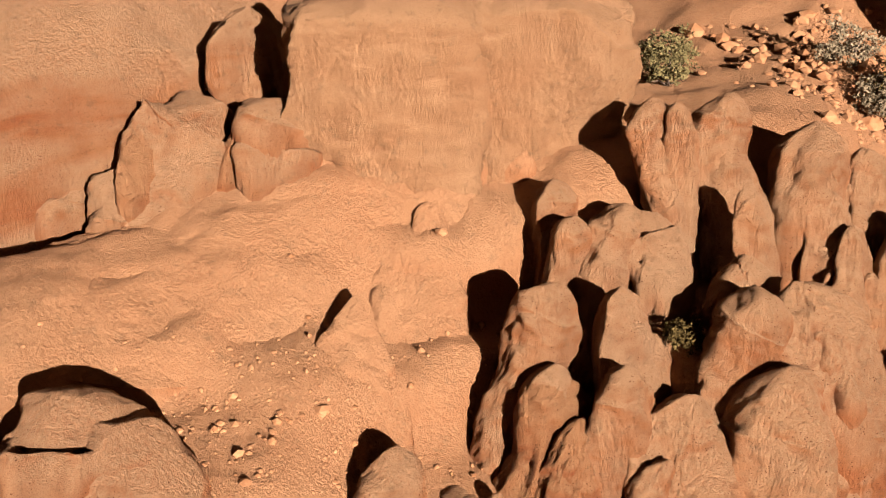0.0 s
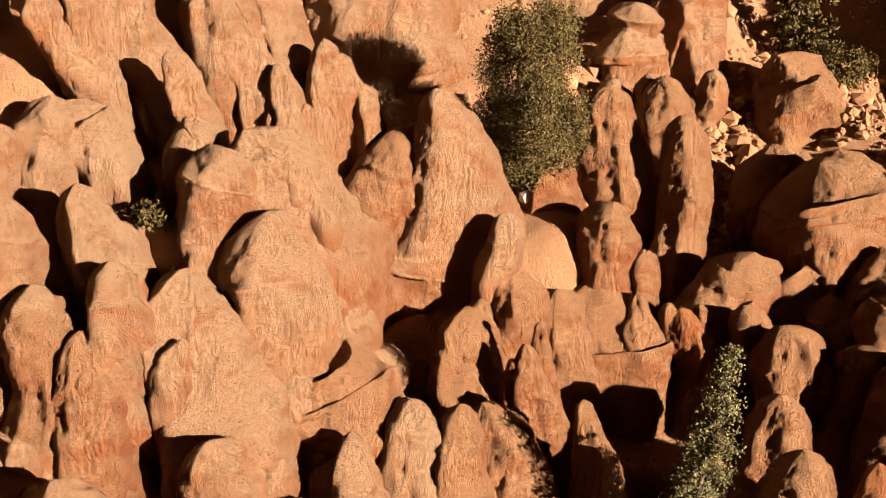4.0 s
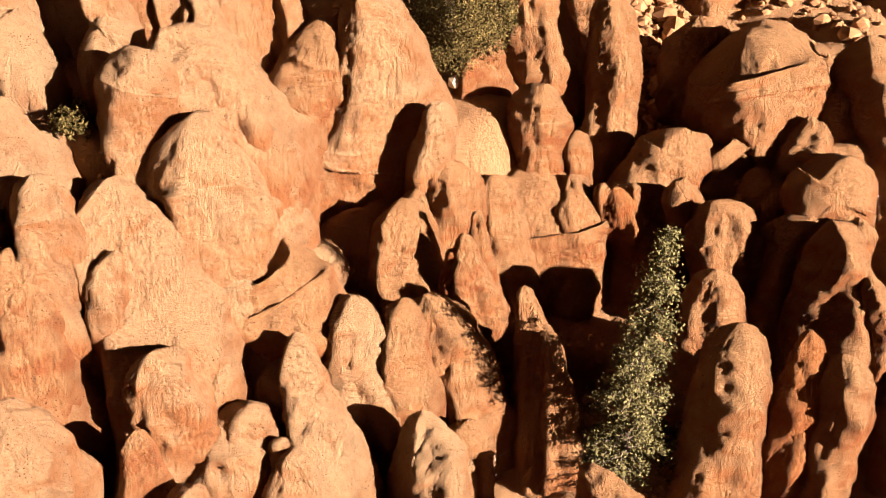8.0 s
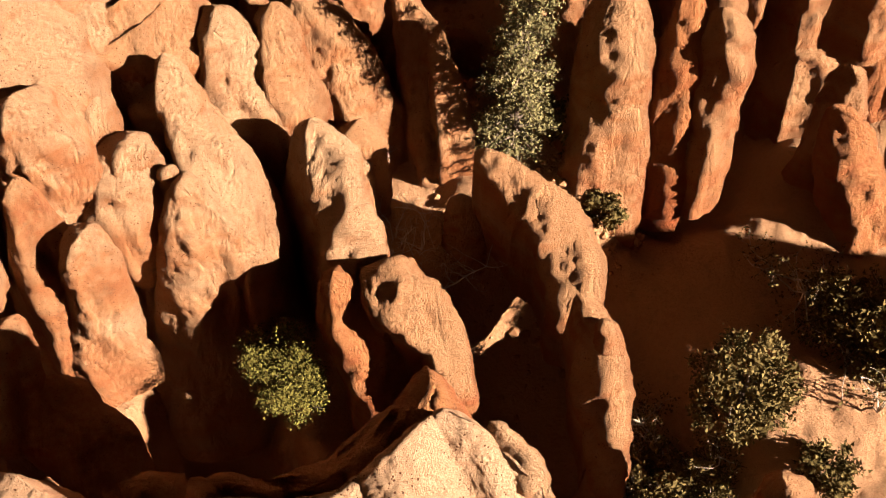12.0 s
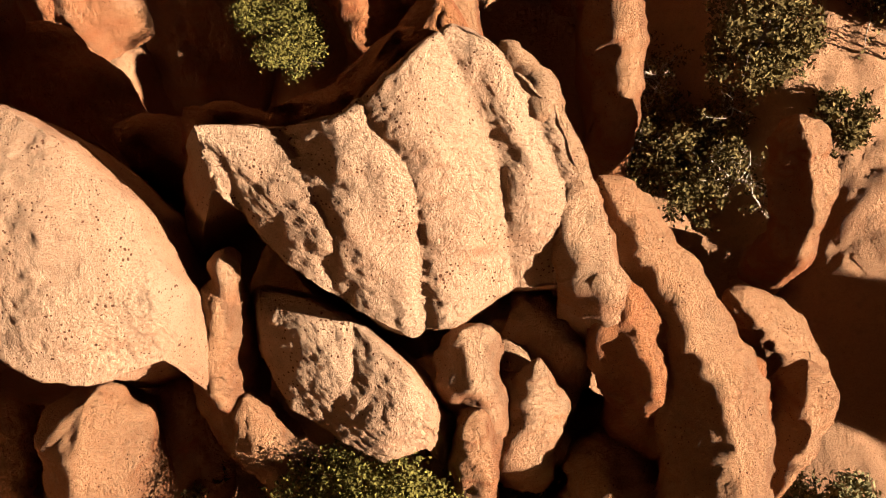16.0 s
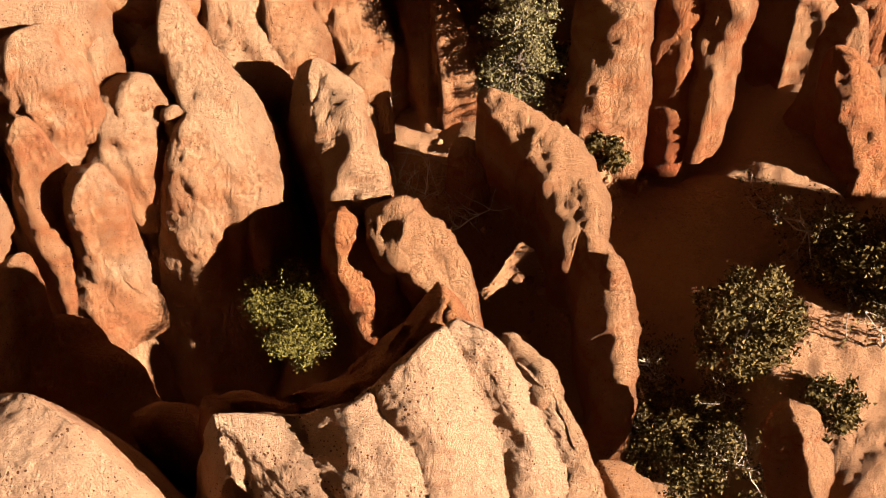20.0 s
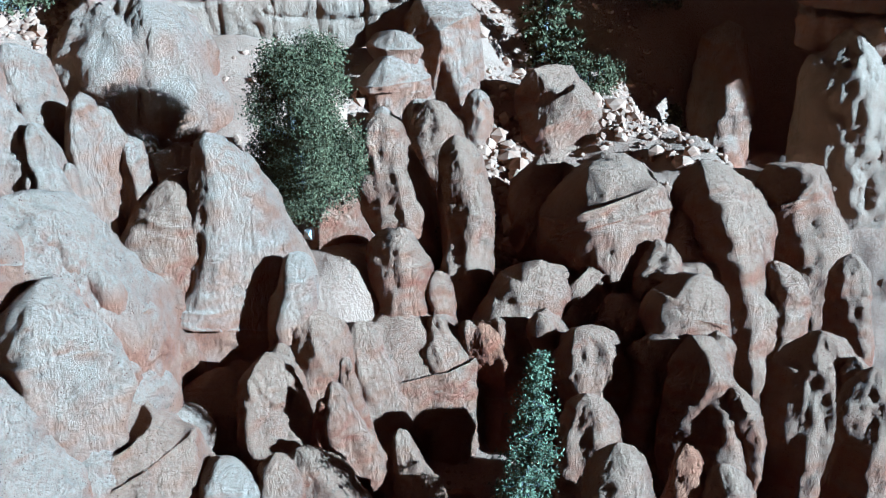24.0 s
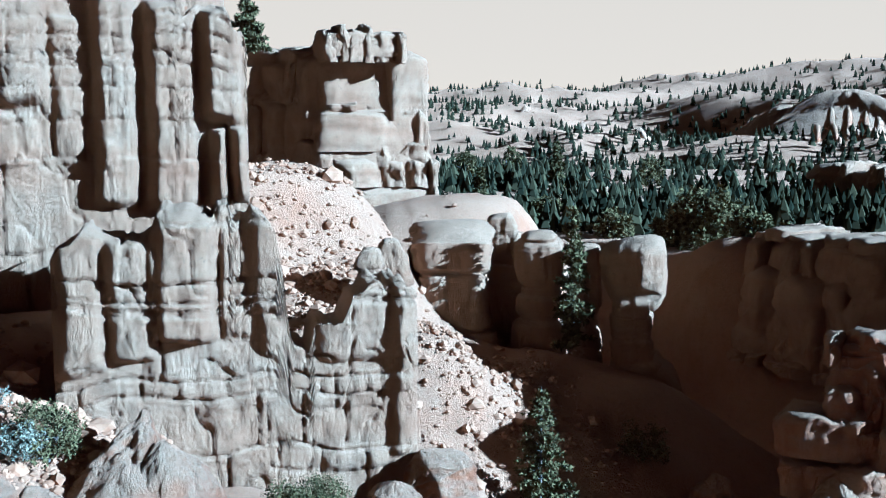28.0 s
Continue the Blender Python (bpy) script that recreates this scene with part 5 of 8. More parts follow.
column("fin", ((-0.60, 23.50, 14.08, 0.23), (-0.10, 23.24, 13.07, 0.80), (0.29, 22.70, 12.07, 1.01), (0.63, 22.02, 11.20, 0.92), (0.75, 21.29, 10.15, 0.88)), 0, STONE, of=it)
column("knob", ((0.78, 20.71, 11.92, 0.38), (0.72, 20.52, 11.11, 0.70), (0.62, 20.08, 10.32, 0.67)), -3, STONE, of=it)
column("fin", ((-1.69, 26.68, 12.23, 0.30), (-1.15, 26.42, 11.37, 0.81), (-0.57, 26.06, 10.84, 0.95), (-0.31, 25.48, 10.03, 1.00)), 2, STONE, of=it)
column("knob", ((-5.26, 19.26, 14.08, 0.38), (-5.39, 19.31, 12.74, 0.92), (-5.57, 19.13, 11.46, 0.97), (-5.74, 18.96, 10.62, 0.89), (-5.99, 18.83, 9.40, 1.03), (-6.49, 18.50, 7.12, 1.06), (-7.06, 18.20, 4.86, 1.15)), 16, STONE_PALE, of=it)
column("pillar", ((-4.06, 18.24, 13.42, 0.24), (-3.99, 18.26, 11.90, 0.88), (-3.86, 18.12, 10.10, 1.34), (-4.04, 17.85, 8.22, 1.49), (-4.51, 17.49, 6.18, 1.38), (-5.10, 17.12, 3.46, 1.51)), 12, STONE_PALE, of=it)
column("knob", ((-6.47, 16.93, 13.59, 0.43), (-6.65, 16.91, 12.57, 0.73), (-6.85, 16.67, 11.02, 0.75), (-7.22, 16.41, 9.04, 0.88)), 22, STONE_PALE, of=it)
column("knob", ((-4.33, 18.74, 13.45, 0.14), (-4.41, 18.67, 13.07, 0.26), (-4.54, 18.50, 12.62, 0.28)), 13, STONE_PALE, of=it)
column("fin", ((-7.63, 19.45, 15.95, 0.51), (-7.39, 19.39, 14.17, 1.13), (-7.32, 19.08, 12.60, 1.12), (-7.39, 18.76, 10.93, 1.11)), 21, STONE_PALE, of=it)
column("pillar", ((-7.85, 17.79, 14.83, 0.33), (-7.87, 17.66, 13.07, 0.73), (-7.68, 17.37, 11.27, 0.90), (-7.67, 17.00, 9.11, 1.00)), 25, STONE, of=it)
column("web", ((-4.64, 21.38, 13.77, 0.34), (-4.62, 21.19, 13.37, 0.61), (-4.56, 21.00, 12.91, 0.62), (-4.55, 20.82, 12.45, 0.68), (-4.52, 20.60, 11.99, 0.75)), 14, STONE_PALE, flat=0.80, cell=0.13, of=it)
column("web", ((-3.09, 21.01, 12.54, 0.32), (-2.86, 20.63, 11.77, 0.60), (-2.60, 20.09, 10.89, 0.64), (-2.39, 19.48, 10.00, 0.68), (-2.28, 18.93, 9.11, 0.71)), 11, STONE_PALE, flat=0.80, cell=0.13, of=it)
column("web", ((-4.52, 19.65, 11.99, 0.36), (-4.51, 19.45, 11.35, 0.77), (-4.47, 19.15, 10.60, 0.91), (-4.35, 18.88, 9.86, 1.05), (-4.32, 18.59, 9.11, 1.17)), 11, STONE_PALE, flat=0.80, cell=0.13, of=it)
column("web", ((-3.63, 18.96, 11.61, 0.25), (-3.48, 18.78, 11.05, 0.46), (-3.27, 18.53, 10.40, 0.48), (-3.17, 18.26, 9.76, 0.54), (-3.13, 17.99, 9.11, 0.63)), 11, STONE_PALE, flat=0.80, cell=0.13, of=it)
column("web", ((-1.81, 21.83, 12.41, 0.25), (-1.73, 21.46, 11.61, 0.45), (-1.72, 20.97, 10.68, 0.39), (-1.78, 20.45, 9.76, 0.37), (-1.85, 19.99, 8.83, 0.42)), 6, STONE_PALE, flat=0.80, cell=0.13, of=it)
column("web", ((-0.74, 20.52, 11.50, 0.39), (-0.83, 20.37, 10.90, 0.74), (-0.94, 20.14, 10.21, 0.80), (-0.97, 19.83, 9.52, 0.88), (-0.99, 19.47, 8.83, 0.97)), 2, STONE, flat=0.80, cell=0.13, of=it)
column("web", ((-0.51, 22.50, 12.43, 0.28), (-0.43, 22.25, 11.92, 0.56), (-0.31, 21.92, 11.33, 0.62), (-0.36, 21.58, 10.74, 0.69), (-0.41, 21.26, 10.15, 0.74)), 2, STONE, flat=0.80, cell=0.13, of=it)
column("web", ((-0.08, 21.07, 11.25, 0.32), (-0.16, 21.01, 11.04, 0.61), (-0.22, 20.89, 10.80, 0.64), (-0.28, 20.78, 10.56, 0.67), (-0.33, 20.67, 10.32, 0.70)), 2, STONE, flat=0.80, cell=0.13, of=it)
column("web", ((0.32, 20.13, 11.25, 0.31), (0.31, 20.05, 11.04, 0.58), (0.31, 19.94, 10.80, 0.60), (0.31, 19.84, 10.56, 0.61), (0.31, 19.73, 10.32, 0.63)), 1, STONE_PALE, flat=0.80, cell=0.13, of=it)
column("web", ((0.69, 21.33, 11.25, 0.25), (0.69, 21.26, 11.04, 0.46), (0.68, 21.12, 10.80, 0.47), (0.68, 20.97, 10.56, 0.49), (0.67, 20.83, 10.32, 0.50)), 0, STONE, flat=0.80, cell=0.13, of=it)
column("web", ((-5.12, 18.77, 9.82, 0.36), (-5.31, 18.64, 8.71, 0.73), (-5.57, 18.46, 7.43, 0.79), (-5.84, 18.26, 6.14, 0.83), (-6.16, 18.10, 4.86, 0.89)), 16, STONE_PALE, flat=0.80, cell=0.13, of=it)
column("web", ((-6.32, 19.42, 12.76, 0.33), (-6.37, 19.35, 12.35, 0.61), (-6.43, 19.28, 11.88, 0.63), (-6.48, 19.21, 11.40, 0.65), (-6.53, 19.12, 10.93, 0.65)), 16, STONE_PALE, flat=0.80, cell=0.13, of=it)
column("web", ((-7.01, 17.97, 12.47, 0.37), (-7.05, 17.92, 12.13, 0.68), (-7.09, 17.86, 11.73, 0.71), (-7.13, 17.80, 11.33, 0.73), (-7.18, 17.75, 10.93, 0.75)), 22, STONE_PALE, flat=0.80, cell=0.13, of=it)
column("web", ((-7.26, 17.20, 11.71, 0.20), (-7.27, 17.10, 11.13, 0.37), (-7.34, 17.00, 10.45, 0.37), (-7.41, 16.91, 9.78, 0.37), (-7.48, 16.81, 9.11, 0.38)), 22, STONE_PALE, flat=0.80, cell=0.13, of=it)
column("web", ((-7.74, 18.42, 13.19, 0.27), (-7.69, 18.37, 12.68, 0.52), (-7.66, 18.30, 12.10, 0.54), (-7.63, 18.23, 11.52, 0.56), (-7.63, 18.16, 10.93, 0.59)), 21, STONE_PALE, flat=0.80, cell=0.13, of=it)

it = formation("rock_formation", (3.50, 19.48, 4.54), "thin knife-edged fins descending into the ravine")
column("spire", ((2.41, 23.80, 14.37, 0.17), (2.58, 23.45, 13.38, 0.39), (2.89, 23.00, 12.06, 0.74), (3.05, 22.45, 10.79, 0.89), (3.23, 21.90, 9.46, 1.11), (3.60, 21.37, 8.31, 1.26), (3.78, 20.71, 7.31, 1.09), (3.70, 20.17, 6.16, 1.13), (3.50, 19.48, 4.54, 1.28)), -7, STONE, of=it)
column("spire", ((3.20, 22.70, 13.55, 0.15), (3.36, 22.13, 12.39, 0.32), (3.51, 21.44, 11.06, 0.48), (3.59, 20.80, 9.90, 0.55)), -9, STONE, of=it)
column("ridge", ((3.77, 18.70, 12.35, 0.25), (4.54, 18.06, 11.88, 0.48), (5.31, 17.39, 11.34, 0.76), (5.83, 16.65, 10.89, 0.86), (5.99, 15.77, 10.45, 0.81), (5.99, 14.91, 10.04, 0.70)), -15, STONE, drop=3.5, of=it)
column("ridge", ((5.61, 14.11, 11.82, 0.30), (5.86, 13.68, 11.30, 0.45), (6.03, 13.04, 10.54, 0.62), (6.10, 12.27, 9.71, 0.72), (6.09, 11.44, 8.98, 0.63), (6.03, 10.62, 8.22, 0.58)), -25, STONE, drop=3.5, of=it)
column("knob", ((6.08, 13.20, 11.95, 0.16), (6.20, 12.93, 11.34, 0.32), (6.24, 12.59, 10.70, 0.39)), -28, STONE, of=it)
column("ridge", ((-0.63, 20.01, 13.08, 0.35), (-0.32, 19.27, 12.19, 0.70), (-0.11, 18.34, 11.28, 0.89), (0.05, 17.49, 10.50, 1.01), (0.15, 16.71, 9.91, 0.96)), 0, STONE_PALE, drop=3, of=it)
column("ridge", ((0.24, 16.15, 11.24, 0.45), (0.90, 15.58, 10.67, 0.79), (1.57, 14.95, 10.32, 0.82), (2.06, 14.17, 10.00, 0.70), (2.30, 13.30, 9.60, 0.56)), -4, STONE, drop=3, of=it)
column("wall", ((-0.52, 16.06, 11.44, 0.34), (-0.35, 15.83, 9.98, 0.93), (0.14, 15.39, 8.64, 1.22), (0.50, 14.82, 7.49, 1.09)), 1, STONE_SHADE_RED, of=it)
column("knob", ((3.18, 18.84, 10.09, 0.26), (3.42, 18.69, 9.67, 0.41), (3.45, 18.30, 8.72, 0.54)), -11, STONE, of=it)
column("web", ((3.25, 22.40, 12.02, 0.19), (3.30, 22.20, 11.54, 0.38), (3.36, 21.95, 11.00, 0.42), (3.42, 21.69, 10.45, 0.46), (3.47, 21.42, 9.90, 0.51)), -7, STONE, flat=0.80, cell=0.13, of=it)

it = formation("rock_formation", (2.52, 31.93, 9.86), "steep red and orange buttresses along the rubble gully")
column("fin", ((1.73, 34.28, 17.10, 0.28), (1.35, 34.05, 15.83, 0.73), (1.27, 33.77, 14.55, 1.11), (1.78, 33.31, 13.10, 1.37), (2.27, 32.69, 11.72, 1.37), (2.52, 31.93, 9.86, 1.48)), -2, STONE, of=it)
column("pillar", ((3.50, 32.09, 16.25, 0.41), (3.32, 32.08, 15.14, 0.95), (3.32, 31.68, 13.96, 1.00), (3.49, 31.22, 12.92, 0.88), (3.65, 30.85, 11.53, 1.09)), -6, STONE, of=it)
column("knob", ((4.66, 31.50, 14.74, 0.32), (4.83, 31.30, 13.86, 0.48), (4.78, 31.00, 13.08, 0.46), (4.72, 30.72, 12.15, 0.54)), -9, STONE, of=it)
column("fin", ((2.91, 30.87, 13.79, 1.12), (3.22, 30.88, 11.76, 2.32), (3.59, 30.23, 9.88, 2.51), (3.85, 29.15, 7.74, 2.25), (4.15, 28.12, 5.17, 2.31)), -6, STONE, of=it)
column("fin", ((4.45, 30.21, 13.77, 0.36), (4.64, 30.04, 12.41, 0.82), (4.62, 29.56, 10.72, 1.03), (4.49, 28.99, 9.04, 1.10)), -9, STONE, of=it)
column("fin", ((3.38, 37.21, 18.38, 0.44), (3.43, 36.90, 17.14, 0.89), (3.58, 36.37, 15.74, 1.16), (3.94, 35.60, 14.20, 1.22)), -5, STONE, of=it)
column("fin", ((5.73, 40.66, 17.28, 0.65), (6.04, 40.33, 15.94, 1.06), (5.98, 39.72, 14.45, 1.21), (6.30, 39.03, 12.70, 1.44), (6.53, 38.07, 11.06, 1.23), (6.29, 37.14, 9.09, 1.28)), -8, STONE, of=it)
column("fin", ((7.60, 43.07, 15.41, 0.40), (7.58, 42.53, 13.79, 0.81), (7.64, 41.65, 12.03, 0.87)), -10, STONE, of=it)
column("wall", ((5.89, 29.70, 13.55, 0.40), (6.32, 29.79, 12.36, 1.10), (7.15, 29.69, 11.15, 1.57), (7.39, 29.23, 9.39, 1.77), (7.33, 28.55, 7.17, 1.87)), -12, STONE_SHADE_RED, of=it)
column("knob", ((7.94, 29.45, 14.03, 0.36), (8.04, 29.35, 13.33, 0.54), (8.15, 29.12, 12.77, 0.47)), -15, STONE, of=it)
column("knob", ((5.50, 29.82, 13.70, 0.18), (5.55, 29.73, 13.03, 0.37), (5.66, 29.53, 12.31, 0.42)), -10, STONE, of=it)
column("knob", ((6.56, 29.73, 13.77, 0.13), (6.61, 29.65, 13.22, 0.27), (6.69, 29.48, 12.61, 0.32)), -12, STONE, of=it)
column("fin", ((4.15, 25.67, 9.75, 0.44), (4.85, 25.26, 7.68, 0.98), (5.16, 24.74, 5.61, 1.36)), -11, STONE_SHADE_RED, of=it)
column("wall", ((1.68, 30.04, 13.89, 0.67), (1.92, 29.75, 12.37, 1.19), (2.16, 29.09, 10.58, 1.40), (2.50, 28.19, 8.65, 1.36)), -4, STONE, of=it)
column("wall", ((4.45, 29.96, 13.47, 0.54), (4.77, 29.70, 11.66, 1.11), (4.97, 29.04, 9.55, 1.30), (5.18, 28.31, 7.40, 1.40)), -9, STONE, of=it)
column("web", ((2.44, 32.93, 14.27, 0.44), (2.62, 32.66, 13.65, 0.81), (2.86, 32.31, 12.95, 0.83), (2.98, 32.11, 12.24, 0.82), (3.08, 31.91, 11.53, 0.83)), -2, STONE, flat=0.80, cell=0.13, of=it)
column("web", ((2.55, 32.34, 12.14, 0.40), (2.66, 32.24, 11.63, 0.74), (2.76, 32.03, 11.04, 0.80), (2.85, 31.82, 10.45, 0.86), (2.95, 31.62, 9.86, 0.92)), -2, STONE, flat=0.80, cell=0.13, of=it)
column("web", ((2.04, 31.53, 12.20, 0.52), (2.16, 31.36, 11.67, 0.97), (2.25, 31.16, 11.07, 1.02), (2.34, 30.95, 10.46, 1.06), (2.43, 30.68, 9.86, 1.11)), -2, STONE, flat=0.80, cell=0.13, of=it)
column("web", ((4.36, 31.48, 13.65, 0.25), (4.36, 31.35, 13.32, 0.44), (4.34, 31.20, 12.93, 0.44), (4.34, 31.09, 12.54, 0.45), (4.34, 30.98, 12.15, 0.46)), -6, STONE, flat=0.80, cell=0.13, of=it)
column("web", ((4.14, 30.73, 12.83, 0.26), (4.15, 30.71, 12.54, 0.49), (4.17, 30.64, 12.20, 0.52), (4.19, 30.56, 11.87, 0.55), (4.21, 30.48, 11.53, 0.58)), -6, STONE, flat=0.80, cell=0.13, of=it)
column("web", ((2.74, 30.80, 12.90, 0.35), (2.80, 30.75, 12.59, 0.66), (2.86, 30.68, 12.24, 0.70), (2.90, 30.58, 11.88, 0.75), (2.94, 30.48, 11.53, 0.80)), -6, STONE, flat=0.80, cell=0.13, of=it)
column("web", ((4.12, 30.63, 12.66, 0.28), (4.14, 30.60, 12.40, 0.54), (4.17, 30.57, 12.11, 0.57), (4.20, 30.54, 11.82, 0.61), (4.24, 30.49, 11.53, 0.65)), -6, STONE, flat=0.80, cell=0.13, of=it)
column("web", ((4.40, 31.17, 13.10, 0.30), (4.41, 31.12, 12.89, 0.56), (4.42, 31.08, 12.64, 0.59), (4.43, 31.03, 12.40, 0.63), (4.43, 30.98, 12.15, 0.67)), -9, STONE, flat=0.80, cell=0.13, of=it)
column("web", ((4.69, 30.72, 13.09, 0.15), (4.70, 30.69, 12.88, 0.29), (4.71, 30.65, 12.64, 0.30), (4.72, 30.61, 12.39, 0.31), (4.71, 30.54, 12.15, 0.34)), -9, STONE, flat=0.80, cell=0.13, of=it)
column("web", ((3.57, 30.00, 11.78, 0.43), (3.58, 29.80, 11.17, 0.80), (3.60, 29.57, 10.46, 0.81), (3.60, 29.28, 9.75, 0.81), (3.61, 28.99, 9.04, 0.81)), -9, STONE, flat=0.80, cell=0.13, of=it)
column("web", ((3.55, 29.81, 11.45, 0.45), (3.62, 29.61, 10.82, 0.85), (3.69, 29.35, 10.10, 0.89), (3.75, 29.08, 9.37, 0.92), (3.83, 28.79, 8.65, 0.95)), -4, STONE, flat=0.80, cell=0.13, of=it)

it = formation("rock_formation", (12.97, 41.79, 11.64), "domed orange rock mass with shaded fins below")
column("peak", ((11.08, 44.29, 16.83, 0.43), (11.66, 44.37, 15.60, 1.55), (12.36, 43.79, 14.24, 1.97), (12.66, 42.78, 13.08, 1.69), (12.97, 41.79, 11.64, 1.68)), -14, STONE, of=it)
column("knob", ((13.39, 43.96, 15.84, 0.47), (13.40, 43.66, 15.17, 0.67), (13.36, 43.08, 14.35, 0.67)), -17, STONE, of=it)
column("knob", ((11.82, 35.84, 16.77, 0.51), (11.97, 35.66, 16.28, 0.74), (11.89, 35.28, 15.65, 0.85)), -18, STONE, of=it)
column("dome", ((10.99, 34.66, 16.74, 1.10), (11.57, 34.73, 15.60, 2.19), (11.85, 34.11, 14.39, 2.48), (11.90, 33.04, 13.58, 1.84), (12.13, 31.98, 12.78, 1.22), (12.41, 31.03, 11.42, 1.22)), -18, STONE, lobes=0.6, of=it)
column("fin", ((9.91, 37.47, 16.03, 0.58), (10.24, 37.11, 14.86, 1.47), (10.70, 36.35, 13.77, 1.82), (11.20, 35.20, 12.67, 1.75)), -15, STONE, of=it)
column("slab", ((8.86, 32.47, 14.06, 0.43), (8.97, 32.37, 13.13, 1.30), (9.66, 32.00, 12.25, 1.86), (10.52, 31.31, 11.86, 1.53), (10.87, 30.41, 11.11, 1.36)), -15, STONE, lobes=0.5, of=it)
column("knob", ((10.96, 30.63, 13.74, 0.58), (11.28, 30.46, 12.88, 1.07), (11.20, 29.88, 12.06, 1.01), (11.12, 29.19, 11.06, 0.96)), -20, STONE, of=it)
column("fin", ((13.49, 31.94, 14.80, 0.38), (13.10, 31.60, 13.81, 0.93), (12.69, 30.96, 13.02, 0.92), (12.48, 30.19, 12.07, 0.92)), -22, STONE, of=it)
column("knob", ((13.72, 29.73, 14.86, 0.42), (13.58, 29.63, 13.87, 1.21), (13.20, 29.33, 13.24, 1.42), (13.07, 28.55, 12.37, 1.26)), -24, STONE, of=it)
column("knob", ((13.62, 27.43, 14.11, 0.40), (13.64, 27.15, 13.50, 0.50), (13.57, 26.79, 12.96, 0.45)), -26, STONE, of=it)
column("pillar", ((9.00, 28.43, 13.96, 0.69), (9.44, 28.33, 12.90, 1.16), (9.79, 27.86, 11.66, 1.18), (9.92, 27.28, 10.62, 0.93), (10.01, 26.65, 9.06, 0.89)), -18, STONE, of=it)
column("pillar", ((10.37, 27.82, 13.19, 0.33), (10.62, 27.46, 11.88, 0.53), (10.66, 26.93, 10.42, 0.59), (10.47, 26.31, 8.85, 0.58)), -21, STONE, of=it)
column("pillar", ((8.45, 25.04, 13.95, 0.30), (8.45, 24.78, 12.69, 0.75), (8.41, 24.15, 10.98, 1.00), (8.29, 23.37, 9.07, 1.17), (8.16, 22.53, 7.10, 1.30), (8.11, 21.62, 5.07, 1.39)), -19, STONE, of=it)
column("pillar", ((8.54, 22.25, 14.34, 0.52), (8.66, 21.97, 13.37, 0.79), (8.54, 21.45, 11.95, 0.98), (8.36, 20.87, 10.52, 1.09), (8.24, 20.27, 9.02, 1.25), (8.12, 19.52, 7.33, 1.33)), -22, STONE, of=it)
column("pillar", ((12.28, 27.89, 13.76, 0.40), (12.05, 27.85, 12.55, 1.07), (11.68, 27.27, 11.02, 1.19), (11.47, 26.46, 9.32, 1.15), (11.46, 25.53, 7.34, 1.18), (11.55, 24.54, 5.27, 1.20)), -24, STONE, of=it)
column("pillar", ((12.51, 26.82, 14.40, 0.39), (12.86, 26.60, 13.19, 0.95), (13.01, 26.01, 11.67, 1.16), (12.93, 25.32, 10.19, 1.18), (12.82, 24.54, 8.73, 1.04), (12.84, 23.60, 6.76, 1.06)), -26, STONE, of=it)
column("pillar", ((11.45, 21.47, 13.84, 0.40), (11.54, 21.24, 12.90, 0.71), (11.58, 20.81, 12.09, 0.68), (11.37, 20.47, 11.21, 0.73), (11.23, 19.85, 9.79, 0.79)), -29, STONE, of=it)
column("pillar", ((10.60, 22.09, 14.18, 0.31), (10.57, 21.80, 13.22, 0.53), (10.37, 21.27, 11.82, 0.68), (10.14, 20.59, 10.23, 0.74), (10.08, 19.92, 8.79, 0.75)), -27, STONE_SHADE_RED, of=it)
column("pillar", ((13.66, 27.16, 14.09, 0.20), (13.67, 27.00, 13.50, 0.35), (13.53, 26.77, 12.97, 0.35)), -27, STONE, of=it)
column("pillar", ((13.46, 25.35, 13.30, 0.24), (13.82, 25.05, 12.40, 0.49), (14.17, 24.53, 11.66, 0.35)), -30, STONE, of=it)
column("pillar", ((16.85, 26.41, 14.40, 0.81), (16.94, 26.26, 13.41, 1.29), (16.78, 25.77, 11.84, 1.62), (16.66, 25.14, 10.31, 1.75), (16.54, 24.44, 8.78, 1.77), (16.39, 23.57, 7.05, 1.69), (16.37, 22.58, 5.03, 1.67)), -33, STONE, of=it)
column("pillar", ((17.52, 25.38, 14.08, 0.30), (17.71, 25.20, 13.15, 0.72), (17.52, 24.60, 11.74, 0.78), (17.44, 23.84, 10.08, 0.79), (17.43, 23.05, 8.34, 0.86)), -36, STONE, of=it)
column("knob", ((16.09, 21.25, 10.95, 0.34), (16.19, 21.07, 10.18, 0.64), (15.98, 20.74, 9.19, 0.80), (15.80, 20.17, 7.85, 0.87)), -38, STONE, of=it)
column("pillar", ((18.23, 24.99, 13.54, 0.51), (18.61, 24.74, 12.22, 1.15), (18.60, 24.04, 10.51, 1.32), (18.58, 22.97, 8.22, 1.35)), -38, STONE_SHADE_RED, of=it)
column("fin", ((15.31, 20.14, 10.36, 0.39), (15.94, 19.55, 9.20, 0.89), (16.37, 18.62, 7.93, 1.05), (16.56, 17.65, 6.74, 1.02), (16.68, 16.69, 5.52, 1.03)), -40, STONE_SHADE_RED, of=it)
column("fin", ((15.11, 33.96, 17.13, 0.61), (15.32, 33.66, 15.88, 1.24), (15.85, 32.78, 14.35, 1.41), (16.12, 31.75, 12.94, 1.24), (16.23, 30.67, 11.34, 1.13), (16.20, 29.48, 9.60, 0.97), (16.10, 28.45, 8.03, 0.86)), -25, STONE, of=it)
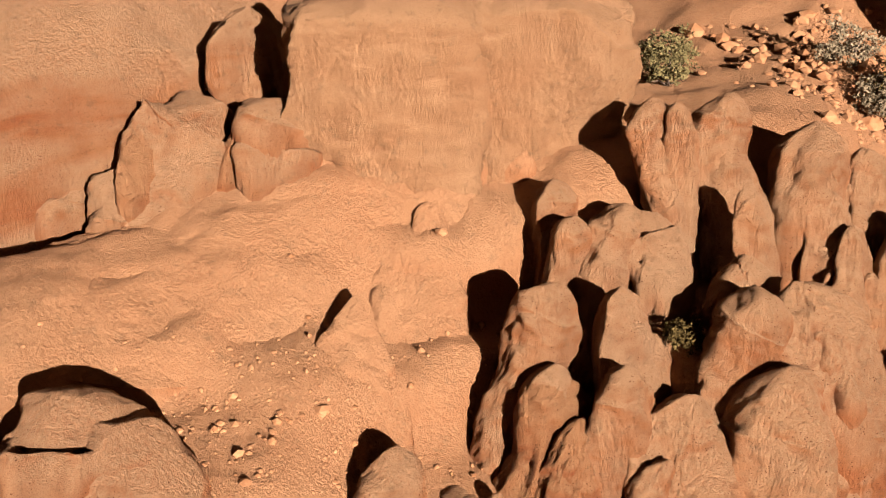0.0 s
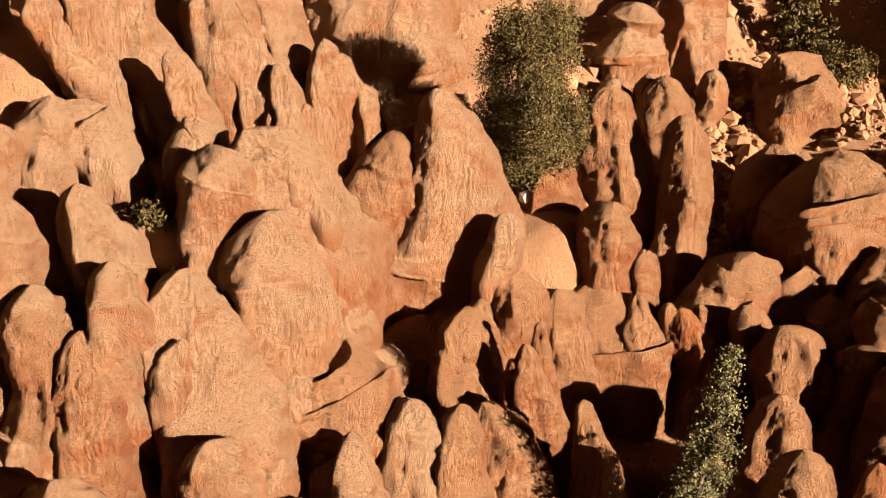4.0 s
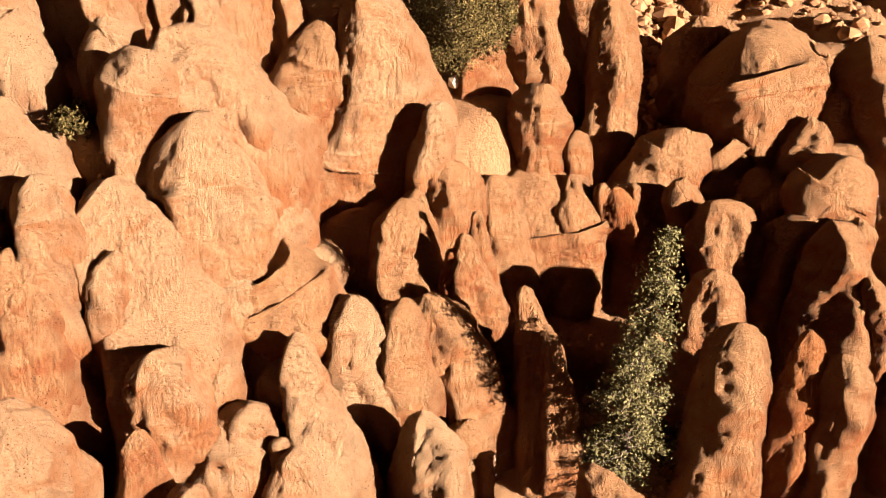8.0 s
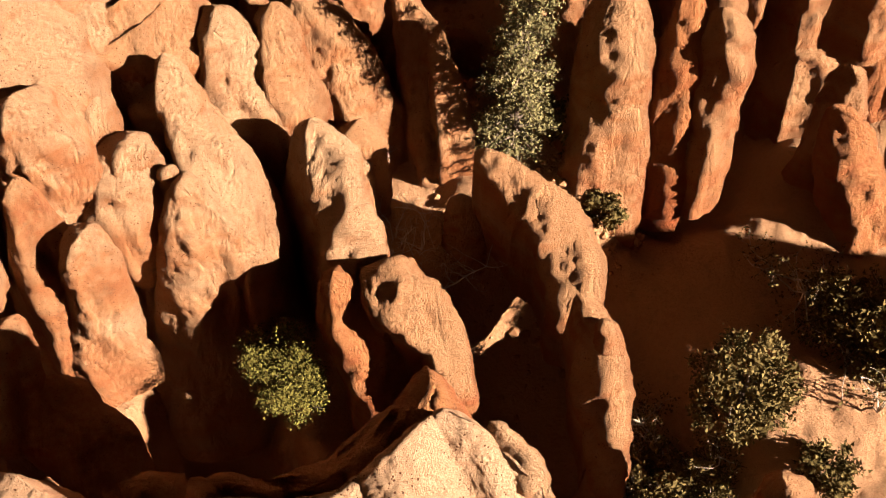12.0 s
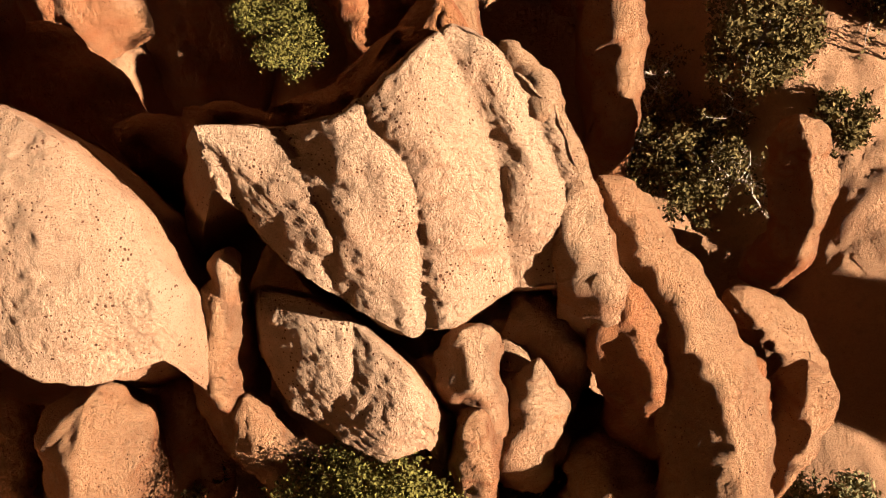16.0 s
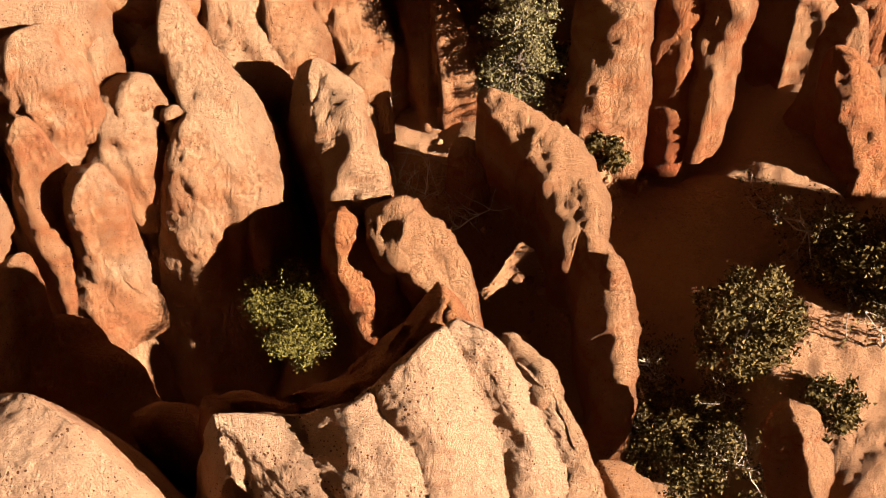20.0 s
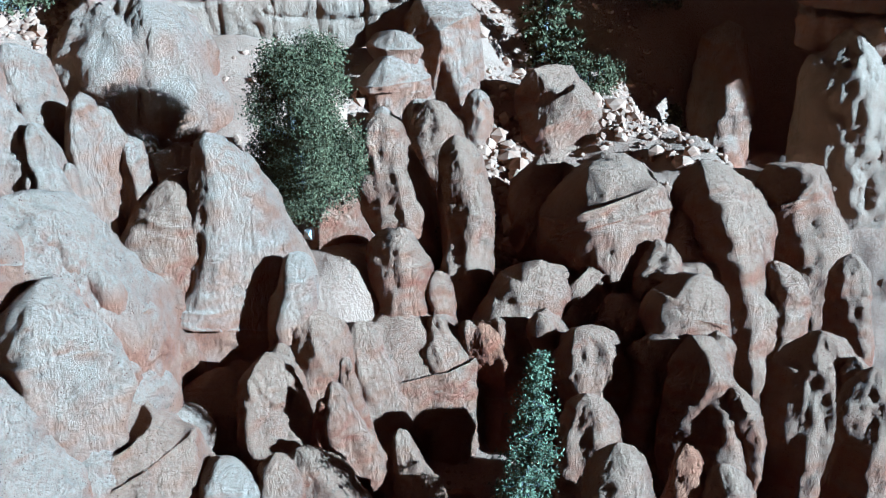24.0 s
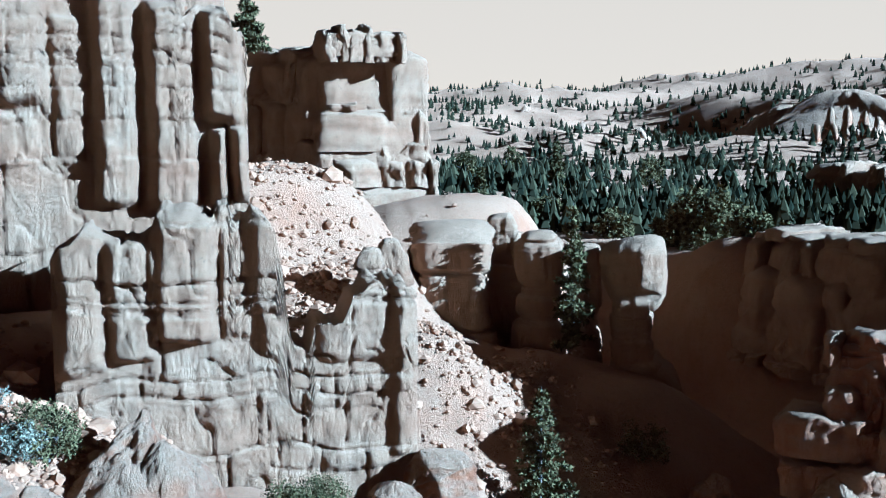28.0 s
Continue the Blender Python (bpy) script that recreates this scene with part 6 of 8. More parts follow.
column("fin", ((17.39, 31.43, 14.02, 0.67), (17.56, 31.05, 13.00, 0.96), (17.32, 30.29, 11.49, 1.02), (16.78, 29.37, 9.88, 0.91), (16.39, 28.37, 8.06, 0.86)), -30, STONE, of=it)
column("fin", ((19.59, 37.43, 14.82, 1.26), (20.57, 36.93, 13.60, 1.85), (20.91, 35.79, 11.87, 1.92), (21.00, 34.55, 10.39, 1.60), (21.04, 33.33, 8.94, 1.27)), -29, STONE, of=it)
column("fin", ((21.04, 32.36, 13.42, 0.48), (21.05, 31.97, 12.31, 0.78), (20.80, 31.21, 10.73, 0.90), (20.47, 30.37, 9.21, 0.85)), -33, STONE, of=it)
column("knob", ((18.15, 36.84, 14.38, 0.28), (18.24, 36.51, 13.61, 0.47), (18.40, 36.01, 12.79, 0.50)), -27, STONE, of=it)
column("knob", ((18.32, 34.78, 13.89, 0.27), (18.40, 34.61, 13.32, 0.51), (18.37, 34.16, 12.53, 0.54)), -28, STONE, of=it)
column("knob", ((13.00, 32.05, 15.02, 0.22), (12.98, 31.73, 14.12, 0.49), (13.10, 31.15, 13.12, 0.54)), -22, STONE, of=it)
column("fin", ((16.11, 22.28, 16.19, 0.45), (16.21, 22.09, 15.20, 0.91), (16.05, 21.51, 14.02, 0.92)), -36, STONE, of=it)
column("web", ((10.77, 36.59, 15.18, 0.52), (10.89, 36.44, 14.92, 1.02), (11.02, 36.25, 14.62, 1.08), (11.15, 36.01, 14.32, 1.14), (11.29, 35.64, 14.01, 1.22)), -18, STONE, flat=0.80, cell=0.13, of=it)
column("web", ((10.19, 32.85, 13.39, 0.50), (10.43, 32.76, 13.19, 0.95), (10.73, 32.57, 12.95, 0.97), (11.01, 32.37, 12.71, 0.98), (11.18, 32.24, 12.48, 1.00)), -18, STONE, flat=0.80, cell=0.13, of=it)
column("web", ((11.58, 31.47, 13.16, 0.36), (11.68, 31.44, 12.97, 0.64), (11.75, 31.33, 12.77, 0.63), (11.76, 31.19, 12.56, 0.67), (11.77, 31.05, 12.35, 0.71)), -18, STONE, flat=0.80, cell=0.13, of=it)
column("web", ((12.98, 32.47, 14.11, 0.42), (12.86, 32.41, 13.90, 0.74), (12.74, 32.25, 13.65, 0.72), (12.65, 32.04, 13.41, 0.69), (12.57, 31.82, 13.16, 0.66)), -18, STONE, flat=0.80, cell=0.13, of=it)
column("web", ((14.23, 34.23, 15.40, 0.66), (14.38, 34.02, 14.98, 1.27), (14.54, 33.78, 14.51, 1.36), (14.55, 33.41, 14.03, 1.39), (14.48, 32.98, 13.55, 1.40)), -18, STONE, flat=0.80, cell=0.13, of=it)
column("web", ((12.94, 32.44, 14.54, 0.44), (12.93, 32.42, 14.39, 0.82), (12.90, 32.38, 14.22, 0.82), (12.89, 32.32, 14.05, 0.82), (12.90, 32.22, 13.88, 0.82)), -18, STONE, flat=0.80, cell=0.13, of=it)
column("web", ((10.38, 31.55, 13.08, 0.46), (10.49, 31.50, 12.87, 0.86), (10.61, 31.32, 12.64, 0.88), (10.71, 31.14, 12.40, 0.91), (10.82, 30.93, 12.16, 0.89)), -15, STONE, flat=0.80, cell=0.13, of=it)
column("web", ((12.00, 31.04, 13.32, 0.30), (12.03, 30.98, 13.19, 0.55), (12.05, 30.92, 13.04, 0.54), (12.09, 30.85, 12.89, 0.54), (12.07, 30.74, 12.74, 0.56)), -20, STONE, flat=0.80, cell=0.13, of=it)
column("web", ((13.50, 31.04, 14.19, 0.34), (13.44, 31.01, 14.00, 0.64), (13.37, 30.94, 13.78, 0.68), (13.24, 30.83, 13.56, 0.70), (13.12, 30.72, 13.34, 0.72)), -22, STONE, flat=0.80, cell=0.13, of=it)
column("web", ((14.29, 32.29, 14.11, 0.45), (14.36, 32.24, 13.90, 0.88), (14.38, 32.11, 13.65, 0.96), (14.35, 31.94, 13.41, 1.03), (14.32, 31.78, 13.16, 1.11)), -22, STONE, flat=0.80, cell=0.13, of=it)
column("web", ((10.34, 27.80, 12.15, 0.19), (10.39, 27.71, 11.83, 0.35), (10.41, 27.57, 11.46, 0.36), (10.41, 27.42, 11.08, 0.36), (10.42, 27.27, 10.71, 0.36)), -18, STONE, flat=0.80, cell=0.13, of=it)
column("web", ((10.95, 28.27, 12.58, 0.42), (10.93, 28.13, 12.21, 0.74), (10.92, 27.96, 11.79, 0.72), (10.86, 27.78, 11.36, 0.70), (10.79, 27.58, 10.94, 0.69)), -18, STONE, flat=0.80, cell=0.13, of=it)
column("web", ((11.06, 27.71, 12.10, 0.23), (11.07, 27.59, 11.76, 0.41), (11.05, 27.45, 11.37, 0.42), (11.03, 27.31, 10.98, 0.42), (11.03, 27.15, 10.59, 0.43)), -21, STONE, flat=0.80, cell=0.13, of=it)
column("web", ((12.53, 27.07, 12.00, 0.31), (12.48, 26.87, 11.45, 0.63), (12.42, 26.61, 10.82, 0.69), (12.36, 26.33, 10.19, 0.74), (12.32, 26.01, 9.56, 0.78)), -24, STONE, flat=0.80, cell=0.13, of=it)
column("web", ((13.50, 25.68, 12.89, 0.24), (13.54, 25.66, 12.76, 0.46), (13.57, 25.64, 12.61, 0.49), (13.61, 25.62, 12.46, 0.52), (13.67, 25.55, 12.32, 0.56)), -26, STONE, flat=0.80, cell=0.13, of=it)
column("web", ((16.97, 31.25, 12.52, 0.26), (16.93, 30.98, 12.05, 0.47), (16.88, 30.68, 11.52, 0.47), (16.79, 30.34, 10.98, 0.44), (16.68, 29.99, 10.44, 0.42)), -25, STONE, flat=0.80, cell=0.13, of=it)
column("web", ((18.68, 36.94, 13.98, 0.35), (18.73, 36.91, 13.86, 0.69), (18.79, 36.87, 13.71, 0.75), (18.85, 36.82, 13.57, 0.81), (18.89, 36.75, 13.43, 0.85)), -29, STONE, flat=0.80, cell=0.13, of=it)

it = formation("hoodoo", (4.81, 44.71, 17.45), "pale hoodoo with a round head on stacked columns")
column("head", ((4.85, 44.83, 18.79, 0.57), (4.86, 45.03, 18.19, 1.01), (4.84, 44.91, 17.70, 0.96), (4.81, 44.71, 17.45, 0.74)), -6, STONE_PALE, sink=0.3, lobes=0.5, of=it)
column("pillar", ((4.49, 44.05, 17.91, 0.63), (4.55, 44.29, 16.87, 1.38), (4.58, 43.99, 16.04, 1.31), (4.49, 43.52, 15.56, 0.84), (4.31, 43.14, 14.07, 0.87)), -6, STONE_PALE, of=it)
column("pillar", ((3.91, 41.25, 16.85, 0.27), (3.74, 41.06, 15.63, 0.63), (3.78, 40.60, 14.23, 0.79), (3.87, 39.97, 12.64, 0.83)), -6, STONE_PALE, of=it)
column("pillar", ((5.25, 41.34, 17.04, 0.38), (5.63, 41.15, 15.73, 0.97), (5.98, 40.53, 14.11, 1.19), (6.23, 39.74, 12.57, 1.11), (6.37, 39.03, 10.98, 1.16)), -8, STONE_PALE, of=it)
column("tower", ((6.36, 47.43, 19.37, 1.03), (7.02, 47.39, 18.05, 1.76), (7.32, 46.70, 16.46, 1.68), (7.64, 46.09, 14.96, 1.67), (7.93, 45.29, 13.38, 1.44), (7.81, 44.49, 11.38, 1.35)), -9, STONE_PALE, strat=2.0, of=it)
column("pillar", ((8.30, 43.25, 16.52, 0.29), (8.28, 42.98, 15.26, 0.61), (7.95, 42.46, 13.56, 0.77), (7.62, 41.90, 11.86, 0.88)), -11, STONE_PALE, of=it)
column("web", ((5.85, 45.60, 16.30, 0.61), (5.73, 45.21, 15.80, 1.18), (5.56, 44.80, 15.22, 1.26), (5.58, 44.66, 14.65, 1.31), (5.63, 44.51, 14.07, 1.36)), -6, STONE_PALE, flat=0.80, cell=0.13, of=it)
column("web", ((4.58, 41.10, 15.08, 0.33), (4.64, 40.92, 14.53, 0.65), (4.72, 40.70, 13.90, 0.71), (4.81, 40.43, 13.27, 0.76), (4.91, 40.17, 12.64, 0.81)), -6, STONE_PALE, flat=0.80, cell=0.13, of=it)

it = formation("rock_formation", (3.05, 4.55, 16.26), "orange rock spine with one face coloured dark red as shade")
column("flute", ((1.85, 7.99, 18.95, 0.16), (2.19, 7.43, 18.38, 0.39), (2.53, 6.64, 17.76, 0.45), (2.77, 5.90, 17.18, 0.52), (2.98, 5.21, 16.68, 0.52), (3.05, 4.55, 16.26, 0.44)), -20, STONE_PALE, drop=4, ridge=0.9, of=it)
column("spine", ((3.50, 6.45, 16.20, 0.25), (3.80, 5.94, 15.65, 0.56), (4.05, 5.38, 15.20, 0.70), (4.40, 4.67, 14.74, 0.75), (4.75, 3.94, 14.32, 0.73), (5.11, 3.10, 13.76, 0.81), (5.33, 2.26, 13.15, 0.93), (5.35, 1.43, 12.55, 1.03), (5.20, 0.49, 11.91, 1.05)), -37, STONE, lobes=0.5, crease=0, drop=5, of=it)
# the face's shade is also put into its dark red stone
column("face", ((3.53, 4.53, 15.85, 0.27), (3.83, 4.02, 14.68, 0.64), (4.12, 3.34, 13.41, 0.78), (4.19, 2.51, 11.97, 0.76)), -49, STONE_SHADE_RED, of=it)
column("knob", ((0.63, 4.38, 14.84, 0.31), (0.71, 3.96, 13.92, 0.62), (0.87, 3.39, 13.12, 0.59), (0.93, 3.00, 12.64, 0.45)), -17, STONE_PALE, of=it)
column("knob", ((1.98, 3.69, 14.15, 0.17), (2.01, 3.22, 12.94, 0.57), (1.91, 2.69, 11.88, 0.65), (1.83, 2.31, 11.22, 0.58)), -40, STONE_PALE, of=it)
column("pillar", ((1.98, 4.86, 14.38, 0.37), (2.33, 4.49, 13.27, 0.81), (2.33, 3.92, 11.97, 0.90), (2.26, 3.29, 10.65, 0.82)), -33, STONE_PALE, of=it)
column("knob", ((0.64, 2.99, 13.88, 0.29), (0.63, 2.52, 12.80, 0.46), (0.51, 1.92, 11.55, 0.48), (0.41, 1.41, 10.50, 0.49)), -25, STONE, of=it)
column("pillar", ((3.12, 2.19, 12.32, 0.53), (3.53, 1.66, 11.14, 1.05), (3.70, 0.87, 9.79, 1.20)), -71, STONE, of=it)
column("web", ((1.58, 3.65, 13.52, 0.20), (1.55, 3.55, 13.32, 0.36), (1.52, 3.44, 13.09, 0.37), (1.48, 3.30, 12.87, 0.38), (1.44, 3.15, 12.64, 0.38)), -17, STONE_PALE, flat=0.80, cell=0.13, of=it)
column("web", ((1.52, 4.34, 13.65, 0.27), (1.53, 4.20, 13.42, 0.53), (1.55, 4.03, 13.16, 0.56), (1.53, 3.83, 12.90, 0.59), (1.50, 3.62, 12.64, 0.61)), -17, STONE_PALE, flat=0.80, cell=0.13, of=it)
column("web", ((2.20, 3.78, 12.92, 0.20), (2.19, 3.61, 12.54, 0.39), (2.18, 3.42, 12.10, 0.43), (2.15, 3.20, 11.66, 0.46), (2.12, 2.96, 11.22, 0.49)), -40, STONE_PALE, flat=0.80, cell=0.13, of=it)
column("web", ((3.01, 2.95, 11.62, 0.35), (3.02, 2.91, 11.40, 0.67), (3.02, 2.86, 11.15, 0.71), (3.03, 2.76, 10.90, 0.76), (3.04, 2.66, 10.65, 0.80)), -33, STONE_PALE, flat=0.80, cell=0.13, of=it)

it = formation("rock_formation", (7.92, 2.95, 10.49), "orange outcrop of broken blocks beside the spine")
column("block", ((6.35, 4.69, 12.73, 0.19), (6.91, 4.21, 12.00, 0.53), (7.54, 3.63, 11.28, 0.77), (7.92, 2.95, 10.49, 0.87)), -62, STONE, of=it)
column("block", ((7.32, 2.74, 13.26, 0.35), (7.48, 2.25, 12.21, 0.68), (7.35, 1.70, 11.19, 0.74), (7.09, 1.22, 10.40, 0.62)), -76, STONE, of=it)
column("block", ((6.19, 3.12, 13.55, 0.18), (6.33, 2.63, 12.60, 0.38), (6.47, 1.94, 11.45, 0.43)), -71, STONE_SHADE_RED, of=it)
column("boulder", ((9.39, 8.63, 11.38, 0.41), (9.54, 8.18, 10.41, 0.70), (9.80, 7.60, 9.48, 0.82), (9.81, 7.03, 8.74, 0.68), (9.69, 6.59, 8.07, 0.63)), -52, STONE, cell=0.08, label="rounded orange boulder standing in the ravine sand")
column("rock_fin", ((-3.60, 5.97, 15.25, 0.21), (-3.89, 5.58, 14.30, 0.49), (-3.99, 5.01, 13.32, 0.59), (-3.99, 4.47, 12.47, 0.60), (-4.04, 3.90, 11.59, 0.58)), 33, STONE, label="narrow orange fin wedged between pale slabs")
column("boulder", ((-3.32, 6.28, 15.97, 0.21), (-3.38, 6.10, 15.54, 0.30), (-3.49, 5.85, 15.12, 0.28)), 27, STONE_PALE, label="small pale boulder caught in the cleft")
column("boulder", ((-6.72, 4.51, 13.44, 0.53), (-6.92, 4.07, 12.39, 1.04), (-7.03, 3.39, 11.27, 1.27), (-7.33, 2.56, 10.10, 1.22)), 60, STONE, strat=3.0, label="layered tan boulder with curved strata below the slab")
column("boulder", ((-3.70, 4.11, 13.36, 0.33), (-3.55, 3.68, 12.61, 0.69), (-3.25, 3.12, 11.99, 0.74), (-3.05, 2.55, 11.46, 0.64)), 43, STONE, strat=3.0, label="layered tan boulder with curved strata below the slab")
column("boulder", ((-5.06, 4.87, 11.91, 0.33), (-5.51, 4.40, 10.70, 0.76), (-5.81, 3.61, 9.20, 1.02), (-5.99, 2.70, 7.68, 1.13)), 51, STONE, label="dark orange boulder in the cleft under the slab")
column("boulder", ((-8.67, 5.07, 11.65, 0.44), (-9.38, 4.52, 10.18, 1.00), (-10.17, 3.78, 8.59, 1.33)), 65, STONE, label="orange boulder at the foot of the slab")
column("rock_fin", ((-8.15, 14.61, 13.74, 0.32), (-8.39, 14.34, 12.84, 0.58), (-8.62, 13.94, 11.95, 0.66), (-8.84, 13.42, 10.89, 0.71)), 28, STONE, label="rounded orange rock above the dark cleft")
# two ridges in the darker red stone, which carries their shade
column("rock_fin", ((-8.61, 13.97, 11.59, 0.50), (-7.91, 13.49, 10.75, 1.06), (-7.28, 12.74, 10.09, 1.10), (-6.77, 11.83, 9.42, 0.96), (-6.71, 11.04, 8.62, 1.00)), 28, STONE_SHADE_RED, drop=3, label="ridge coloured red as shade beside the dark cleft")
column("rock_fin", ((-5.55, 9.96, 13.99, 0.28), (-4.84, 9.62, 13.55, 0.60), (-4.34, 9.15, 13.21, 0.63), (-3.96, 8.55, 12.89, 0.49)), 23, STONE_SHADE_RED, drop=3, label="ridge coloured red as shade joining the pale slab")

it = formation("rock_formation", (-18.69, 10.75, 17.15), "pale rounded boulders on the sandy terrace")
column("boulder", ((-18.79, 11.08, 20.07, 0.27), (-18.94, 11.16, 19.34, 1.09), (-18.91, 11.04, 18.34, 1.85), (-18.69, 10.75, 17.15, 2.49)), 60, STONE_PALE, of=it)
column("boulder", ((-20.14, 11.05, 20.38, 0.52), (-20.39, 11.01, 19.40, 1.54), (-20.20, 10.69, 18.51, 1.88)), 62, STONE_PALE, of=it)
column("boulder", ((-14.96, 17.23, 17.62, 0.40), (-14.95, 17.08, 16.76, 0.74), (-14.94, 16.69, 15.91, 0.83), (-14.74, 16.32, 14.91, 0.88)), 43, STONE_PALE, of=it)
column("boulder", ((-15.00, 17.35, 17.57, 0.43), (-14.85, 17.27, 16.75, 0.88), (-14.73, 16.87, 15.74, 1.05), (-14.60, 16.41, 14.78, 1.11)), 41, STONE_PALE, of=it)
column("boulder", ((-13.19, 18.12, 15.83, 0.62), (-13.38, 18.26, 14.82, 1.70), (-13.50, 17.99, 13.87, 2.21), (-13.50, 17.41, 12.69, 2.47)), 37, STONE_PALE, of=it)
column("boulder", ((-10.74, 17.11, 16.64, 0.34), (-10.62, 17.04, 15.90, 0.78), (-10.49, 16.67, 15.09, 0.89)), 33, STONE_PALE, of=it)
column("boulder", ((-10.27, 17.03, 16.46, 0.41), (-10.33, 16.88, 15.43, 1.10), (-10.36, 16.47, 14.23, 1.61)), 31, STONE_PALE, of=it)
column("boulder", ((-5.46, 19.56, 13.85, 0.46), (-5.62, 19.41, 12.92, 0.98), (-5.66, 18.90, 11.88, 1.11)), 16, STONE_PALE, of=it)
column("web", ((-11.94, 17.75, 15.16, 0.53), (-11.92, 17.71, 14.95, 1.04), (-11.92, 17.67, 14.71, 1.12), (-11.95, 17.61, 14.47, 1.19), (-11.98, 17.56, 14.23, 1.27)), 37, STONE_PALE, flat=0.80, cell=0.13, of=it)

it = formation("rock_formation", (7.12, 30.47, 12.22), "sloping orange flank between the gully and the dome")
column("flank", ((8.55, 31.70, 14.72, 0.32), (8.36, 31.60, 13.79, 1.08), (7.85, 31.07, 12.96, 1.24), (7.12, 30.47, 12.22, 1.19)), -15, STONE, lobes=0.5, of=it)
column("flank", ((7.15, 31.41, 14.16, 0.69), (7.44, 31.05, 12.93, 1.13), (8.11, 30.63, 11.98, 1.31), (8.37, 29.83, 10.51, 1.38)), -13, STONE, of=it)
column("wall", ((6.05, 36.08, 17.79, 0.49), (6.33, 35.43, 16.26, 0.86), (6.38, 34.49, 14.63, 0.95), (6.20, 33.49, 13.00, 0.99), (5.92, 32.49, 11.35, 1.02)), -10, STONE, of=it)
column("web", ((6.83, 32.61, 12.98, 0.44), (6.89, 32.48, 12.61, 0.85), (6.97, 32.31, 12.19, 0.93), (7.00, 32.12, 11.77, 1.00), (6.99, 31.90, 11.35, 1.06)), -13, STONE, flat=0.80, cell=0.13, of=it)

it = formation("rock_formation", (13.00, 71.81, 19.05), "short pale hoodoos with cap stones on the talus edge")
column("hoodoo", ((12.30, 72.48, 27.87, 2.27), (12.38, 72.96, 26.68, 3.12), (12.32, 72.63, 25.41, 2.80), (12.28, 72.36, 23.90, 2.59), (12.69, 71.93, 21.50, 2.38), (13.00, 71.81, 19.05, 2.60)), -10, STONE_CLIFF, strat=2.0, lobes=0.22, cell=0.13, ridge=0.5, square=4.5, courses=6, of=it)
column("hoodoo", ((16.38, 75.14, 28.57, 0.65), (16.65, 75.37, 27.20, 1.19), (17.28, 75.25, 25.29, 1.41), (17.04, 75.08, 22.97, 1.41), (16.80, 74.90, 19.57, 1.53)), -13, STONE_CLIFF, strat=2.0, lobes=0.22, cell=0.13, ridge=0.5, square=4.5, courses=6, of=it)
column("hoodoo", ((18.56, 71.87, 27.58, 1.15), (18.62, 72.04, 26.25, 1.57), (18.69, 71.74, 23.83, 1.46), (18.57, 71.66, 20.96, 1.68)), -14, STONE_CLIFF, strat=2.0, lobes=0.22, cell=0.13, ridge=0.5, square=4.5, courses=6, of=it)
column("hoodoo", ((6.40, 59.21, 28.51, 0.34), (6.36, 59.49, 27.38, 0.85), (6.43, 59.59, 25.86, 1.19), (6.50, 59.46, 23.86, 1.28)), -6, STONE_CLIFF, strat=2.0, lobes=0.22, cell=0.13, ridge=0.5, square=4.5, courses=6, of=it)
column("hoodoo", ((4.72, 54.40, 28.54, 0.39), (4.69, 54.54, 27.55, 0.70), (4.80, 54.47, 26.33, 0.78)), -5, STONE_CLIFF, strat=2.0, lobes=0.22, cell=0.13, ridge=0.5, square=4.5, courses=6, of=it)

it = formation("hoodoo", (24.54, 66.13, 17.06), "tall dark-banded hoodoo with a wide cap")
column("column", ((23.65, 66.71, 27.52, 1.69), (23.95, 66.68, 26.17, 1.90), (24.02, 66.45, 24.45, 1.80), (23.81, 66.26, 23.52, 1.60), (23.52, 65.84, 23.01, 0.99), (23.60, 66.05, 22.36, 1.39), (23.54, 65.91, 21.07, 1.35), (23.55, 65.76, 19.74, 1.30), (23.82, 65.90, 18.72, 1.71), (24.54, 66.13, 17.06, 2.44)), -20, STONE_CLIFF, strat=2.0, lobes=0.22, cell=0.13, ridge=0.5, square=4.5, courses=6, of=it)

it = formation("hoodoo", (21.20, 68.94, 18.55), "slim banded hoodoo beside the pine")
column("column", ((21.38, 69.36, 26.90, 0.71), (21.40, 69.36, 24.90, 0.97), (21.29, 69.13, 22.54, 0.92), (21.16, 68.94, 21.77, 0.72), (21.19, 68.97, 20.56, 0.92), (21.20, 68.94, 18.55, 1.14)), -17, STONE_CLIFF, strat=2.0, lobes=0.22, cell=0.13, ridge=0.5, square=4.5, courses=6, of=it)
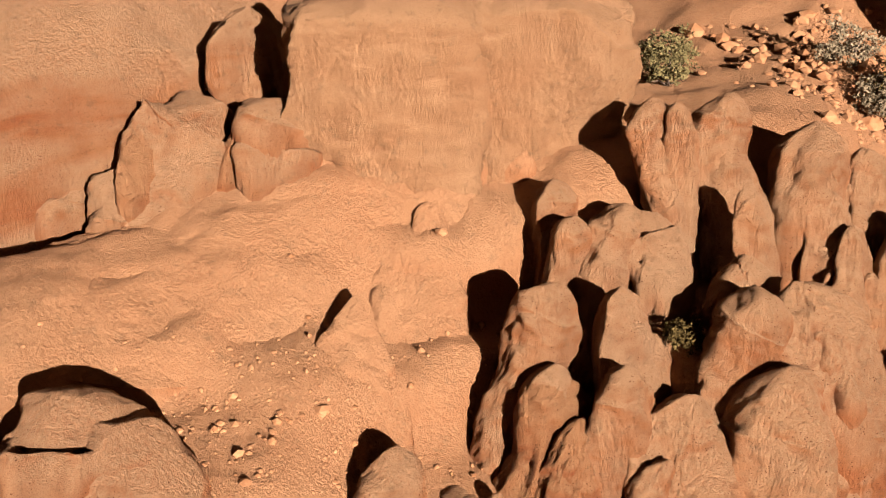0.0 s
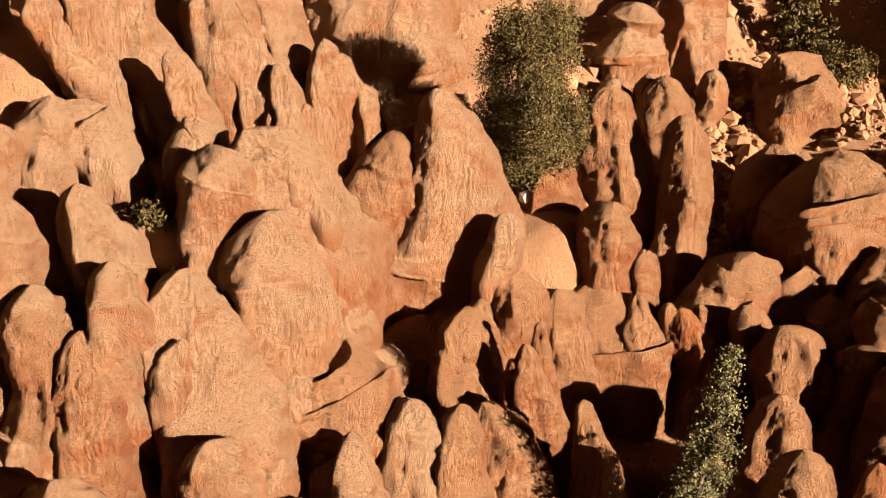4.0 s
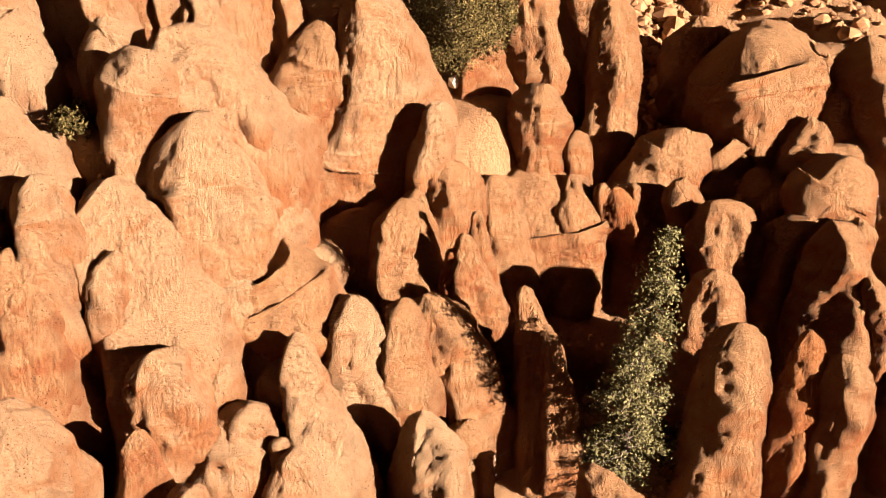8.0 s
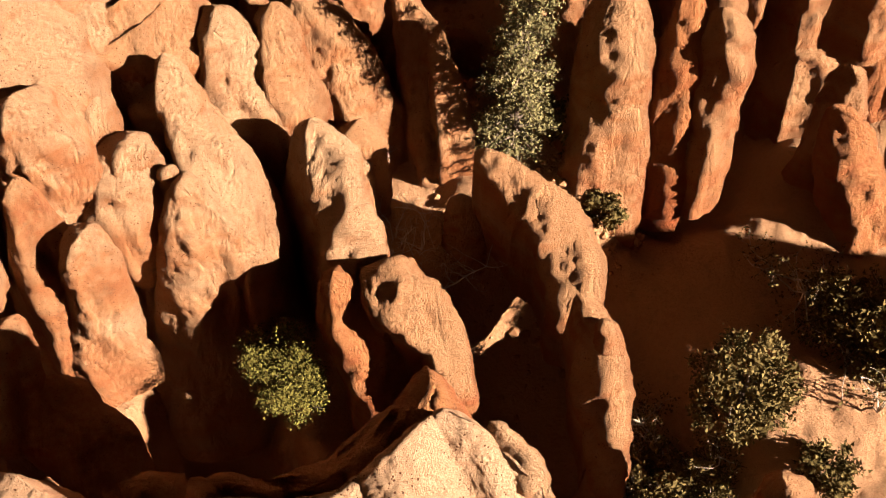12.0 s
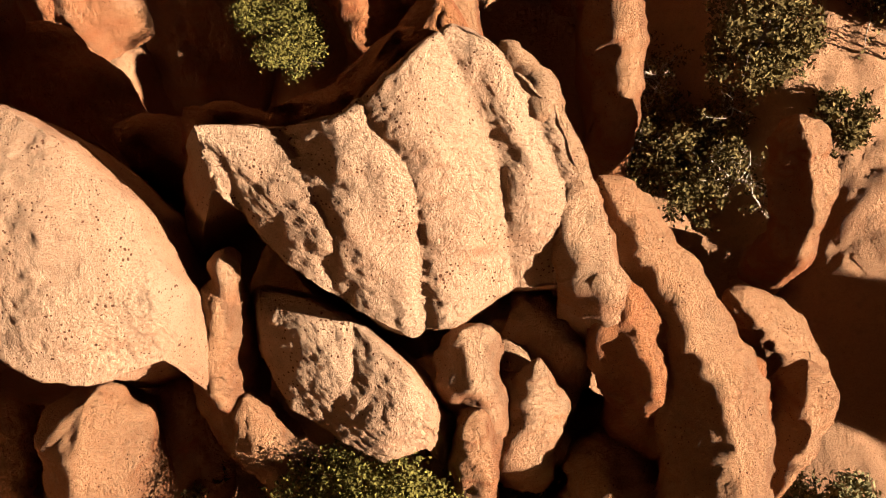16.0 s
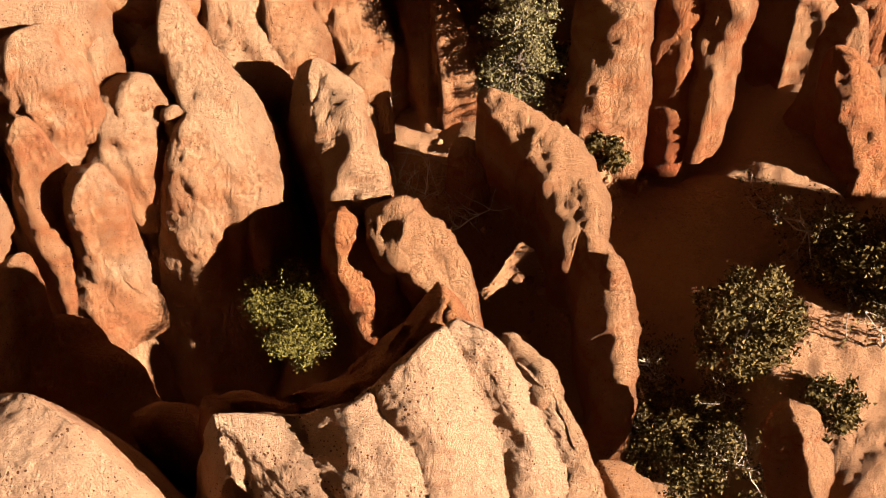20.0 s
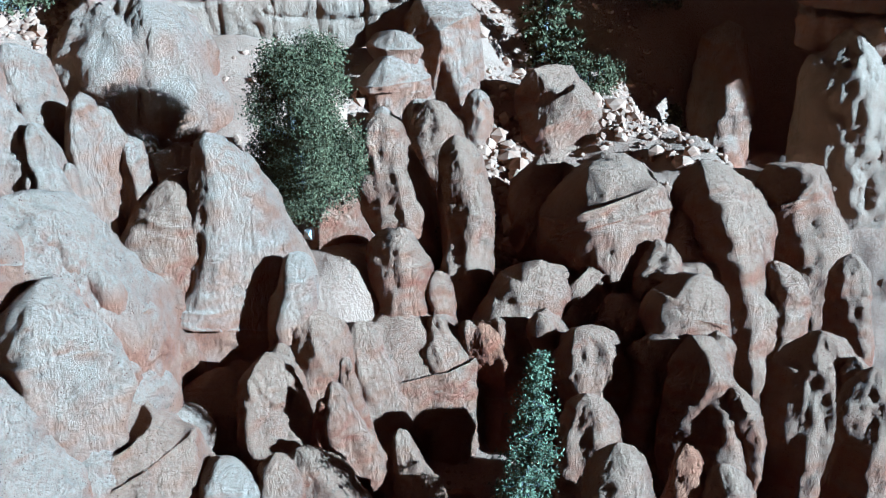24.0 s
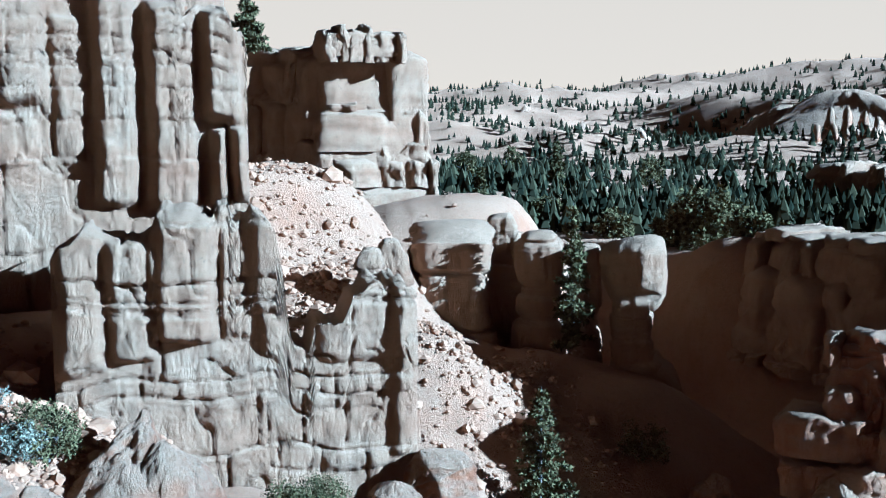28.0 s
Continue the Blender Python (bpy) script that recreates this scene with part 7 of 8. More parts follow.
wall_face("cliff", "layered pale limestone cliff with rounded buttresses and a castle-like corner", (-10.36, 47.33), (6.37, 48.21), 16.90, ((0.05, 28.79), (0.58, 29.8), (1.57, 30.41), (2.28, 30.01), (2.76, 29.74), (4.37, 29.83), (4.65, 30.86), (5.91, 31.1), (7.16, 30.63), (7.43, 31.33), (7.87, 31.4), (8.05, 30.46), (8.83, 30.52), (9.04, 31.12), (9.99, 30.36), (10.34, 28.23), (10.61, 25.25), (10.86, 24.48), (11.55, 24.34), (11.79, 25.53), (13.03, 25.59), (13.66, 27.04), (14.62, 27.42), (16.05, 27.56), (16.32, 26.95), (16.71, 26.38)), ((0.11, 2.42, 23.75, 30.44, 0.66), (2.27, 4.66, 24.04, 29.88, 0.78), (4.35, 7.48, 25.21, 31.1, 1.14), (7.53, 8.87, 25.12, 30.52, 0.48), (8.63, 10.56, 26.15, 31.18, 0.78), (7.35, 7.86, 26.2, 31.46, 0.6), (9.11, 10.29, 23.97, 26.53, 0.42), (11.79, 16.76, 23.84, 27.7, 0.42), (15.41, 16.75, 19.16, 27.67, 0.48), (12.94, 16.75, 22.12, 23.37, 0.3), (5.03, 16.74, 21.62, 22.83, 0.21), (11.8, 16.73, 18.56, 19.68, 0.3)), 10, STONE_CLIFF, 61)
wall_face("cliff", "high banded limestone towers with deep vertical joints", (-15.00, 56.11), (-1.65, 58.32), 22.24, ((0.35, 43.37), (2.77, 43.49), (3.13, 42.36), (3.83, 42.68), (5.2, 42.16), (5.51, 42.89), (7.78, 42.55), (8.05, 41.98), (9.5, 41.88), (10.01, 40.92), (10.68, 41.3), (12.34, 41.41), (12.61, 40.03), (13.37, 39.86), (13.54, 38.98)), ((0.44, 3.22, 36.04, 43.1, 0.96), (0.2, 2.66, 32.79, 35.69, 0.36), (5.29, 7.65, 30.67, 42.75, 0.96), (5.52, 6.47, 32.57, 34.52, 0.48), (8.01, 10.9, 30.6, 41.83, 1.2), (10.75, 13.4, 35.27, 41.33, 1.74), (11.36, 12.35, 30.7, 34.96, 1.32), (12.47, 13.53, 30.68, 34.96, 1.2), (3.33, 5.01, 32.75, 40.94, 0.3)), 9, STONE_CLIFF, 62, wide=1.7)


rock("hoodoo", (-6.20, 39.94, 18.34), (-6.23, 40.94, 20.82), (0.91, 0.84), (0.37, 0.34), 9, material=STONE_PALE, neck=((0.6, 0.5),), cell=0.14, sink=5.0, square=1.75)
rock("hoodoo", (-4.07, 40.19, 17.86), (-3.95, 41.70, 21.28), (1.67, 1.54), (1.50, 1.38), 6, material=STONE_PALE, neck=((0.5, 0.25),), cell=0.141, sink=5.1, square=1.75)
rock("boulder", (-6.08, 40.96, 21.28), (-5.91, 42.50, 23.12), (3.47, 2.80), (2.28, 1.83), 8, material=STONE_PALE, cell=0.142, sink=5.2, square=2.1)

rock("rock_tower", (26.42, 41.59, 8.35), (26.12, 44.12, 17.91), (2.52, 2.03), (2.76, 2.22), -32, material=STONE_CLIFF, strat=1.5, bumps=1, square=2.2, sink=3, cell=0.173, flute=0.2, lump=0.4, cuts=5)
rock("hoodoo", (22.75, 49.27, 12.77), (22.77, 50.36, 16.37), (1.52, 1.40), (1.49, 1.37), -25, cell=0.186, sink=6.7, square=1.75, flute=0.45, strat=2, material=STONE_PALE)

it = formation("rock_formation", (182.67, 330.16, 23.73), "distant fluted pale badland slope")
rock("fin", (182.67, 330.16, 23.73), (202.91, 353.20, 48.24), (42.89, 39.46), (25.89, 23.82), -29, material=STONE_PALE, power=0.9, cell=1.8, bumps=0, square=2, cuts=5, flute=1, sink=8, strat=2, of=it)
rock("fin", (177.05, 355.67, 29.98), (189.12, 371.99, 43.25), (23.25, 21.39), (10.61, 9.76), -26, material=STONE_PALE, power=0.9, cell=1.8, bumps=0, square=2, cuts=4, sink=8, flute=0.45, strat=2, of=it)
rock("fin", (177.14, 317.22, 32.24), (179.76, 322.62, 41.28), (2.75, 2.85), (1.10, 1.13), -29, material=STONE_PALE, cell=1.3, power=1.0, sink=4, square=1.5, flute=0.45, strat=2, bumps=0, of=it)
rock("fin", (181.55, 314.73, 32.25), (184.20, 320.12, 42.14), (2.75, 2.85), (1.10, 1.13), -30, material=STONE_PALE, cell=1.3, power=1.0, sink=4, square=1.5, flute=0.45, strat=2, bumps=0, of=it)
rock("fin", (185.91, 312.18, 31.37), (188.66, 317.53, 40.31), (2.75, 2.85), (1.10, 1.13), -31, material=STONE_PALE, cell=1.3, power=1.0, sink=4, square=1.5, flute=0.45, strat=2, bumps=0, of=it)
rock("fin", (172.75, 303.63, 23.73), (175.42, 309.01, 32.30), (2.65, 2.74), (1.05, 1.09), -30, material=STONE_PALE, cell=1.3, power=1.0, sink=4, square=1.5, flute=0.45, strat=2, bumps=0, of=it)
rock("fin", (187.44, 306.60, 29.67), (190.24, 311.92, 38.45), (2.72, 2.82), (1.08, 1.12), -31, material=STONE_PALE, cell=1.3, power=1.0, sink=4, square=1.5, flute=0.45, strat=2, bumps=0, of=it)
rock("fin", (169.23, 310.15, 23.19), (171.52, 315.74, 36.35), (2.68, 2.77), (1.07, 1.10), -29, material=STONE_PALE, cell=1.3, power=1.0, sink=4, square=1.5, flute=0.45, strat=2, bumps=0, of=it)
rock("fin", (170.60, 309.41, 21.44), (173.65, 314.57, 34.57), (2.68, 2.77), (1.07, 1.10), -29, material=STONE_PALE, cell=1.3, power=1.0, sink=4, square=1.5, flute=0.45, strat=2, bumps=0, of=it)
rock("fin", (174.02, 307.51, 23.24), (175.80, 313.39, 36.34), (2.68, 2.77), (1.07, 1.10), -30, material=STONE_PALE, cell=1.3, power=1.0, sink=4, square=1.5, flute=0.45, strat=2, bumps=0, of=it)
rock("fin", (176.51, 306.09, 21.35), (179.34, 311.38, 34.39), (2.68, 2.77), (1.07, 1.10), -30, material=STONE_PALE, cell=1.3, power=1.0, sink=4, square=1.5, flute=0.45, strat=2, bumps=0, of=it)
rock("fin", (180.18, 303.95, 21.41), (182.06, 309.81, 34.39), (2.68, 2.77), (1.07, 1.10), -31, material=STONE_PALE, cell=1.3, power=1.0, sink=4, square=1.5, flute=0.45, strat=2, bumps=0, of=it)
rock("fin", (181.71, 303.05, 21.61), (184.47, 308.39, 34.56), (2.68, 2.77), (1.07, 1.10), -31, material=STONE_PALE, cell=1.3, power=1.0, sink=4, square=1.5, flute=0.45, strat=2, bumps=0, of=it)
rock("fin", (183.22, 302.14, 21.98), (186.42, 307.22, 34.91), (2.68, 2.77), (1.07, 1.10), -31, material=STONE_PALE, cell=1.3, power=1.0, sink=4, square=1.5, flute=0.45, strat=2, bumps=0, of=it)
rock("fin", (184.92, 301.11, 20.45), (188.28, 306.09, 33.34), (2.68, 2.77), (1.07, 1.10), -32, material=STONE_PALE, cell=1.3, power=1.0, sink=4, square=1.5, flute=0.45, strat=2, bumps=0, of=it)
rock("fin", (120.04, 492.83, 35.11), (122.33, 502.56, 45.85), (10.46, 10.83), (3.06, 3.17), -14, material=STONE_PALE, cell=1.6, sink=8, square=1.5, flute=0.45, strat=2, bumps=0, of=it)
rock("fin", (134.09, 447.58, 30.21), (136.86, 457.19, 37.53), (9.64, 9.98), (2.83, 2.93), -17, material=STONE_PALE, cell=1.6, sink=8, square=1.5, flute=0.45, strat=2, bumps=0, of=it)
rock("fin", (131.98, 364.07, 29.02), (133.36, 374.19, 35.01), (12.00, 12.42), (5.05, 5.23), -20, material=STONE_PALE, cell=1.6, sink=8, square=1.5, flute=0.45, strat=2, bumps=0, of=it)

it = formation("rock_formation", (51.34, 157.06, 22.78), "small pale hoodoos in the far valley")
rock("pillar", (51.34, 157.06, 22.78), (51.92, 158.98, 25.74), (1.27, 1.31), (0.72, 0.74), -18, material=STONE_PALE, cell=0.537, sink=8, square=1.75, flute=0.45, strat=2, bumps=0, of=it)
rock("pillar", (52.98, 156.52, 22.80), (53.57, 158.43, 26.19), (1.15, 1.19), (0.64, 0.67), -19, material=STONE_PALE, cell=0.537, sink=8, square=1.75, flute=0.45, strat=2, bumps=0, of=it)
rock("pillar", (53.56, 154.21, 22.53), (54.17, 156.11, 25.00), (1.14, 1.18), (0.64, 0.66), -19, material=STONE_PALE, cell=0.531, sink=8, square=1.75, flute=0.45, strat=2, bumps=0, of=it)


# ---- plants and stones ----
def tube(points, radii, sides=7):
    """Vertices and quads of a tapered tube along points."""
    pts = np.array(points, float)
    way = np.gradient(pts, axis=0)
    way /= np.linalg.norm(way, axis=1)[:, None] + 1e-9
    side = np.cross(way, (0.31, 0.17, 0.93))
    side /= np.linalg.norm(side, axis=1)[:, None] + 1e-9
    over = np.cross(way, side)
    a = np.linspace(0, 2 * math.pi, sides, endpoint=False)
    r = np.array(radii)[:, None, None]
    v = pts[:, None] + r * (np.cos(a)[None, :, None] * side[:, None] + np.sin(a)[None, :, None] * over[:, None])
    return v.reshape(-1, 3), grid_faces(len(pts), sides, True)


def joined_tubes(tubes):
    verts, faces, n = [], [], 0
    for v, f in tubes:
        verts.append(v)
        faces.append(f + n)
        n += len(v)
    return np.concatenate(verts), np.concatenate(faces)


def bough(rng, start, way, length, radius, bend=0.25, steps=6, lift=0.0):
    p, w = np.array(start, float), np.array(way, float)
    pts = [p.copy()]
    for _ in range(steps):
        w = w + rng.normal(0, bend, 3) + (0, 0, lift)
        w /= np.linalg.norm(w)
        p = p + w * length / steps
        pts.append(p.copy())
    return np.array(pts), np.linspace(radius, radius * 0.22, steps + 1)


def leaves(rng, centers, per, spread, size, stretch=(1, 1, 1)):
    """Small pointed leaves in clumps round the centers, as triangles."""
    c = np.repeat(np.asarray(centers, float), per, 0)
    n = len(c)
    p = c + rng.normal(0, 1, (n, 3)) * spread * np.array(stretch)
    a = rng.normal(0, 1, (n, 3))
    a /= np.linalg.norm(a, axis=1)[:, None]
    b = np.cross(a, rng.normal(0, 1, (n, 3)))
    b /= np.linalg.norm(b, axis=1)[:, None] + 1e-9
    s = size * rng.uniform(0.6, 1.4, (n, 1))
    v = np.stack([p - b * s * 0.32, p + b * s * 0.32, p + a * s], 1).reshape(-1, 3)
    return v, np.arange(3 * n).reshape(-1, 3)


def shell(rng, lobes, n):
    """Points in the outer part of overlapping ovals."""
    out = []
    share = np.array([np.prod(r) ** (2 / 3) for _, r in lobes])
    for (c, r), k in zip(lobes, rng.multinomial(n, share / share.sum())):
        d = rng.normal(0, 1, (k, 3))
        d /= np.linalg.norm(d, axis=1)[:, None]
        out.append(np.array(c) + d * np.array(r) * rng.uniform(0.55, 1.0, (k, 1)) ** 0.6)
    return np.concatenate(out)


def foot(x, y):
    return (x, y, float(ground_height([x], [y])[0]) - 0.05)


def juniper(at, h, w, seed, label, leaf=0.13, clumps=900, thin=1.0, material=None, name="juniper_tree"):
    rng = np.random.default_rng(seed)
    it = formation(name, at, label, "tree" if h > 1.6 else "shrub")
    at = np.array(at)
    pts, rad = bough(rng, at - (0, 0, 0.3), (0.05, 0.05, 1), h * 0.75, 0.05 * h, 0.10)
    part("trunk", mesh_from("trunk", *tube(pts, rad), BARK), it)
    for k in range(6):
        a = k * 1.05 + rng.uniform(-0.3, 0.3)
        start = pts[1 + k % 4]
        p2, r2 = bough(rng, start, (math.cos(a), math.sin(a), 0.7), w * 0.45, 0.02 * h, 0.18)
        part("limb", mesh_from("limb", *tube(p2, r2, 5), BARK), it)
    lobes = [((0, 0, h * 0.50), (w * 0.33, w * 0.33, h * 0.40)), ((0.05 * w, -0.04 * w, h * 0.32), (w * 0.36, w * 0.36, h * 0.24))]
    for _ in range(30):
        z = rng.uniform(0.12, 0.92)
        a, q = rng.uniform(0, 6.3), 0.44 * w * math.sqrt(max(0.06, 1 - ((z - 0.42) / 0.56) ** 2))
        s = rng.uniform(0.06, 0.19) * w
        q *= rng.uniform(0.75, 1.2)
        lobes.append(((q * math.cos(a), q * math.sin(a), z * h), (s, s, s * 1.3)))
    centers = shell(rng, lobes, int(clumps * thin))
    v, f = leaves(rng, centers, 12, 0.035 * w, leaf)
    part("crown", mesh_from("crown", v + at, f, material or JUNIPER, False), it, "", "stuff")
    return it


def conifer(at, h, w, seed, label, lean=(0, 0), leaf=0.14, whorls=34, material=None, name="conifer_tree", bare=0.08, needles=12):
    rng = np.random.default_rng(seed)
    it = formation(name, at, label, "tree")
    at = np.array(at)
    z = np.linspace(-0.3, h, 12)
    bend = (z / h) ** 1.5
    pts = np.stack([at[0] + lean[0] * bend, at[1] + lean[1] * bend, at[2] + z], -1)
    part("trunk", mesh_from("trunk", *tube(pts, np.linspace(0.016 * h, 0.01, 12)), BARK), it)
    tubes, centers = [], []
    for k in range(whorls):
        s = bare + (0.985 - bare) * k / whorls
        mid = np.array([np.interp(s * h, z, pts[:, i]) for i in range(3)])
        for _ in range(4):
            a = rng.uniform(0, 6.3)
            long = w * 0.5 * (1 - s) ** 0.75 * rng.uniform(0.45, 1.15) + 0.08
            p2, r2 = bough(rng, mid, (math.cos(a), math.sin(a), 0.15), long, 0.006 * h * (1.1 - s), 0.12, 4, -0.06)
            tubes.append(tube(p2, r2, 4))
            for q in np.linspace(0.25, 1, max(2, int(long / 0.17))):
                centers.append([np.interp(q * 4, range(5), p2[:, i]) for i in range(3)])
    part("limb", mesh_from("limb", *joined_tubes(tubes), BARK), it, "thin drooping grey boughs", "stuff")
    v, f = leaves(rng, centers, needles, 0.10, leaf, (1, 1, 0.7))
    part("crown", mesh_from("crown", v, f, material or SPRUCE, False), it, "", "stuff")
    return it


def dead_tree(at, h, seed, label, name="dead_tree", leafy=0, spread=1.0):
    rng = np.random.default_rng(seed)
    it = formation(name, at, label, "tree" if h > 1.4 else "shrub")
    at = np.array(at)
    stems, tips = [], []
    for k in range(5):
        a = k * 1.26 + rng.uniform(-0.4, 0.4)
        p, r = bough(rng, at - (0, 0, 0.2), (math.cos(a) * spread, math.sin(a) * spread, 1), h * rng.uniform(0.7, 1.1), 0.022 * h, 0.22, 7)
        part("trunk", mesh_from("trunk", *tube(p, r, 5), DEAD), it)
        for j in range(2, 8):
            for _ in range(3):
                p2, r2 = bough(rng, p[j], rng.normal(0, 1, 3) + (0, 0, 0.4), h * rng.uniform(0.15, 0.4), 0.008 * h, 0.3, 4)
                stems.append(tube(p2, r2, 3))
                for q in (2, 3, 4):
                    p3, r3 = bough(rng, p2[q], rng.normal(0, 1, 3), h * rng.uniform(0.08, 0.2), 0.0035 * h, 0.35, 3)
                    stems.append(tube(p3, r3, 3))
                    tips.extend([p3[-1], p3[1]])
    part("limb", mesh_from("limb", *joined_tubes(stems), DEAD), it, "bleached bare twigs", "stuff")
    if leafy:
        v, f = leaves(rng, tips, leafy, 0.09, 0.10)
        part("crown", mesh_from("crown", v, f, JUNIPER, False), it, "", "stuff")
    return it


def stone_shape(seed, flat=0.7):
    rng = np.random.default_rng(seed)
    bm = bmesh.new()
    bmesh.ops.create_icosphere(bm, subdivisions=1, radius=1.0)
    axes = rng.uniform(0.6, 1.2, 3) * (1, 1, flat)
    for v in bm.verts:
        v.co = Vector(np.array(v.co) * axes * rng.uniform(0.75, 1.15))
    v = np.array([q.co for q in bm.verts])
    f = np.array([[q.index for q in t.verts] for t in bm.faces])
    bm.free()
    return v, f


SHAPES = [stone_shape(s) for s in range(8)]


def scatter(rng, ends, width, n):
    """n places along a broken line with a spread."""
    ends = np.array(ends, float)
    k = rng.uniform(0, len(ends) - 1, n)
    i = np.minimum(k.astype(int), len(ends) - 2)
    p = ends[i] + (ends[i + 1] - ends[i]) * (k - i)[:, None]
    return p + rng.normal(0, width, (n, 2))


def rubble(label, ends, width, n, size, seed, material=None):
    """Many loose stones lying on the ground, as one."""
    rng = np.random.default_rng(seed)
    p = scatter(rng, ends, width, n)
    z = ground_height(p[:, 0], p[:, 1])
    verts, faces, m = [], [], 0
    for (x, y), h in zip(p, z):
        v, f = SHAPES[rng.integers(8)]
        s = size * rng.lognormal(0, 0.55)
        a = rng.uniform(0, 6.3)
        c, d = math.cos(a), math.sin(a)
        w = np.stack([v[:, 0] * c - v[:, 1] * d, v[:, 0] * d + v[:, 1] * c, v[:, 2]], -1) * s + (x, y, h + 0.2 * s)
        verts.append(w)
        faces.append(f + m)
        m += len(v)
    me = mesh_from("rubble", np.concatenate(verts), np.concatenate(faces), material or RUBBLE, False)
    tagged(new("rubble", me), label, "rubble", kind="stuff")


STONES = [mesh_from("stone", *SHAPES[k], RUBBLE, False) for k in range(8)]


def stones(label, ends, width, n, size, seed):
    """Single stones, each a thing of its own."""
    rng = np.random.default_rng(seed)
    p = scatter(rng, ends, width, n)
    z = ground_height(p[:, 0], p[:, 1])
    for (x, y), h in zip(p, z):
        s = size * rng.lognormal(0, 0.4)
        ob = new("stone", STONES[rng.integers(8)])
        ob.matrix_world = pose(x, y, h + 0.15 * s, rng.uniform(-15, 15), rng.uniform(-15, 15), rng.uniform(0, 360)) @ Matrix.Diagonal((s, s, s, 1))
        tagged(ob, label, "stone", "loose stones in the gully")


def far_forest(n, seed):
    """The woods on the hills, too many and too far to count."""
    rng = np.random.default_rng(seed)
    a = np.radians(rng.uniform(4, 42, n * 4))
    d = np.exp(rng.uniform(math.log(125), math.log(1500), n * 4))
    x, y = d * np.sin(a), d * np.cos(a)
    thick = fractal(np.stack([x, y, 0 * x], -1) * 0.010, 3, 41)
    keep = (thick + rng.uniform(-0.5, 0.5, len(x)) > 0.05 - 0.25 * np.clip(d / 600, 0, 1))
    x, y = x[keep][:n], y[keep][:n]
    z = ground_height(x, y)
    t = np.linspace(0, 2 * math.pi, 5, endpoint=False)
    verts, faces, m = [], [], 0
    for i in range(len(x)):
        h = rng.uniform(1.6, 4.2) * (1 + d[keep][i] / 2200)
        w = h * rng.uniform(0.2, 0.42)
        for lo, hi, r in ((0.08, 0.55, 1.0), (0.35, 0.8, 0.75), (0.6, 1.0, 0.5)):
            rr = w * r * rng.uniform(0.7, 1.2, 5)
            ring = np.stack([x[i] + rr * np.cos(t), y[i] + rr * np.sin(t), z[i] + h * lo + rng.uniform(-0.3, 0.3, 5)], -1)
            verts.append(np.concatenate([ring, [(x[i], y[i], z[i] + h * hi)]]))
            faces.append([(m + k, m + (k + 1) % 5, m + 5) for k in range(5)])
            m += 6
    me = mesh_from("forest", np.concatenate(verts), np.concatenate(faces), PINE_FAR, False)
    tagged(new("forest", me), "dark scattered conifer woods on the distant hills", "forest", kind="stuff")


PINE_FAR = leaf_material("distant_pines", (0.014, 0.014, 0.008), (0.05, 0.042, 0.02))
far_forest(5600, 5)

# jointed cliffs
block_wall("rock_tower", "stacked limestone ledges above the ravine", (26.57, 45.02), (29.49, 43.16), 19.89, 25.10, 3.6, 6, 2.6, STONE_PALE, 43, jut=0.3, cell=0.16, ragged=0.6)
block_wall("rock_tower", "stacked limestone ledges above the ravine", (24.67, 45.17), (28.43, 42.43), 17.25, 20.99, 4.0, 3, 3.4, STONE_PALE, 44, jut=0.35, cell=0.16, ragged=0.6)
block_wall("cliff", "high banded limestone cliff with deep vertical joints", (-21.20, 64.26), (-4.80, 61.70), 28.57, 47.64, 8.0, 8, 5.5, STONE_CLIFF, 8, jut=0.45, slope=3.0, cell=0.28, ragged=2.0)
block_wall("cliff", "distant flat-topped limestone bluff with banded walls", (4.87, 101.18), (15.98, 103.02), 24.32, 42.52, 9.0, 8, 5.0, STONE_CLIFF, 12, jut=0.4, slope=2.0, cell=0.4)
block_wall("cliff", "cracked caprock on top of the bluff", (5.28, 100.75), (12.98, 102.04), 42.25, 45.02, 6.0, 1, 1.6, STONE_CLIFF, 13, jut=0.3, cell=0.35, ragged=0.8)
block_wall("cliff", "shaded side of the limestone bluff", (-3.03, 115.30), (5.93, 104.12), 30.71, 43.22, 7.0, 5, 3.0, STONE_CLIFF, 14, jut=0.4, cell=0.4)
block_wall("cliff", "dark shaded canyon rim with eroded ledges", (40.56, 88.42), (46.00, 67.15), 14.22, 26.16, 9.0, 5, 3.0, STONE_CLIFF, 15, jut=0.7, slope=2.5, cell=0.4, ragged=1.0)
block_wall("cliff", "pale sunlit cliff edge in the far valley", (52.46, 153.53), (70.70, 129.25), 20.41, 24.52, 8.0, 3, 2.0, STONE_CLIFF, 16, jut=0.5, cell=0.6, ragged=1.0)
block_wall("cliff", "fluted grey cliff in the far valley", (81.76, 151.68), (85.64, 137.94), 20.74, 30.08, 8.0, 3, 2.6, STONE_CLIFF, 17, jut=0.7, cell=0.6, ragged=2.0)
block_wall("rock_tower", "high eroded limestone towers above the cliff", (-15.93, 64.62), (-5.24, 64.17), 36.12, 44.25, 5.0, 4, 1.8, STONE_PALE, 35, jut=0.8, cell=0.25, ragged=3.0)
# broad shelves under the drone
it = formation("rock_formation", (-0.17, 7.52, 14.00), "broad pale fluted rock ledge with pitted surface")
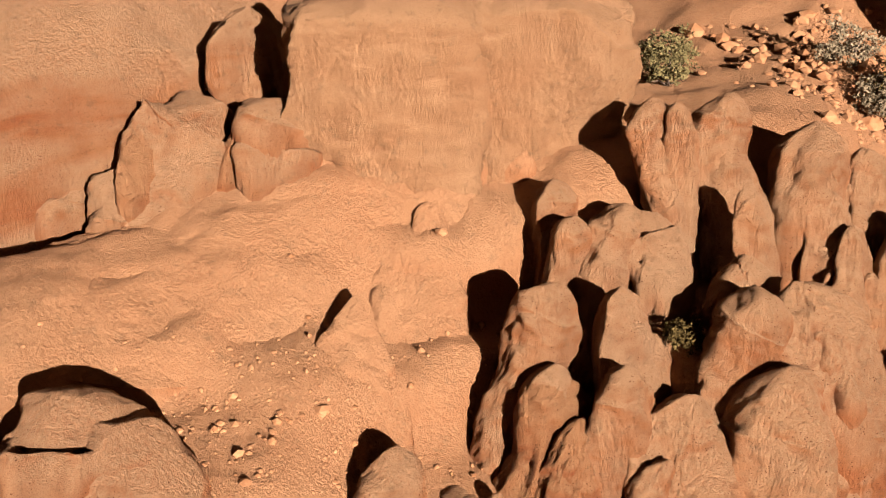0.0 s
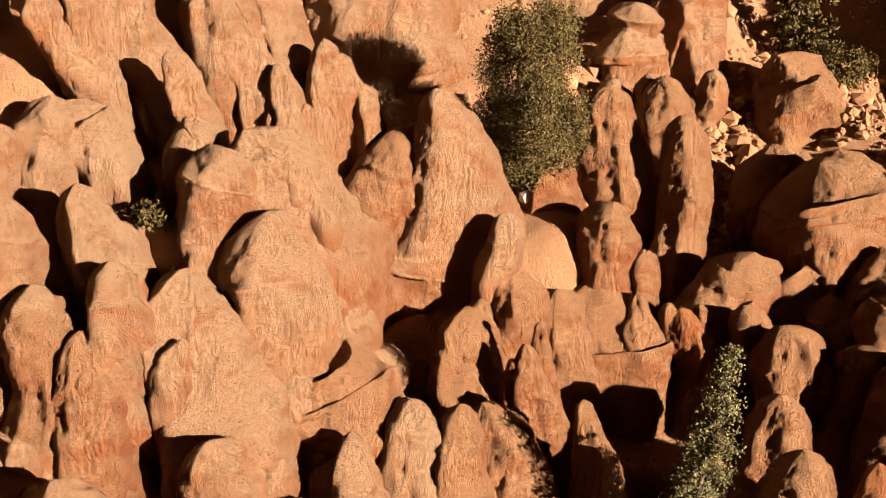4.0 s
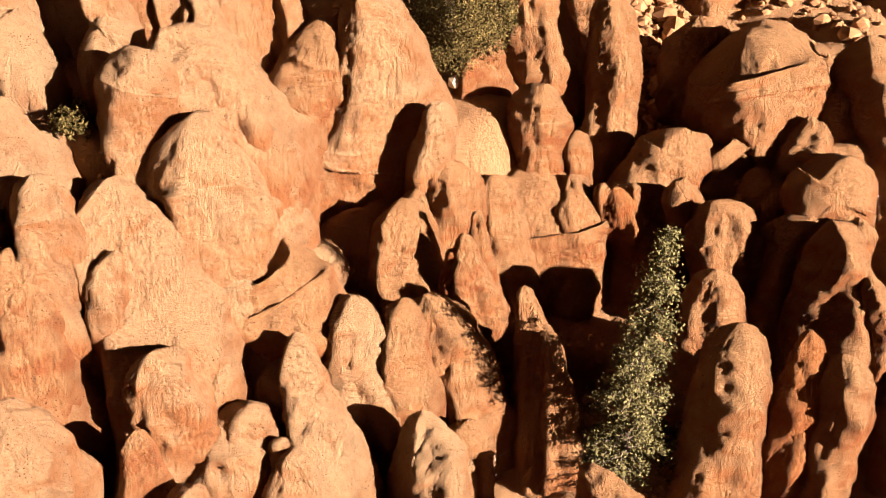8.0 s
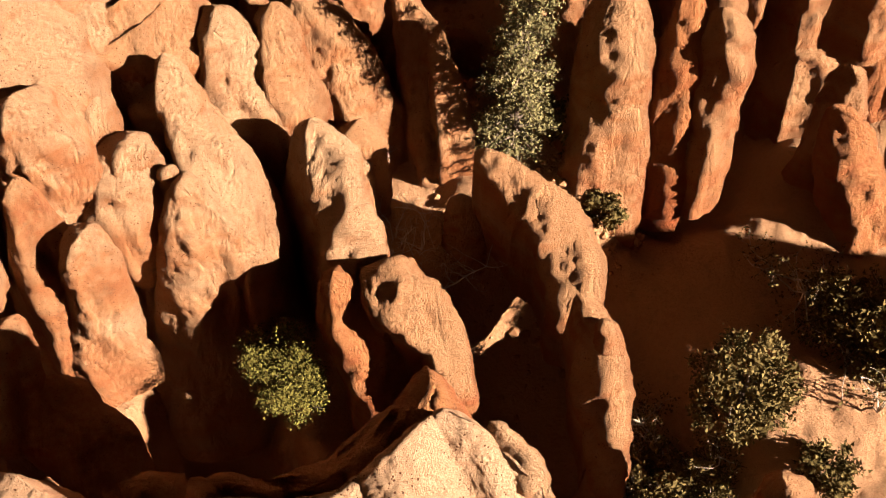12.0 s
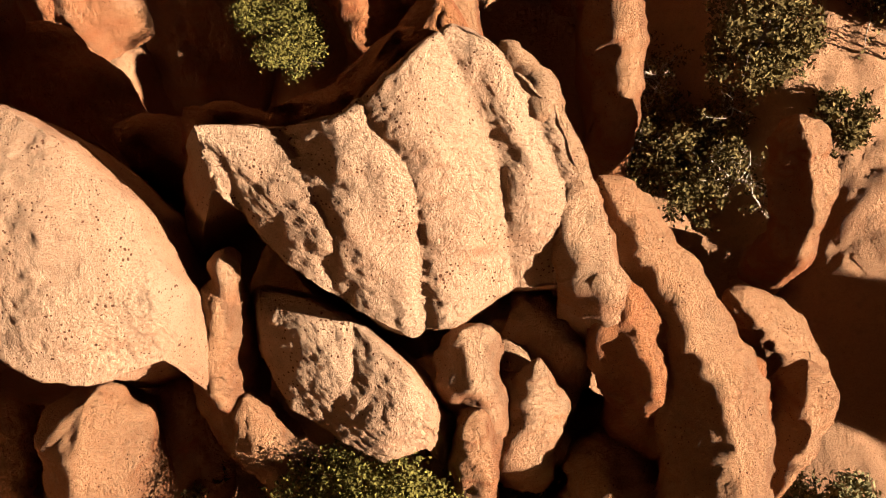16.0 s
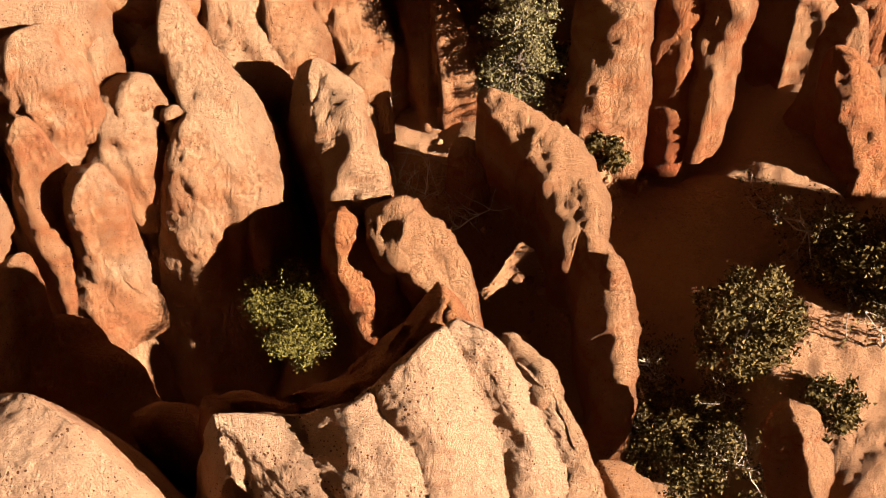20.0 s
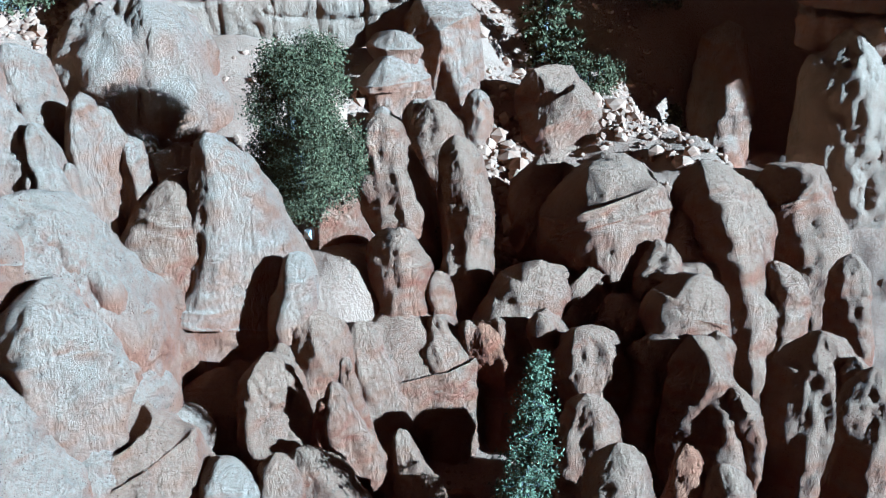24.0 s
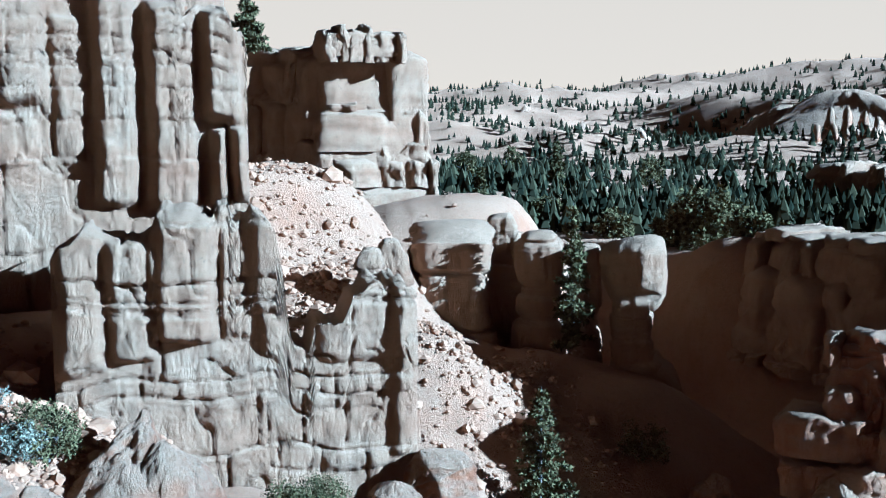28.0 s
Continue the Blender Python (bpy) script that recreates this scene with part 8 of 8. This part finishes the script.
plate("shelf", "", ((-3.17, 7.65, 18.40), (-2.07, 7.48, 18.20), (-0.85, 7.15, 18.70), (0.25, 7.57, 19.20), (1.06, 8.05, 19.60), (1.76, 7.64, 19.20), (2.59, 6.86, 18.40)), ((-3.10, 6.85, 17.40), (-2.42, 5.92, 16.70), (-1.44, 4.83, 16.20), (-0.22, 4.00, 15.90), (0.94, 4.45, 16.00), (2.10, 4.56, 16.00), (3.26, 4.67, 16.00)), 6.0, 4.4, 0.34, STONE_SLAB, 3, of=it, skew=-0.1, rows=150, worn=0.75)
# back face: its dark red colour stands for shade
plate("shelf", "back face coloured dark red as shade", ((-3.36, 8.32, 17.40), (-2.09, 8.25, 17.40), (-0.86, 8.37, 17.60), (0.25, 8.94, 18.00), (0.95, 9.57, 18.20)), ((-2.82, 7.50, 17.20), (-1.72, 7.33, 17.40), (-0.60, 7.39, 17.80), (0.47, 7.95, 18.20), (1.14, 8.47, 18.60)), 6.0, 4.0, 0.35, STONE_SHADE_RED, 4, of=it, rows=80)
plate("rock_slab", "smooth pale rock slab pitted with small holes", ((-7.90, 9.30, 17.40), (-6.40, 8.85, 17.80), (-5.51, 8.06, 17.80), (-4.56, 6.87, 17.20), (-4.32, 5.98, 16.60)), ((-8.92, 6.34, 16.40), (-7.76, 5.39, 16.00), (-6.86, 4.68, 15.60), (-6.03, 4.40, 15.40), (-4.67, 4.63, 15.40)), 5.0, 1.0, 0.10, STONE_SLAB, 5, bulge=0.6, worn=0.3)
plate("rock_slab", "smooth pale slab leaning against the ledge", ((-2.94, 5.83, 14.80), (-2.20, 5.47, 15.00), (-1.24, 4.75, 15.00), (-0.44, 3.78, 14.70), (-0.16, 3.26, 14.20)), ((-3.15, 4.66, 13.80), (-2.77, 3.74, 13.40), (-2.00, 2.94, 13.20), (-1.18, 2.47, 13.00), (-0.36, 2.55, 13.00)), 4.0, 2.0, 0.20, STONE_SLAB, 6, bulge=0.35, rows=90, worn=0.3)
plate("rock_slab", "smooth pale orange rock slope below the wall", ((-30.82, 13.56, 19.41), (-30.14, 16.12, 19.46), (-28.93, 19.34, 19.93), (-27.42, 22.12, 20.95), (-25.45, 24.88, 22.03), (-23.12, 27.28, 22.43), (-20.28, 29.06, 22.57)), ((-25.08, 10.46, 19.56), (-23.58, 12.26, 18.87), (-22.03, 13.98, 18.23), (-20.68, 16.46, 17.70), (-19.99, 19.15, 17.66), (-19.39, 22.02, 17.82), (-18.65, 25.02, 18.97)), 3.0, 3.0, 0.12, SOIL, 7, bulge=0.6, tuck=-0.1)
# unseen towers added between the ravine and canyon and the sun, to shade them
rock("rock_tower", (34, 5.0, 4), (34, 5.0, 18), (4, 4.0), (3, 3.2), 0, STONE, cell=0.5, cuts=0)
rock("rock_tower", (34, -7.4, 4), (34, -7.4, 16.6), (4, 4.0), (3, 3.4), 0, STONE, cell=0.5, cuts=0)
rock("rock_tower", (61, 42, 0), (61, 42, 41), (6, 11.5), (5, 10.5), -39, STONE, cell=0.9, cuts=0)
rock("rock_tower", (64, 62, 0), (64, 62, 36), (6, 9), (5, 8), -20, STONE, cell=0.9, cuts=0)

# trees and shrubs
juniper(foot(0.28, 34.42), 7.69, 3.97, 1, "dense dark green juniper tree behind the pyramid rock", leaf=0.085, clumps=7000)
conifer(foot(5.41, 20.79), 10.04, 2.69, 2, "grey-green conifer leaning beside the ravine wall", leaf=0.085, whorls=60, bare=0.03, lean=(0.3, 0.2), needles=26)
juniper((-2.30, 15.10, 6.2), 3.60, 2.6, 3, "green juniper growing at the edge of a dark cleft", clumps=1300, leaf=0.07, material=JUNIPER_LIGHT)
juniper(foot(-1.75, 0.70), 4.60, 4.30, 4, "yellow-green juniper below the pale ledge", clumps=2600, leaf=0.08, material=JUNIPER_LIGHT)
juniper(foot(10.17, 12.06), 3.20, 2.60, 5, "dark green juniper on the ravine floor", clumps=700)
dead_tree(foot(8.46, 10.41), 3.40, 6, "half-dead juniper with bleached branches and sparse dark leaves", leafy=14)
juniper(foot(8.33, 9.73), 2.60, 3.21, 16, "sparse dark juniper among bleached branches", clumps=500)
dead_tree(foot(14.67, 14.09), 4.50, 7, "bare bleached tree with twisted branches in the ravine", leafy=8)
juniper(foot(14.52, 13.72), 2.80, 3.12, 17, "dark juniper beside the bare tree", clumps=500)
juniper(foot(11.78, 9.52), 1.30, 1.67, 8, "small dark green shrub on sunlit sand", clumps=260, name="shrub")
juniper(foot(9.38, -0.34), 2.00, 2.40, 9, "grey-green shrub beside an orange boulder", clumps=500, name="shrub", material=SPRUCE)
juniper(foot(1.23, 1.22), 1.30, 1.76, 10, "dark low shrub under the pale ledge", clumps=300, name="shrub")
juniper(foot(-5.64, 3.34), 0.90, 1.16, 11, "small dark shrub between lit boulders", clumps=200, name="shrub")
dead_tree(foot(1.01, 19.88), 1.89, 20, "grey leafless brush in the shaded gully", name="shrub", spread=1.6)
dead_tree(foot(1.90, 16.58), 2.72, 21, "grey leafless brush in the shaded gully", name="shrub", spread=1.6)
dead_tree(foot(1.42, 18.44), 1.49, 22, "grey leafless brush in the shaded gully", name="shrub", spread=1.6)
juniper(foot(6.98, 21.70), 1.2, 1.5, 24, "dark shrub in the shade at the ravine floor", clumps=220, name="shrub")
juniper(foot(7.91, 20.57), 1.3, 1.6, 25, "dark shrub in the shade at the ravine floor", clumps=220, name="shrub")
juniper(foot(7.84, 18.74), 1.1, 1.4, 26, "dark shrub in the shade at the ravine floor", clumps=220, name="shrub")
juniper(foot(-10.46, 25.66), 0.83, 1.19, 27, "small yellow-green bush in the sandy saddle", clumps=160, name="shrub", leaf=0.1)
dead_tree(foot(3.47, 35.32), 1.39, 28, "pale dry sagebrush on a rock shelf", name="shrub", leafy=4, spread=1.5)
juniper(foot(-18.45, 38.41), 2.62, 2.29, 29, "grey-green juniper bush at the foot of the block", clumps=350, name="shrub", material=SPRUCE)
juniper(foot(-12.96, 43.94), 1.79, 2.32, 30, "grey sagebrush on the stony slope", clumps=200, name="shrub", material=SAGE)
juniper(foot(-10.75, 41.49), 1.49, 1.95, 31, "grey sagebrush beside the gully", clumps=200, name="shrub", material=SAGE)
juniper(foot(-9.81, 42.33), 2.45, 2.69, 32, "dark shrub on the rubble slope", clumps=420, name="shrub")
juniper(foot(-7.82, 40.69), 1.03, 1.90, 33, "pale sagebrush under the ledge", clumps=160, name="shrub", material=SAGE)
conifer(foot(12.99, 49.62), 7.23, 3.82, 34, "dark pine on the talus slope", whorls=22, leaf=0.2, material=JUNIPER)
juniper(foot(14.64, 47.06), 1.29, 2.83, 35, "dark bush on the talus slope", clumps=260, name="shrub")
juniper(foot(20.00, 53.67), 1.56, 2.88, 36, "dark bush in the canyon shade", clumps=260, name="shrub")
conifer(foot(19.33, 47.49), 2.55, 1.48, 37, "slim dark pine beside the canyon", whorls=14, leaf=0.22, material=JUNIPER)
conifer((-2.31, 103.31, 41.70), 5.93, 4.47, 38, "dark fir standing on the rim of the bluff", whorls=18, leaf=0.4, material=JUNIPER)
conifer(foot(19.49, 66.44), 10.54, 3.10, 39, "tall dark pine in the shaded canyon", whorls=26, leaf=0.3, material=JUNIPER)
conifer(foot(28.74, 144.41), 6.27, 3.16, 40, "dark pine in the far valley", whorls=12, leaf=0.5, material=JUNIPER)
conifer(foot(44.33, 161.26), 8.42, 3.22, 41, "dark pine in the far valley", whorls=12, leaf=0.5, material=JUNIPER)
juniper(foot(44.31, 103.15), 6.07, 7.30, 42, "broad dark tree on the canyon rim", leaf=0.5, clumps=500)
juniper(foot(38.69, 115.96), 3.28, 3.97, 43, "dark bush on the canyon rim", leaf=0.4, clumps=250)
juniper(foot(34.66, 132.79), 3.68, 4.43, 44, "dark tree at the edge of the valley woods", leaf=0.5, clumps=250)
juniper(foot(42.43, 107.16), 3.38, 3.74, 50, "dark bushy tree on the canyon rim", leaf=0.4, clumps=200)
juniper(foot(45.67, 94.86), 2.79, 4.00, 51, "dark bushy tree on the canyon rim", leaf=0.4, clumps=200)
juniper(foot(47.12, 91.93), 2.19, 2.80, 52, "dark bushy tree on the canyon rim", leaf=0.4, clumps=200)
juniper(foot(47.48, 87.23), 2.09, 3.23, 53, "dark bushy tree on the canyon rim", leaf=0.4, clumps=200)
juniper(foot(48.01, 82.37), 2.49, 3.63, 54, "dark bushy tree on the canyon rim", leaf=0.4, clumps=200)
juniper(foot(48.41, 78.65), 2.16, 3.01, 55, "dark bushy tree on the canyon rim", leaf=0.4, clumps=200)
juniper(foot(68.38, 185.02), 5.17, 5.26, 56, "dark bushy tree on the canyon rim", leaf=0.4, clumps=200)
juniper(foot(33.64, 184.20), 5.97, 4.00, 57, "dark bushy tree on the canyon rim", leaf=0.4, clumps=200)
juniper(foot(43.65, 192.35), 7.29, 4.21, 58, "dark bushy tree on the canyon rim", leaf=0.4, clumps=200)

# loose stones
rubble("grey-orange rubble filling the narrow gully", ((7.33, 34.53), (8.32, 38.41), (9.21, 44.36)), 0.8, 700, 0.16, 1)
rubble("broken limestone blocks strewn over the talus slope", ((11.03, 62.34), (11.83, 56.07), (14.66, 46.00), (17.76, 40.56)), 3.0, 1800, 0.12, 2)
rubble("pale rubble below the cliff", ((-11.29, 48.14), (-10.16, 44.30), (-7.37, 40.76)), 2.2, 900, 0.12, 3)
rubble("stones on the upper talus", ((0.35, 69.32), (3.98, 59.15), (8.26, 56.65), (11.83, 58.05)), 3.0, 700, 0.13, 4)
rubble("gravel and stones on the ravine floor", ((4.94, 25.53), (5.15, 23.13), (7.95, 18.47), (4.66, 17.05)), 1.2, 900, 0.06, 5)
rubble("small stones on the sandy slope", ((-20.91, 14.06), (-18.22, 16.01), (-10.78, 27.15)), 2.5, 900, 0.05, 6)
rubble("stones on the rocky slope", ((-14.71, 46.52), (-12.07, 43.18), (16.23, 38.74)), 2.5, 500, 0.2, 7)
rubble("broken stones on the pale talus fan", ((-0.70, 69.33), (1.59, 63.29), (3.91, 58.15)), 3.5, 1500, 0.14, 8)
rubble("broken stones on the far slope", ((8.75, 76.77), (16.43, 80.58), (20.33, 74.51)), 4.0, 700, 0.2, 9)
stones("grey-orange limestone block lying in the gully", ((7.33, 34.53), (8.32, 38.41), (8.82, 42.39)), 0.7, 90, 0.24, 1)
stones("flat limestone block on the talus slope", ((11.03, 62.34), (11.83, 56.07), (14.66, 46.00)), 2.6, 110, 0.17, 2)
chalk = new("boulder", mesh_from("boulder", *SHAPES[3], CHALK, False))
chalk.matrix_world = pose(0.43, 33.50, 15.48, 10, 5, 30) @ Matrix.Diagonal((0.5, 0.4, 0.4, 1))
tagged(chalk, "white chalky boulder at the foot of the juniper", "rock")
